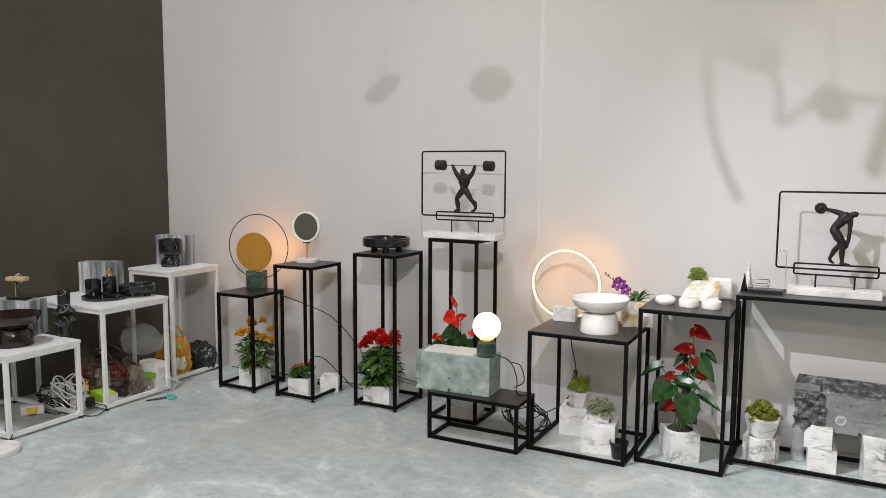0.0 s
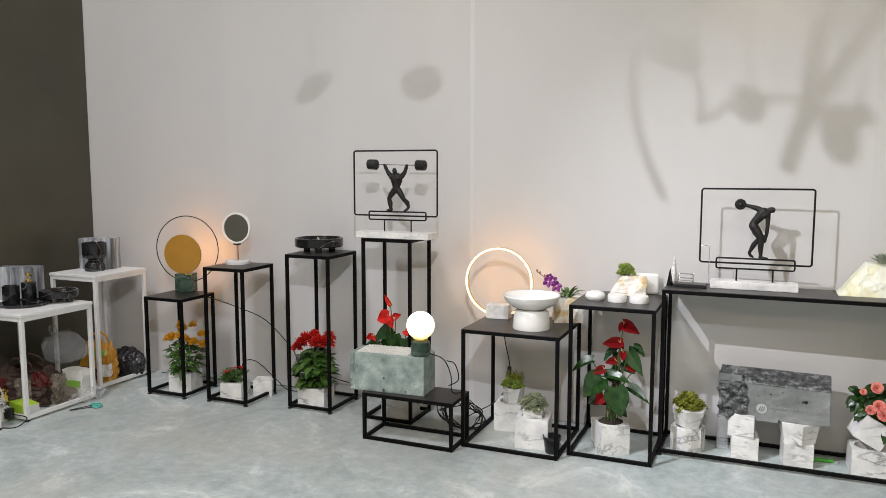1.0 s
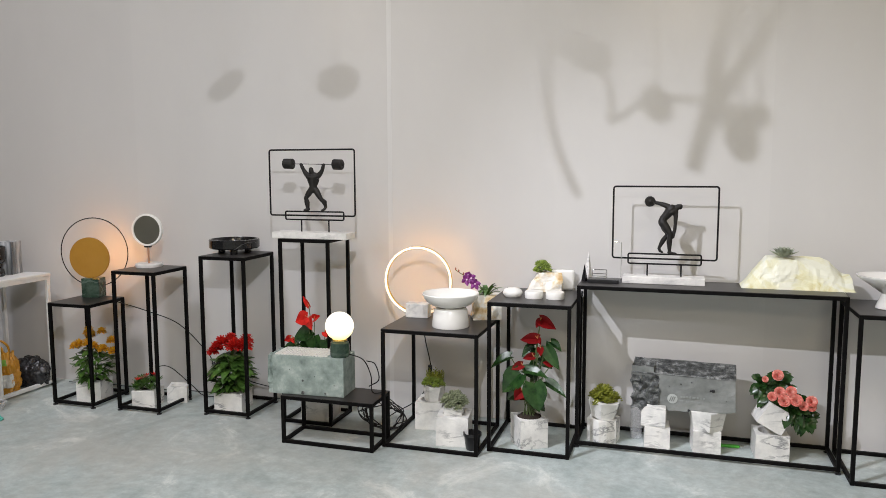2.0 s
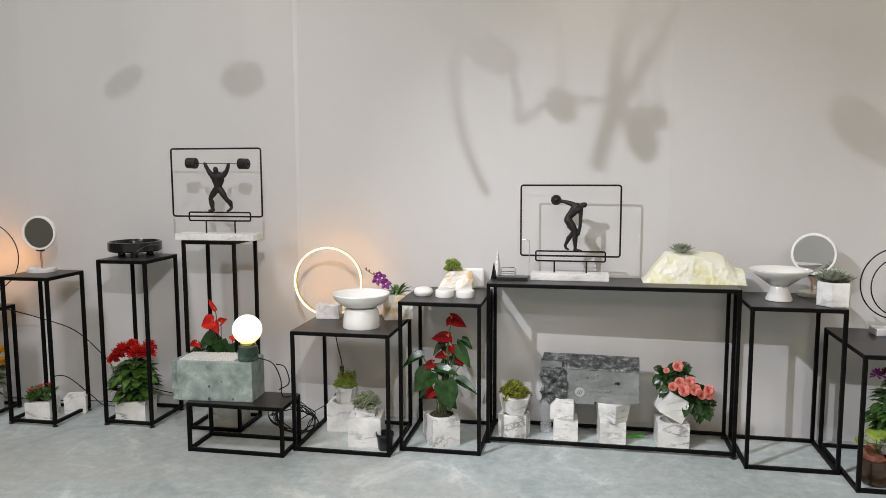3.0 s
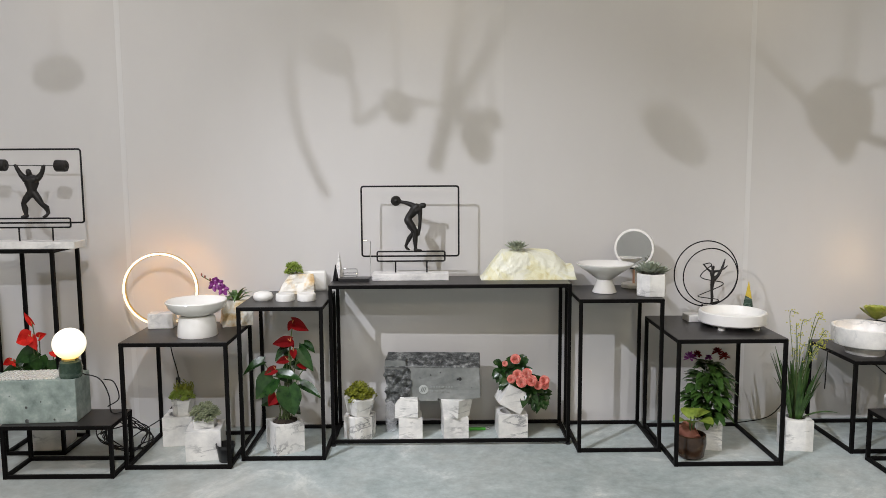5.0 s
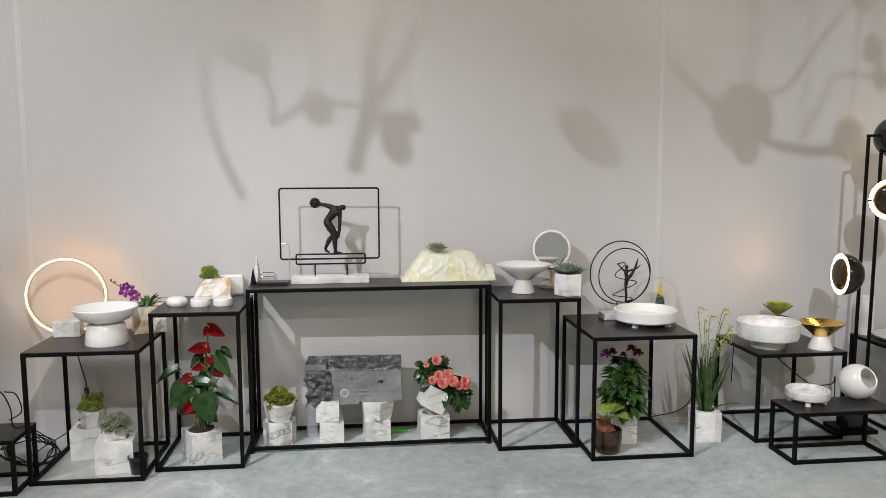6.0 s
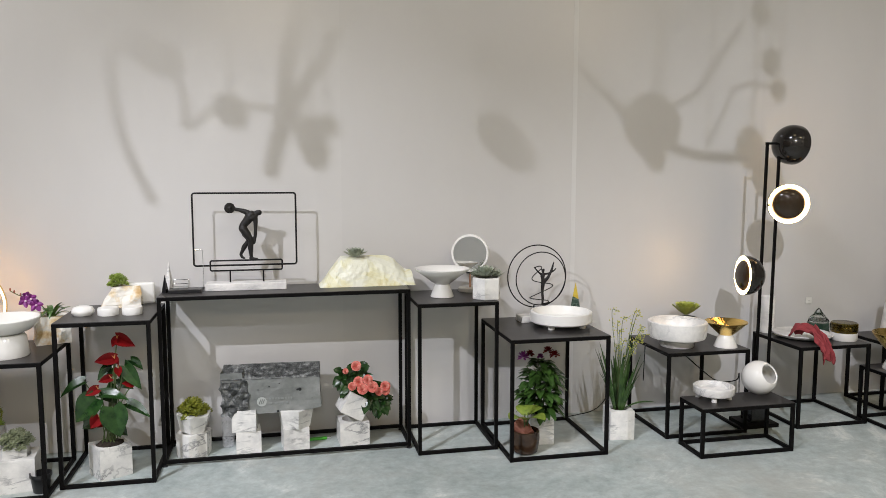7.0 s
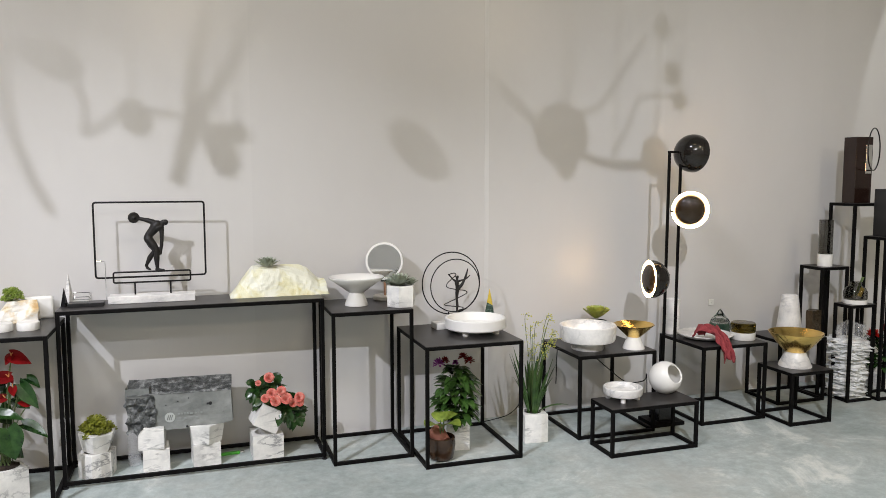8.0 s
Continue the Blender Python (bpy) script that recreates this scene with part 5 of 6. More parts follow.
for cx, cy, cz, cr, count in ((-0.045, -0.01, 0.225, 0.042, 34), (0.03, 0.0, 0.245, 0.045, 30), (-0.015, -0.02, 0.185, 0.045, 40), (0.085, -0.03, 0.125, 0.050, 60), (0.14, -0.03, 0.085, 0.040, 40), (0.12, 0.0, 0.14, 0.05, 40), (0.02, 0.01, 0.18, 0.07, 40)):
    for i in range(count):
        d = Vector((rng.uniform(-1, 1), rng.uniform(-1, 0.4), rng.uniform(-1, 1)))
        p = Vector((cx, cy, cz)) + Vector((d.x * cr, d.y * cr * 0.8, d.z * cr)) * 0.8
        add_leaf(b, p, (d.x, d.y * 0.4, d.z - 0.3), rng.uniform(0.028, 0.045), rng.uniform(0.028, 0.042), 0.3, 0.12, True, up=Vector((rng.uniform(-0.5, 0.5), -1, rng.uniform(0.0, 0.9))), segs=4)
part("foliage", b, LEAF_DEEP, t, smooth=True)
for fx, fy, fz, s in ((0.020, -0.085, 0.215, 0.95), (0.038, -0.105, 0.182, 1.05), (0.090, -0.10, 0.187, 1.05), (0.068, -0.085, 0.224, 0.9), (0.158, -0.08, 0.182, 0.95), (0.160, -0.075, 0.155, 0.8), (0.125, -0.085, 0.158, 0.8), (-0.012, -0.085, 0.193, 0.8), (0.012, -0.05, 0.288, 0.95), (-0.042, -0.05, 0.265, 0.55)):
    b = bmesh.new()
    for ring, (rr, el, cnt) in enumerate(((0.45, 1.3, 5), (0.7, 0.95, 7), (0.9, 0.55, 8), (1.0, 0.15, 9))):
        for k in range(cnt):
            a = 2 * math.pi * (k + 0.5 * ring) / cnt
            d = Matrix.Rotation(radians(68), 3, "X") @ Vector((math.cos(a) * math.cos(el), math.sin(a) * math.cos(el), math.sin(el)))
            add_leaf(b, Vector((fx, fy, fz)), d, 0.028 * rr * s, 0.028 * s, -0.12, 0.30, up=Vector((0, -1, 0.3)), segs=4, blunt=True)
    part("flower", b, PINK, t, smooth=True)

# ---- stand with the cone bowl ----
t = thing("pedestal_bowl", "white cone-shaped bowl on a flared foot", "bowl", 0.782, 1.05, 0.766)
part("foot", bm_lathe(((0, 0), (0.060, 0), (0.061, 0.004), (0.037, 0.066), (0, 0.066)), 44), CERAMIC, t, smooth=True)
part("bowl", bm_lathe(((0, 0.0655), (0.037, 0.0655), (0.095, 0.108), (0.140, 0.139), (0.142, 0.146), (0.136, 0.147), (0.09, 0.118), (0.04, 0.085), (0, 0.078)), 56), CERAMIC, t, smooth=True)
table_mirror("round white-rimmed vanity mirror on a marble base", 0.968, 1.20, 0.766, 0.102, 0.205, 0.064, 0.012, -21, -2, COPPER)
t = plant_pot("potted_plant", "grey rosette succulent in a hexagonal marble pot", 0.992, 0.953, 0.766, 0.150, 0.108, 6, 8, hole=0.38)
b = bmesh.new()
rng = random.Random(91)
for cx, cy, r in ((-0.012, -0.01, 0.075), (0.05, 0.0, 0.045), (-0.045, 0.03, 0.04)):
    add_rosette(b, (cx, cy, 0.105), r, rng, 4, 8, 0.42, 0.35)
part("foliage", b, LEAF_GREY, t, smooth=True)

# ---- table with the dancer ----
t = thing("ring_stand", "two thin black hoops on a white marble block", "sculpture stand", 1.268, 1.10, 0.606, 4)
part("base", bm_box(-0.055, 0.055, -0.045, 0.045, 0, 0.034, 0.003), MARBLE, t, "white marble block")
part("rod", bm_tube(((0.03, 0, 0.0335), (0.03, 0, 0.085)), 0.004, 8), WIRE, t)
part("hoop", bm_ring(0.168, 0.0032, (0.047, 0.002, 0.242)), WIRE, t, "large black hoop", True)
part("hoop", bm_ring(0.143, 0.0030, (0.067, -0.006, 0.229)), WIRE, t, "smaller black hoop", True)
ribbon = curve_path(((-0.018, 0.0, 0.050), (0.010, -0.01, 0.058), (0.024, 0.0, 0.046), (0.012, 0.012, 0.030), (-0.024, 0.006, 0.000), (-0.028, -0.012, -0.018), (0.02, -0.026, -0.030), (0.072, -0.006, -0.040), (0.090, 0.010, -0.056), (0.06, 0.026, -0.078), (-0.01, 0.018, -0.104), (-0.042, -0.004, -0.114), (0.0, -0.024, -0.120), (0.05, -0.016, -0.128), (0.066, 0.004, -0.142), (0.03, 0.014, -0.152)), 6)
Dn = [
    ((0.030, 0, -0.150, 0.0050), (0.032, 0, -0.118, 0.0075), (0.029, 0, -0.085, 0.0065), (0.030, 0, -0.055, 0.0095), (0.034, 0, -0.030, 0.0110)),
    ((0.024, -0.01, -0.150, 0.0040), (0.034, 0.0, -0.148, 0.0050)),
    ((0.036, 0, -0.030, 0.0105), (0.056, -0.002, -0.010, 0.0085), (0.070, -0.004, 0.014, 0.0062), (0.082, -0.004, 0.046, 0.0058), (0.091, -0.004, 0.078, 0.0026)),
    ((0.034, 0, -0.032, 0.0115), (0.030, 0, -0.014, 0.0085), (0.029, 0, 0.002, 0.0115), (0.031, 0, 0.014, 0.0095)),
    ((0.030, 0, 0.020, 0.0050), (0.031, 0, 0.032, 0.0088), (0.036, 0.004, 0.037, 0.0060)),
    ((0.022, 0, 0.012, 0.0062), (0.006, 0, 0.024, 0.0046), (-0.008, 0, 0.040, 0.0038), (-0.019, 0, 0.051, 0.0034)),
    ((0.040, 0, 0.012, 0.0062), (0.064, -0.004, 0.018, 0.0046), (0.086, -0.008, 0.028, 0.0038), (0.101, -0.010, 0.043, 0.0030)),
    tuple((*p, 0.0028) for p in ribbon),
]
figure("sculpture", Dn, "small black bronze ribbon dancer with one leg raised", pose(1.315, 1.10, 0.846), 0.0019, 1.05)
footed_dish("marble_dish", "deep round white stone dish on short legs", 1.395, 0.95, 0.606, 0.160, 0.058, 0.022, WHITE_STONE, 0.72, turn=45, foot_r=0.017, spread=0.74, legs=4)
t = thing("stone_cone", "two-tone yellow and dark green marble cone", "ornament", 1.565, 1.175, 0.606)
for name, flip, mt, words in (("lower_half", False, MARBLE_GREEN, "dark green marble"), ("upper_half", True, YELLOW_STONE, "yellow stone tip")):
    b = bm_lathe(((0, 0), (0.05, 0), (0.001, 0.19), (0, 0.19)), 4)
    b.transform(pose(0, 0, 0, 0, 0, 20))
    made = bmesh.ops.bisect_plane(b, geom=b.verts[:] + b.edges[:] + b.faces[:], plane_co=(0, 0, 0.105), plane_no=(0.55, 0, 1), clear_outer=not flip, clear_inner=flip)
    bmesh.ops.contextual_create(b, geom=[e for e in made["geom_cut"] if isinstance(e, bmesh.types.BMEdge)])
    part(name, b, mt, t, words)
# under it
t = plant_pot("potted_plant", "purple aster bush in a tall marble pot", 1.285, 0.935, 0, 0.12, 0.155, 4, 45, rot=-10)
rng = random.Random(101)
stems(t, rng, 7, 0.14, 0.40, 0.09)
b = bmesh.new()
add_foliage(b, rng, (0, -0.01, 0.16), 0.125, 0.27, 280, 0.070, 0.040, 0.5)
part("foliage", b, LEAF_MID, t, smooth=True)
for fx, fy, fz, s, mt in ((-0.10, -0.04, 0.455, 1.1, PURPLE), (-0.06, 0.0, 0.46, 0.8, DARK_RED), (0.03, -0.03, 0.485, 0.9, DARK_RED), (0.065, -0.02, 0.46, 0.9, DARK_RED), (0.0, 0.03, 0.44, 0.6, PURPLE)):
    b = bmesh.new()
    add_petal_ball(b, (fx, fy, fz), 0.028 * s, 26, 0.014, rng)
    part("flower", b, mt, t, smooth=True)
t = thing("potted_plant", "lime-leaved cutting in a dark glazed bowl", "potted plant", 1.155, 0.795, 0)
part("bowl", bm_lathe(((0, 0.004), (0.045, 0), (0.062, 0.012), (0.072, 0.075), (0.070, 0.115), (0.066, 0.118), (0.064, 0.112), (0.064, 0.075), (0.052, 0.02), (0, 0.016)), 40), TERRA, t, "dark brown glazed bowl", True)
part("soil", soil_disc(0.063, 0.095), SOIL, t)
for lx, ly, lz, head, mt, s in ((-0.03, -0.02, 0.20, 200, LEAF_LIME, 1.15), (0.04, -0.01, 0.20, 310, LEAF_LIME, 1.1), (0.0, 0.03, 0.215, 80, LEAF_LIME, 0.95), (0.045, 0.03, 0.22, 20, LEAF_LIME, 0.95)):
    b = bmesh.new()
    a = radians(head)
    add_leaf(b, (lx * 0.4, ly * 0.4, lz - 0.03), (math.cos(a), math.sin(a) - 0.2, 0.9), 0.115 * s, 0.095 * s, 0.45, 0.1, segs=6)
    part("leaf", b, mt, t, smooth=True)
    part("stem", bm_tube(((0, 0, 0.09), (lx * 0.4, ly * 0.4, lz - 0.02)), 0.003, 5), STEM, t)

part("inner_pot", bm_lathe(((0, 0), (0.030, 0), (0.044, 0.075), (0.047, 0.075), (0.047, 0.088), (0.042, 0.088), (0.028, 0.01), (0, 0.01)), 28), TERRACOTTA, t, "tilted terracotta pot", True, pose(0.018, -0.012, 0.088, 62, 0, 205))

# tall orchid by the table
t = plant_pot("potted_plant", "yellow-budded orchid with strap leaves in a marble pot", 1.715, 0.915, 0, 0.130, 0.155, 4, 45, rot=-6)
rng = random.Random(111)
b = bmesh.new()
for i in range(38):
    a = rng.uniform(0, 6.28)
    add_leaf(b, (0.025 * math.cos(a), 0.025 * math.sin(a), 0.14), (math.cos(a) * 0.28, math.sin(a) * 0.28, 1), rng.uniform(0.17, 0.40), 0.019, rng.uniform(0.0, 0.3), 0.25, segs=6)
add_leaf(b, (0.02, -0.01, 0.15), (1, -0.2, 0.6), 0.2, 0.026, 0.3, 0.2, segs=6)
part("foliage", b, LEAF_MID, t, smooth=True)
buds = bmesh.new()
for i in range(14):
    a = rng.uniform(0, 6.28)
    top = Vector((0.04 * math.cos(a) + rng.uniform(-0.02, 0.09), 0.05 * math.sin(a), rng.uniform(0.45, 0.66)))
    path = curve_path(((0.01 * math.cos(a), 0.01 * math.sin(a), 0.15), (top.x * 0.3, top.y * 0.3, 0.36), top, top + Vector((rng.uniform(0.0, 0.05), 0, 0.02))), 6)
    part("stem", bm_tube(path, 0.0016, 5), STEM, t)
    for p in path[9:]:
        for k in range(2):
            bmesh.ops.create_icosphere(buds, subdivisions=1, radius=rng.uniform(0.0022, 0.0044), matrix=Matrix.Translation(p + Vector((rng.uniform(-0.02, 0.02), rng.uniform(-0.02, 0.02), rng.uniform(-0.01, 0.01)))))
tagged(part("bud_spray", buds, YELLOW, t, "sprays of tiny yellow buds"), kind="stuff")

# ---- tables at the right end ----
t = thing("pedestal_bowl", "broad white marble bowl on a round foot", "bowl", 2.075, 0.972, 0.462)
part("foot", bm_lathe(((0, 0), (0.088, 0), (0.090, 0.004), (0.084, 0.044), (0, 0.044)), 44), MARBLE, t, smooth=True)
part("bowl", bm_lathe(((0, 0.0435), (0.13, 0.0435), (0.148, 0.050), (0.154, 0.064), (0.157, 0.135), (0.152, 0.139), (0.143, 0.137), (0.139, 0.10), (0.12, 0.075), (0, 0.066)), 56), MARBLE, t, smooth=True)
t = thing("brass_bowl", "brass cone bowl on a white cone foot", "bowl", 2.325, 0.90, 0.462)
part("foot", bm_lathe(((0, 0), (0.062, 0), (0.062, 0.004), (0.036, 0.066), (0, 0.066)), 40), CERAMIC, t, "white glazed foot", True)
part("bowl", bm_lathe(((0, 0.0655), (0.036, 0.0655), (0.112, 0.136), (0.1105, 0.138), (0.035, 0.071), (0, 0.070)), 56), BRASS, t, "brushed brass cone", True)
t = thing("potted_plant", "green rosette succulent in a white pot by the wall", "potted plant", 2.24, 1.17, 0.462)
part("pot", bm_lathe(((0, 0), (0.058, 0), (0.074, 0.085), (0.074, 0.096), (0.064, 0.096), (0.06, 0.07), (0, 0.07)), 36), CERAMIC, t, smooth=True)
part("saucer", bm_lathe(((0, 0.0701), (0.052, 0.0701), (0.062, 0.114), (0.058, 0.114), (0.046, 0.10), (0, 0.10)), 36), BLACK_PLASTIC, t, "black inner bowl", True)
b = bmesh.new()
add_rosette(b, (0, 0, 0.122), 0.082, random.Random(121), 5, 7, 0.66, 0.52, True)
part("foliage", b, LEAF_PALE, t, smooth=True)

footed_dish("marble_dish", "small round white marble dish on round feet", 2.125, 0.678, 0.252, 0.102, 0.042, 0.026, MARBLE, 0.6, turn=60, foot_r=0.013, spread=0.74, legs=4)
t = thing("sphere_bowl", "hollow white ceramic sphere with a round opening", "vase", 2.402, 0.705, 0.252, 0)
b = bmesh.new()
R = 0.088
prof = [(0, -R)] + [(R * math.sin(radians(a)), -R * math.cos(radians(a))) for a in range(12, 146, 6)]
inner = [(0.92 * r, 0.92 * z) for r, z in prof[::-1]]
b = bm_lathe(prof + inner, 48)
part("shell", b, CERAMIC, t, smooth=True, m=Matrix.Translation((0, 0, 0.0845)) @ pose(0, 0, 0, 58, 28, 0))

# floor lamp
t = thing("floor_lamp", "black floor lamp with three glowing half-dome heads", "floor lamp", 2.545, 0.94, 0, 0)
part("base", bm_box(-0.10, 0.10, -0.085, 0.085, 0, 0.022, 0.002), STEEL, t, "black steel foot plate")
part("block", bm_box(-0.05, 0.05, -0.05, 0.05, 0.0221, 0.12, 0.003), MARBLE_BLACK, t, "black stone weight")
for px in (0.0, 0.075):
    part("pole", bm_tube(((px, 0, 0.1195), (px + 0.012, 0.0, 1.555)), 0.009, 4), STEEL, t)
part("crossbar", bm_tube(((0.004, 0, 1.558), (0.096, 0, 1.558)), 0.009, 4), STEEL, t)


def lamp_head(t, x, y, z, turn, tilt, r=0.108):
    m = Matrix.Translation((x, y, z)) @ pose(0, 0, 0, tilt, 0, turn) @ pose(0, 0, 0, 90, 0, 0)
    dome = [(r * math.cos(radians(a)), -r * 0.95 * math.sin(radians(a))) for a in range(0, 90, 9)] + [(0, -r * 0.95)]
    head = part("head", bm_lathe([(0, 0.0), (r * 0.985, 0.0), (r * 0.985, 0.0125), (r, 0.0125)] + dome, 44), BLACK_GLOSS, t, "glossy black half dome", True, m.copy())
    part("light_ring", bm_lathe(((r * 0.81, 0.001), (r * 0.982, 0.001), (r * 0.982, 0.0124), (r * 0.81, 0.0125), (r * 0.81, 0.001)), 48), RING_LED, head, "glowing light ring", True, m.copy())
    cap = [(0, 0.042)] + [(r * 0.81 * math.sin(radians(a)), 0.042 * math.cos(radians(a))) for a in range(12, 91, 13)] + [(r * 0.81, 0.0006), (0, 0.0006)]
    part("inner_dome", bm_lathe(cap, 40), WARM_LIT_GLOSS, head, "shallow black inner dome", True, m.copy())


lamp_head(t, 0.165, 0.0, 1.552, 104, 6)
lamp_head(t, 0.135, -0.03, 1.232, -24, 2)
lamp_head(t, -0.105, -0.02, 0.845, -100, -2)
for az, bx in ((1.225, 0.10), (0.86, 0.0)):
    part("arm", bm_tube(((0.03, 0, az), (bx, 0, az)), 0.006, 6), STEEL, t)
part("arm", bm_tube(((0.09, 0, 1.552), (0.14, 0, 1.552)), 0.006, 6), STEEL, t)

t = thing("marble_plate", "broad flat white marble plate", "plate", 2.90, 1.03, 0.457)
part("disc", bm_lathe(((0, 0), (0.10, 0), (0.150, 0.014), (0.160, 0.026), (0.157, 0.030), (0.148, 0.026), (0.10, 0.018), (0, 0.016)), 56), MARBLE, t, smooth=True)
# red cloth draped over the plate and the table edge
rng = random.Random(131)
b = bmesh.new()
rows = []
path = curve_path(((2.815, 0.97, 0.492), (2.82, 0.93, 0.524), (2.835, 0.87, 0.520), (2.845, 0.812, 0.486), (2.855, 0.786, 0.44), (2.86, 0.780, 0.392)), 5)
for i, p in enumerate(path):
    row = []
    u = i / (len(path) - 1)
    for k in range(31):
        s = k / 30 - 0.5
        half = 0.050 - 0.012 * u + 0.012 * math.sin(u * 6 + 1) + 0.014 * noise.noise((u * 4, 2, 5))
        fold = 0.015 * math.sin(s * 19 + u * 5 + 3 * noise.noise((s * 3, u * 3, 1))) + 0.030 * noise.noise((s * 5, u * 6, 3))
        row.append(b.verts.new((p.x + s * 2 * half + 0.02 * noise.noise((u * 7, s * 2, 8)), p.y + (fold - 0.018 if u > 0.55 else fold * 0.5), p.z + (fold * 1.1 + 0.014 if u <= 0.6 else 0.05 * noise.noise((s * 5, 7, 1)) * u))))
    rows.append(row)
for a, c in zip(rows, rows[1:]):
    for k in range(30):
        b.faces.new((a[k], a[k + 1], c[k + 1], c[k]))
ob = single("red_cloth", b, CLOTH, "crumpled brick-red cloth hanging over the table edge", "cloth", smooth=True)
so = ob.modifiers.new("thick", "SOLIDIFY")
so.thickness = 0.003
vessel("marble_vase", "slender white marble cylinder vase", "vase", 2.79, 1.2, 0.457, ((0, 0), (0.041, 0), (0.041, 0.215), (0.037, 0.217), (0.034, 0.213), (0.034, 0.02), (0, 0.02)), MARBLE)
t = thing("glass_jar", "clear glass bell on a dark green stone base", "jar", 3.115, 1.17, 0.457)
part("base", bm_lathe(((0, 0), (0.062, 0), (0.062, 0.05), (0.058, 0.054), (0, 0.054)), 40), MARBLE_GREEN, t, "dark green marble base", True)
part("bell", bm_lathe(((0.058, 0.0545), (0.06, 0.062), (0.050, 0.080), (0.030, 0.100), (0.022, 0.112), (0.012, 0.128), (0.0, 0.140)), 9), CLEAR, t, "faceted clear glass peak")
t = thing("glass_jar", "white stone jar with an olive glass lid", "jar", 3.092, 0.93, 0.457)
part("base", bm_lathe(((0, 0), (0.068, 0), (0.070, 0.004), (0.070, 0.044), (0, 0.044)), 44), WHITE_STONE, t, "white stone cup", True)
part("lid", bm_lathe(((0.069, 0.0445), (0.072, 0.05), (0.072, 0.094), (0.066, 0.10), (0, 0.10), (0, 0.096), (0.065, 0.095), (0.068, 0.09), (0.068, 0.05), (0.069, 0.0445)), 44), OLIVE, t, "olive glass cover", True)
t = thing("brass_bowl", "large brass bowl on a white marble cone foot", "bowl", 3.34, 0.775, 0.31)
part("foot", bm_lathe(((0, 0), (0.092, 0), (0.092, 0.006), (0.055, 0.088), (0, 0.088)), 44), MARBLE, t, "veined marble foot", True)
part("bowl", bm_lathe(((0, 0.0875), (0.06, 0.0875), (0.105, 0.135), (0.150, 0.195), (0.152, 0.202), (0.149, 0.203), (0.10, 0.141), (0.055, 0.094), (0, 0.092)), 60), BRASS, t, "brushed brass bowl", True)
vessel("marble_vase", "tapered pale marble vase", "vase", 3.635, 1.15, 0.41, ((0, 0), (0.078, 0), (0.079, 0.006), (0.052, 0.245), (0.049, 0.252), (0.043, 0.25), (0.043, 0.23), (0.06, 0.03), (0, 0.03)), MARBLE)
t = thing("foil_bag", "square dark bronze foil bag", "bag", 3.735, 1.05, 0.41, 8)
part("body", bm_rough(cut(bm_box(-0.042, 0.042, -0.025, 0.025, 0, 0.165), 5), 0.006, 30, 8.0), noisy(material("bronze_foil", 0.25, 0.7), 10, ((0.3, (0.04, 0.028, 0.016)), (0.7, (0.12, 0.085, 0.05))), relief=0.5, distance=0.006), t, smooth=True)
t = thing("glass_jug", "smoked glass jug on a white stone base", "jug", 3.972, 0.96, 0.62)
part("base", bm_lathe(((0, 0), (0.068, 0), (0.068, 0.026), (0, 0.026)), 40), WHITE_STONE, t, "white stone base", True)
part("glass", bm_lathe(((0.066, 0.0262), (0.07, 0.04), (0.07, 0.075), (0.055, 0.10), (0.034, 0.112), (0.033, 0.138), (0.030, 0.138), (0.031, 0.11), (0.052, 0.096), (0.066, 0.075), (0.066, 0.04), (0.063, 0.0262), (0.066, 0.0262)), 44), SMOKE, t, "smoked glass flask", True)
part("fern", bm_tube(((-0.01, -0.005, 0.04), (0.05, -0.005, 0.165)), (0.006, 0.009), 6), STEM, t, "dark dried sprig")
part("label_tag", bm_box(-0.016, 0.016, -0.0012, 0.0, -0.03, 0.03), YELLOW_PRINT, t, "yellow tag", False, pose(0.012, -0.030, 0.075, 0, 26, 0))
t = thing("glass_cylinder", "tall grey glass cylinder on a white stone cup", "vase", 3.885, 1.13, 0.843)
part("cup", bm_lathe(((0, 0), (0.045, 0), (0.045, 0.078), (0, 0.078)), 40), WHITE_STONE, t, "white stone cup", True)
part("cylinder", bm_lathe(((0, 0.079), (0.043, 0.079), (0.043, 0.30), (0.040, 0.30), (0.040, 0.083), (0, 0.083)), 40), SMOKE, t, "grey glass tube", True)
DARK_BOX = noisy(material("dark_lacquer_box", 0.15), 6, ((0.3, (0.014, 0.007, 0.005)), (0.7, (0.026, 0.012, 0.009))))
t = thing("clock_box", "tall dark lacquered box with a thin black hoop", "ornament", 4.125, 1.135, 1.25, 0)
part("body", bm_box(-0.068, 0.068, -0.05, 0.05, 0, 0.425, 0.002), DARK_BOX, t)
part("face_panel", bm_box(0.0681, 0.071, -0.035, 0.035, 0.12, 0.37, 0.001), CHROME, t, "mirror strip on the side")
part("front_panel", bm_box(0.010, 0.060, -0.0535, -0.0501, 0.19, 0.375, 0.001), CHROME, t, "polished steel panel")
part("hoop", bm_ring(0.135, 0.004), WIRE, t, "thin black hoop", True, pose(0.05, -0.075, 0.345, 0, 0, 28))
t = thing("black_box", "matt black upright box", "ornament", 4.20, 0.945, 1.042)
part("body", bm_box(-0.075, 0.075, -0.05, 0.05, 0, 0.30, 0.003), BLACK_PLASTIC, t)
rng = random.Random(141)
t = thing("plastic_sheets", "tall heap of folded clear plastic wrapping", "wrapping", 3.97, 1.0, 0)
FILM = noisy(material("milky_film", 0.22), 12, ((0.3, (0.58, 0.59, 0.58)), (0.7, (0.82, 0.83, 0.82))), relief=0.6, distance=0.006)
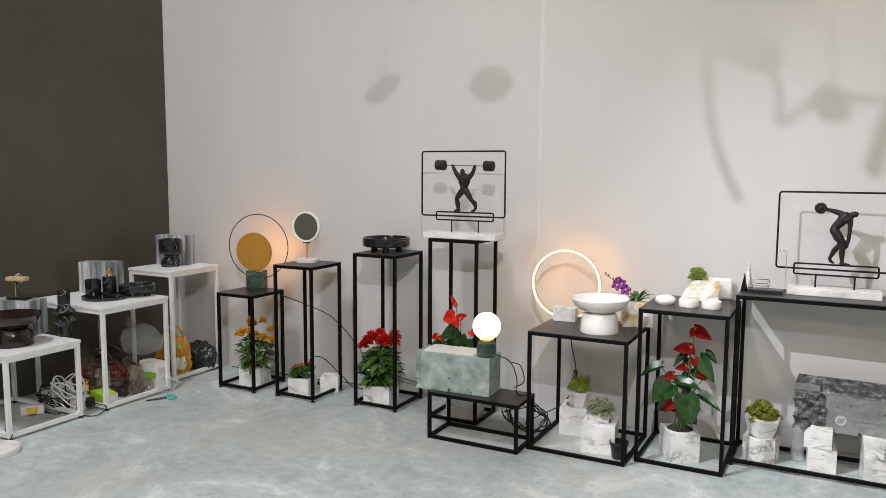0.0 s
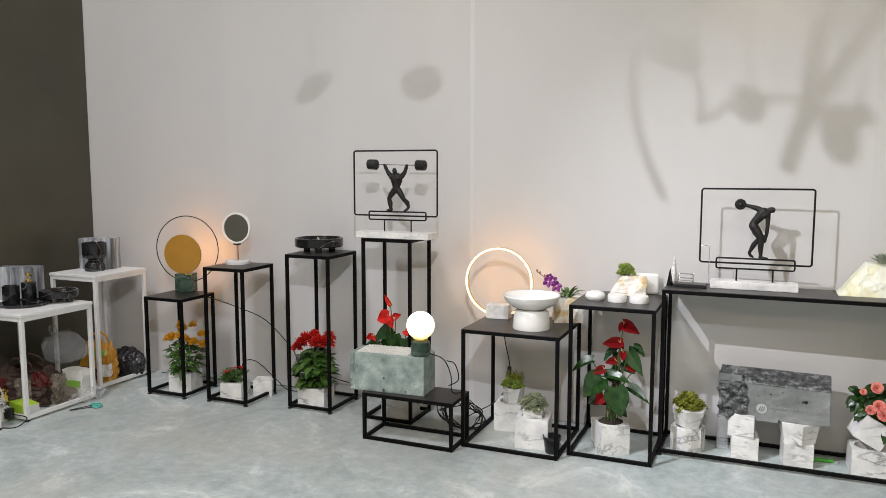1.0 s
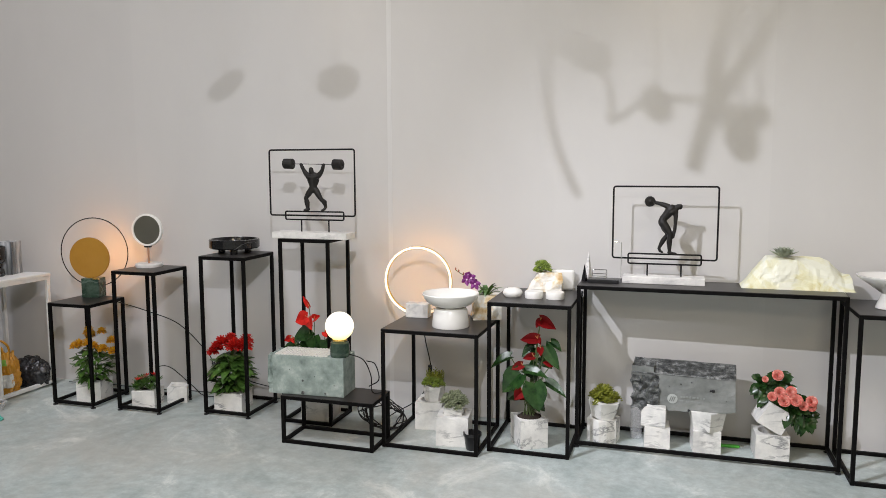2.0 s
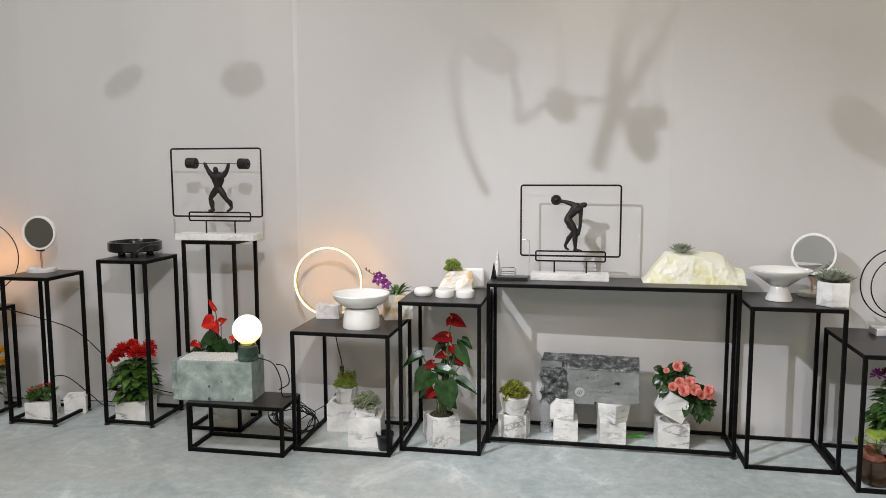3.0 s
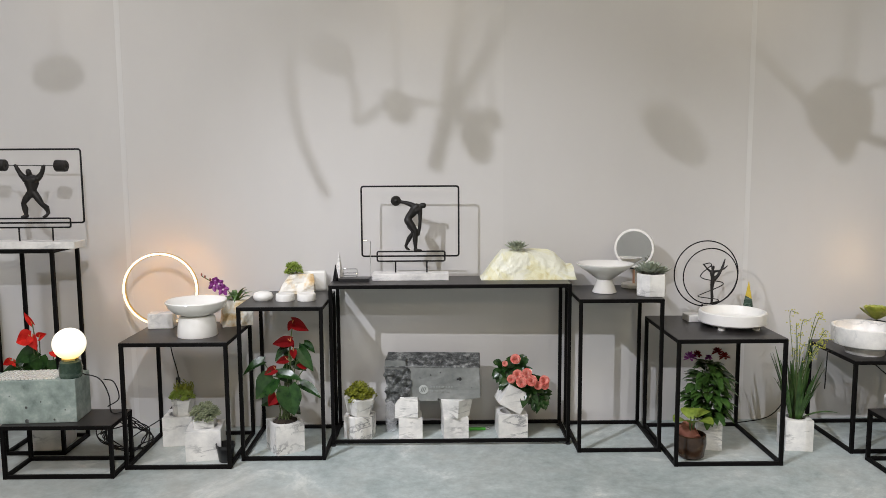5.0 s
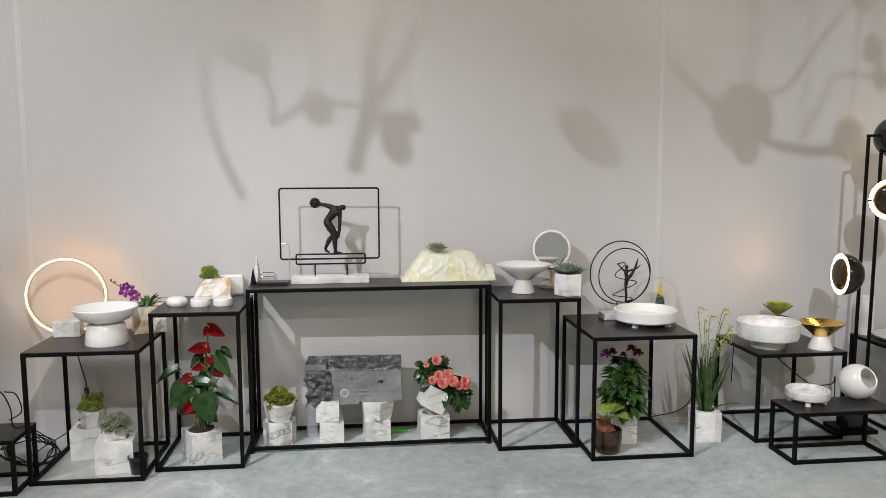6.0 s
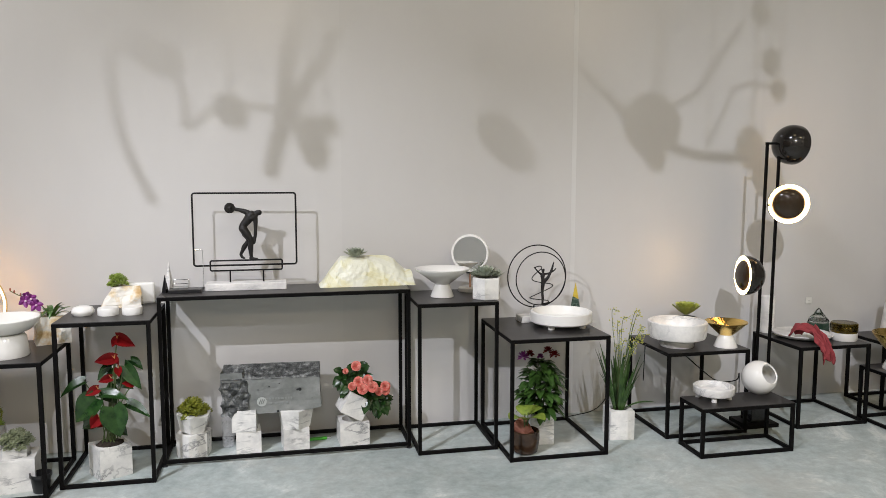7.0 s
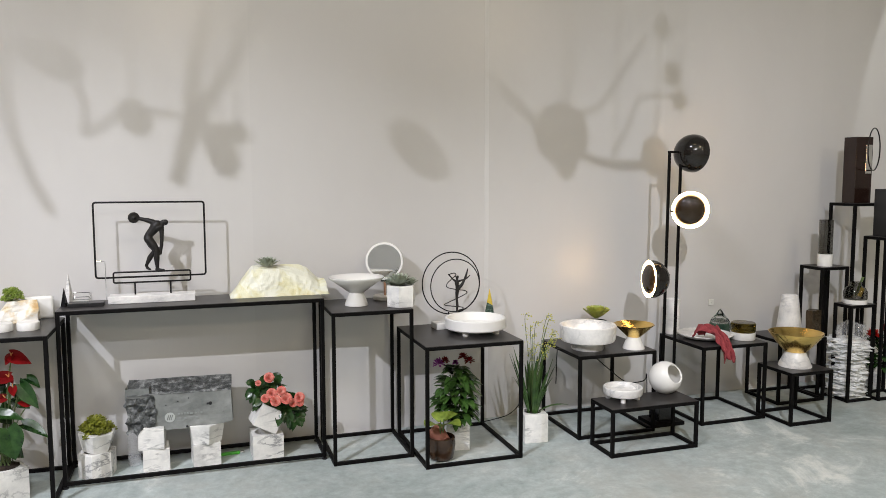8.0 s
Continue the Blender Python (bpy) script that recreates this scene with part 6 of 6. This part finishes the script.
for k in range(16):
    b = bm_crumple(rng.uniform(0.105, 0.135), 0.10, rng.uniform(0.020, 0.034), 0.24, 2.0, k * 3.7, 4)
    b.transform(pose(rng.uniform(-0.012, 0.03), 0, 0.001 + k * 0.0225, rng.uniform(-4, 4) if k else 0, rng.uniform(-6, 6) if k else 0, rng.uniform(-25, 25)))
    for v in b.verts:
        v.co.z = max(0.001, v.co.z)
    part("sheet", b, FILM, t, smooth=True)
b = bm_crumple(0.10, 0.08, 0.07, 0.3, 2.2, 4.0)
part("film", b, PLASTIC, t, "loose clear film", True, Matrix.Translation((0.02, 0, 0.365)))
t = thing("potted_plant", "red dahlia in a grey pot beside the stands", "potted plant", 4.36, 1.12, 0)
part("pot", bm_lathe(((0, 0), (0.07, 0), (0.085, 0.15), (0.085, 0.155), (0.076, 0.155), (0.072, 0.12), (0, 0.12)), 32), MARBLE, t, smooth=True)
rng = random.Random(142)
b = bmesh.new()
add_foliage(b, rng, (0, 0, 0.13), 0.13, 0.24, 120, 0.085, 0.05, 0.5)
part("foliage", b, LEAF_DEEP, t, smooth=True)
for fx, fz in ((-0.09, 0.37), (0.02, 0.40), (0.08, 0.38)):
    b = bmesh.new()
    add_petal_ball(b, (fx, -0.04, fz), 0.04, 40, 0.018, rng)
    part("flower", b, RED, t, smooth=True)

# small plate on the wall
t = thing("wall_plate", "small square white plate fixed to the wall", "wall plate", 3.19, 1.361, 0.606, WALL_TURN)
part("plate", bm_box(-0.02, 0.02, -0.007, -0.0005, -0.02, 0.02, 0.002), CARD, t)
part("screw", bm_lathe(((0, 0.0), (0.003, 0.0), (0.002, 0.0012), (0, 0.0012)), 12), CHROME, t, "small steel screw", True, pose(0, -0.007, 0, 90, 0, 0))

# ---- white tables in the dark corner ----
t = thing("marble_goblet", "black veined marble goblet with a waisted foot", "vase", -4.185, 0.88, 0.732)
part("body", bm_lathe(((0, 0), (0.060, 0), (0.064, 0.012), (0.060, 0.04), (0.038, 0.068), (0.040, 0.074), (0.066, 0.088), (0.074, 0.11), (0.074, 0.182), (0.069, 0.186), (0.064, 0.18), (0.062, 0.11), (0, 0.10)), 48), MARBLE_BLACK, t, smooth=True)
fluted_block("grey fluted stone block standing behind a goblet", -4.25, 0.985, 0.732, 0.23, 0.11, 0.205, 18)
fluted_block("grey fluted stone block behind the toiletry set", -4.34, 0.455, 0.602, 0.24, 0.11, 0.20, 18)
fluted_block("grey fluted stone block bearing a watch stand", -4.33, -0.11, 0.445, 0.27, 0.13, 0.20, 20)
t = thing("watch_stand", "silver watch on a small wooden and metal stand", "watch stand", -4.30, -0.12, 0.648, 20)
part("base", bm_box(-0.06, 0.06, -0.028, 0.028, 0, 0.014, 0.002), BLACK_PLASTIC, t)
part("rod", bm_tube(((-0.02, 0, 0.0135), (-0.02, 0, 0.105)), 0.004, 8), BRASS, t)
part("cushion", bm_box(-0.065, 0.055, -0.025, 0.025, 0.1045, 0.13, 0.008), WOOD, t, "pale wooden bar", m=None)
part("watch", bm_lathe(((0, 0), (0.021, 0), (0.021, 0.008), (0.017, 0.011), (0, 0.011)), 28), CHROME, t, "silver watch case", True, pose(0, -0.006, 0.1305, 0, 0, 0))
part("strap", bm_ring(0.029, 0.006, (0.0, 0, 0.117), "x", 24, 6), CHROME, t, "steel watch strap", True)
t = thing("pedestal_bowl", "dark brown marble bowl on a thick pedestal", "bowl", -4.09, -0.30, 0.445)
part("pedestal", bm_lathe(((0, 0), (0.098, 0), (0.101, 0.006), (0.092, 0.078), (0.075, 0.095), (0, 0.095)), 48), MARBLE_BROWN, t, smooth=True)
part("bowl", bm_lathe(((0, 0.0945), (0.07, 0.0945), (0.12, 0.125), (0.146, 0.165), (0.145, 0.17), (0.138, 0.168), (0.11, 0.135), (0.06, 0.115), (0, 0.11)), 56), MARBLE_BROWN, t, smooth=True)
vessel("marble_vase", "tiered black marble vase with sharp rings", "vase", -4.05, -0.02, 0.445, ((0, 0), (0.036, 0), (0.037, 0.055), (0.040, 0.062), (0.062, 0.088), (0.040, 0.108), (0.038, 0.116), (0.060, 0.140), (0.036, 0.162), (0.033, 0.172), (0.033, 0.262), (0.028, 0.265), (0.024, 0.258), (0.024, 0.2), (0, 0.2)), MARBLE_BLACK, False)
t = thing("oval_tray", "round black marble tray", "tray", -4.135, 0.32, 0.602)
part("tray", bm_lathe(((0, 0), (0.12, 0), (0.135, 0.006), (0.137, 0.018), (0.131, 0.018), (0.126, 0.010), (0, 0.010)), 48), MARBLE_BLACK, t, smooth=True)
vessel("tumbler", "black marble tumbler on the tray", "tumbler", -4.20, 0.285, 0.6125, ((0, 0), (0.044, 0), (0.046, 0.005), (0.046, 0.104), (0.036, 0.10), (0.034, 0.095), (0.034, 0.02), (0, 0.02)), MARBLE_BLACK)
t = thing("soap_dispenser", "black marble soap dispenser with a brass pump", "soap dispenser", -4.165, 0.375, 0.6125)
part("body", bm_lathe(((0, 0), (0.040, 0), (0.041, 0.005), (0.041, 0.112), (0.036, 0.117), (0, 0.117)), 40), MARBLE_BLACK, t, smooth=True)
part("pump", bm_lathe(((0, 0.1172), (0.016, 0.1172), (0.016, 0.128), (0.007, 0.13), (0.007, 0.155), (0.015, 0.157), (0.015, 0.17), (0, 0.17)), 24), BRASS, t, "brass pump head", True)
part("spout", bm_tube(((0, 0, 0.163), (0.035, -0.01, 0.163), (0.042, -0.012, 0.157)), 0.005, 8), BRASS, t, "brass spout", True)
vessel("soap_dish", "flat round black marble soap dish on the tray", "soap dish", -4.075, 0.36, 0.6125, ((0, 0), (0.05, 0), (0.052, 0.008), (0.048, 0.012), (0.04, 0.008), (0, 0.008)), MARBLE_BLACK)
footed_dish("marble_dish", "round black marble dish on stub feet", -4.045, 0.48, 0.602, 0.108, 0.042, 0.03, MARBLE_BLACK, 0.5, turn=20, foot_r=0.02)

# clutter under the white tables
def bag_point(u, v, w, d, h, seed, out=0.0):
    """A point of a crumpled open bag: u round it (0 to 1), v up it."""
    a = 2 * math.pi * u
    c, s = math.cos(a), math.sin(a)
    box = 1 / max(abs(c), abs(s)) ** 0.75
    pinch = 1 + 0.10 * math.sin(3 * v) - 0.34 * v * v
    q = Vector((c * 2.2, s * 2.2, v * 2.4 + seed))
    crease = abs(noise.noise(q * 1.2)) * 1.3 + abs(noise.noise(q * 2.7)) * 0.8 + abs(noise.noise(q * 5.5)) * 0.35 - 0.65
    k = box * pinch * (1 + 0.26 * crease) + out
    top = h * (v + 0.16 * noise.noise((c * 1.5, s * 1.5, seed)) * v)
    return Vector((c * w * 0.5 * k, s * d * 0.5 * k, top))


def bm_bag(w, d, h, seed, u0=0.0, u1=1.0, v0=0.0, v1=1.0, out=0.0, n=60, rows=16):
    bm = bmesh.new()
    whole = u1 - u0 > 0.99
    grid = [[bm.verts.new(bag_point(u0 + (u1 - u0) * i / n, v0 + (v1 - v0) * r / rows, w, d, h, seed, out)) for i in range(n if whole else n + 1)] for r in range(rows + 1)]
    for a, c in zip(grid, grid[1:]):
        for i in range(n):
            k = (i + 1) % n if whole else i + 1
            bm.faces.new((a[i], a[k], c[k], c[i]))
    if whole:
        bm.faces.new(grid[0][::-1])
    return bm


def bag(name, label, x, y, turn, w, d, h, seed, mat, prints, handles):
    t = thing(name, label, "bag", x, y, 0.001, turn)
    body = part("body", bm_bag(w, d, h, seed), mat, t)
    so = body.modifiers.new("thick", "SOLIDIFY")
    so.thickness = 0.002
    for u0, u1, v0, v1, ink, words in prints:
        part("print", bm_bag(w, d, h, seed, u0, u1, v0, v1, 0.045, 14, 8), ink, t, words)
    for sy in handles:
        top = h * 0.93
        part("handle", bm_tube(curve_path(((-w * 0.2, sy, top), (-w * 0.17, sy - 0.01, top + 0.05), (0, sy - 0.03, top + 0.085), (w * 0.17, sy - 0.01, top + 0.05), (w * 0.2, sy, top)), 6), 0.007, 6), mat, t, smooth=True)
    return t


bag("shopping_bag", "crumpled brown paper shopping bag with red and yellow print", -4.20, 0.36, 14, 0.37, 0.21, 0.215, 2.3, PAPER_BROWN, ((0.62, 0.70, 0.25, 0.7, RED_PRINT, "red printed panel"), (0.66, 0.71, 0.12, 0.42, YELLOW_PRINT, "yellow printed patch"), (0.84, 0.96, 0.55, 0.95, RED_PRINT, "red printed panel"), (0.75, 0.83, 0.2, 0.75, PAPER_GREY, "taupe printed panel")), (-0.05, 0.06))
t = thing("wrapping_heap", "crumpled grey-brown wrapping paper on the floor", "wrapping", -4.06, 0.44, 0)
part("paper", bm_bag(0.17, 0.15, 0.165, 11.4), PAPER_GREY, t)
t = thing("food_packet", "white and green paper packet leaning in the heap", "packet", -3.955, 0.50, 0.0, 12)
part("packet", bm_rough(cut(bm_box(-0.065, 0.065, -0.035, 0.035, 0, 0.19), 4), 0.012, 18, 3.0), CARD, t)
part("print", bm_rough(cut(bm_box(-0.055, 0.055, -0.0435, -0.0405, 0.09, 0.13), 3), 0.006, 18, 3.0), GREEN_PRINT, t, "green printed band")
part("oval", bm_lathe(((0, 0.002), (0.038, 0.002), (0.038, 0), (0, 0)), 24), PAPER_GREY, t, "dark printed oval", False, pose(0.0, -0.046, 0.055, 90, 0, 0))
t = thing("carton", "open lime green carton on the floor", "box", -4.00, 0.175, 0.0, -14)
part("body", bm_box(-0.085, 0.085, -0.045, 0.045, 0, 0.075, 0.002), GREEN_BOX, t)
part("end_flap", bm_box(0.0855, 0.088, -0.043, 0.043, 0.003, 0.072, 0.0005), CARD, t, "white end flap")
bag("carrier_bag", "orange printed plastic carrier bag", -4.13, 0.84, 14, 0.20, 0.12, 0.27, 7.7, ORANGE_BAG, ((0.60, 0.78, 0.12, 0.42, RED_PRINT, "red printed panel"), (0.66, 0.86, 0.72, 0.86, GREEN_PRINT, "green printed band"), (0.80, 0.92, 0.2, 0.5, CARD, "white printed panel")), (-0.03, 0.03))
t = thing("bin_bag", "shiny black plastic bin bag on the floor", "bag", -4.10, 1.03, 0)
part("body", bm_crumple(0.135, 0.095, 0.105, 0.12, 1.6, 15.0, 5), BLACK_BAG, t, smooth=True)
t = thing("clear_bag", "knotted clear plastic bag lying on the heap", "bag", -4.19, 0.62, 0.19, 0)
part("body", bm_crumple(0.150, 0.10, 0.105, 0.22, 1.1, 18.0, 5), PLASTIC, t, smooth=True)
part("knot", bm_ring(0.026, 0.009, (-0.06, -0.03, 0.20), "y", 20, 6), PLASTIC, t, smooth=True)
t = thing("clear_bag", "flat scrap of clear plastic on the floor", "bag", -3.90, 0.53, 0, 0)
part("body", bm_crumple(0.07, 0.10, 0.045, 0.4, 2.4, 22.0), PLASTIC, t)
t = thing("scissors", "mint-handled scissors lying on the floor", "scissors", -3.775, 0.40, 0.0, 62)
for sy in (-1, 1):
    part("handle", bm_ring(0.024, 0.006, (0.055, sy * 0.022, 0.0065), "z", 24, 6), MINT, t, "mint plastic loop", True)
    part("blade", bm_box(-0.09, 0.03, -0.005, 0.005, 0.0045 + 0.003 * sy, 0.007 + 0.003 * sy, 0.0005), BLACK_PLASTIC, t, "dark steel blade", False, pose(0, 0.004 * sy, 0, 0, 0, 7 * sy))
rng = random.Random(151)
pts = []
for i in range(64):
    a = i * 0.62
    pts.append((-4.10 + 0.12 * math.cos(a) * rng.uniform(0.7, 1.1), 0.02 + 0.08 * math.sin(a) * rng.uniform(0.6, 1.1), 0.015 + 0.19 * (0.5 + 0.5 * math.sin(a * 0.9)) * rng.uniform(0.5, 1)))
cable("cable_coil", pts, "tangled coil of white cable under the table", 0.0042, CABLE_WHITE)
pts = [(p[0] - 0.06 + rng.uniform(-0.02, 0.02), p[1] - 0.05, max(0.006, p[2] - 0.04)) for p in pts[::3]]
cable("cable_coil", pts, "tangle of thin black cable under the table", 0.0032)
t = thing("power_strip", "white socket strip with a yellow plug", "power strip", -4.20, -0.14, 0.0, 50)
part("body", bm_box(-0.06, 0.06, -0.03, 0.03, 0, 0.05, 0.006), CARD, t)
part("plug", bm_box(-0.025, 0.025, -0.055, -0.0305, 0.01, 0.045, 0.006), YELLOW_PRINT, t, "yellow plug")
t = thing("power_adapter", "white plug adapter standing on the floor", "adapter", -4.03, 0.035, 0.0, 20)
part("body", bm_box(-0.045, 0.045, -0.03, 0.03, 0, 0.085, 0.006), CARD, t)
part("plug", bm_box(0.046, 0.085, -0.02, 0.02, 0.02, 0.075, 0.005), BLACK_PLASTIC, t, "black plug")
cable("cable", ((-3.95, 0.05, 0.05), (-3.86, 0.08, 0.03), (-3.84, 0.0, 0.006), (-3.92, -0.05, 0.006)), "black cable on the floor by the table leg")
cable("cable", ((-4.2, -0.3, 0.004), (-4.0, -0.42, 0.004), (-3.9, -0.45, 0.03), (-3.82, -0.55, 0.004), (-3.8, -0.62, 0.03)), "thin black cable running over the floor")
vessel("lamp_base", "round white marble lamp base on the floor", "lamp base", -3.79, -0.60, 0, ((0, 0), (0.10, 0), (0.103, 0.004), (0.103, 0.026), (0.099, 0.03), (0, 0.03)), MARBLE)

# ---- rows of strip lights under the hall roof, seen in the glossy shades and mirrors ----
TUBE = glowing("hall_tube", (1.0, 0.94, 0.84), 18.0)
strip = thing("strip_light", "white strip light hanging under the hall roof", "ceiling light", -7.0, -5.5, 7.2, 0, "strip lights of the hall")
part("housing", bm_box(-0.75, 0.75, -0.07, 0.07, 0.03, 0.09, 0.004), HALL_WHITE, strip, "white steel housing")
part("tube", bm_box(-0.72, 0.72, -0.045, 0.045, 0.0, 0.0298, 0.004), TUBE, strip, "glowing tube")
for sx in (-0.6, 0.6):
    part("hanger", bm_box(sx - 0.004, sx + 0.004, -0.004, 0.004, 0.0901, 1.2), CABLE, strip, "thin black hanger")
for ix in range(5):
    for iy in range(3):
        if ix or iy:
            copy_thing(strip, pose(-7.0 + 3.5 * ix, -5.5 - 2.6 * iy, 7.2))

# ---- unseen shapes and cords added above the view to shade the wall ----


# the rail is added only to hold up the shadow casters
RAIL_Y, RAIL_Z = -1.9, 5.0
rail_bm = bm_box(-4.2, 4.4, RAIL_Y - 0.025, RAIL_Y + 0.025, RAIL_Z, RAIL_Z + 0.04)
for rx in (-4.0, 0.0, 4.2):
    bm_box(rx - 0.01, rx + 0.01, RAIL_Y - 0.01, RAIL_Y + 0.01, RAIL_Z + 0.0399, 8.4, 0, rail_bm)
single("ceiling_rail", rail_bm, STEEL, "unseen black rail added to hold the shadow casters", "rail", kind="structure")


def hung(point, spot, share=0.78):
    """The place on the way from a rail spot to a point of the wall."""
    return Vector(point).lerp(Vector(spot), share)


# an unseen dark shape near a spot, sized for its shadow on the wall
def pendant(point, spot, r, flat, lean, label, cord=True, share=0.78):
    p = hung(point, spot, share)
    r *= 0.42
    t = thing("pendant_lamp", label, "pendant lamp", p.x, p.y, p.z)
    b = bmesh.new()
    bmesh.ops.create_uvsphere(b, u_segments=24, v_segments=14, radius=r)
    part("shade", b, BLACK_GLOSS, t, smooth=True, m=pose(0, 0, 0, 0, lean, 0) @ Matrix.Diagonal((1, 1, flat, 1)))
    if cord:
        part("cord", bm_tube(((0, 0, r * flat * 0.7), (0, RAIL_Y - p.y, RAIL_Z - p.z)), 0.0014, 6), CABLE, t)
    return t


GROUP_P = "pendant lamps over the stand"
for args in (((-2.72, 1.25, 1.885), LEFT_SPOT, 0.062, 0.55, -36, "small dark unseen shadow caster on a cord"), ((-2.0, 1.26, 1.885), LEFT_SPOT, 0.064, 0.75, 10, "small dark unseen shadow caster on a cord"),
             ((-0.255, 1.3, 1.71), KEY, 0.036, 1.2, 0, "small dark unseen bulb-shaped shadow caster on a cord"), ((0.145, 1.3, 1.56), KEY, 0.036, 2.0, -8, "slender dark unseen shadow caster on a cord"),
             ((0.225, 1.3, 1.65), KEY, 0.024, 1.2, 0, "tiny dark unseen shadow caster"), ((1.20, 1.32, 1.57), KEY, 0.056, 1.6, -38, "bean-shaped dark unseen shadow caster on a cord"),
             ((1.06, 1.32, 2.04), KEY, 0.05, 0.8, 0, "small dark unseen shadow caster on a cord"), ((2.08, 1.33, 1.68), RIGHT_SPOT, 0.095, 0.95, -20, "broad dark unseen shadow caster"),
             ((2.11, 1.33, 1.53), RIGHT_SPOT, 0.04, 1.5, 0, "slender dark tip of an unseen shadow caster"), ((2.76, 1.34, 2.34), RIGHT_SPOT, 0.03, 1.3, 0, "small dark unseen bulb-shaped shadow caster"), ((2.84, 1.34, 2.06), RIGHT_SPOT, 0.03, 1.4, 0, "small dark unseen bulb-shaped shadow caster"), ((2.90, 1.34, 1.90), RIGHT_SPOT, 0.025, 1.4, 0, "small dark unseen bulb-shaped shadow caster"), ((2.73, 1.34, 1.55), RIGHT_SPOT, 0.05, 1.3, 0, "small dark unseen shadow caster"),
             ((-0.62, 1.29, 1.985), KEY, 0.064, 0.66, 14, "mushroom-shaped dark unseen shadow caster"), ((1.0, 1.32, 2.27), KEY, 0.06, 0.8, 0, "small dark unseen shadow caster")):
    tagged(pendant(*args), group=GROUP_P)


# an unseen cord that follows the course of a shadow on the wall
def hung_cord(points, spot, r, label):
    pts = [hung((x, 1.3, z), spot) for x, z in points]
    ob = cable("hanging_cord", pts, label, r * 0.42)
    part("wire", bm_tube((pts[0], Vector((pts[0].x, RAIL_Y, RAIL_Z))), 0.0012, 6), CABLE, ob, "thin black suspension wire")
    return ob


hung_cord(((-0.74, 2.03), (-0.79, 1.99), (-0.81, 1.90), (-0.79, 1.67), (-0.73, 1.45), (-0.64, 1.25)), KEY, 0.014, "thick dark unseen cord hung to cast a shadow")
hung_cord(((-0.50, 1.97), (-0.52, 1.90), (-0.47, 1.75), (-0.48, 1.63), (-0.42, 1.65), (-0.30, 1.73), (-0.06, 1.73)), KEY, 0.008, "bent dark unseen cord hung to cast a shadow")
hung_cord(((0.10, 2.45), (0.08, 2.23), (0.03, 1.98), (0.0, 1.71), (-0.07, 1.39)), KEY, 0.018, "thick dark unseen hose hung to cast a shadow")
hung_cord(((0.36, 2.4), (0.30, 2.23), (0.22, 2.01), (0.10, 1.83), (-0.06, 1.46)), KEY, 0.015, "dark hose hung above the view to cast a shadow")
hung_cord(((1.42, 2.10), (1.61, 2.01), (1.82, 1.82), (1.95, 1.72), (2.23, 1.56), (2.48, 1.51), (2.73, 1.53)), RIGHT_SPOT, 0.015, "thick dark unseen cord across the shadow casters")
hung_cord(((2.14, 1.8), (2.33, 1.86), (2.43, 2.0), (2.64, 2.29)), RIGHT_SPOT, 0.007, "thin dark unseen cord hung to cast a shadow")
hung_cord(((2.43, 1.57), (2.53, 1.77), (2.61, 1.92), (2.86, 1.94)), RIGHT_SPOT, 0.005, "thin dark unseen cord hung to cast a shadow")
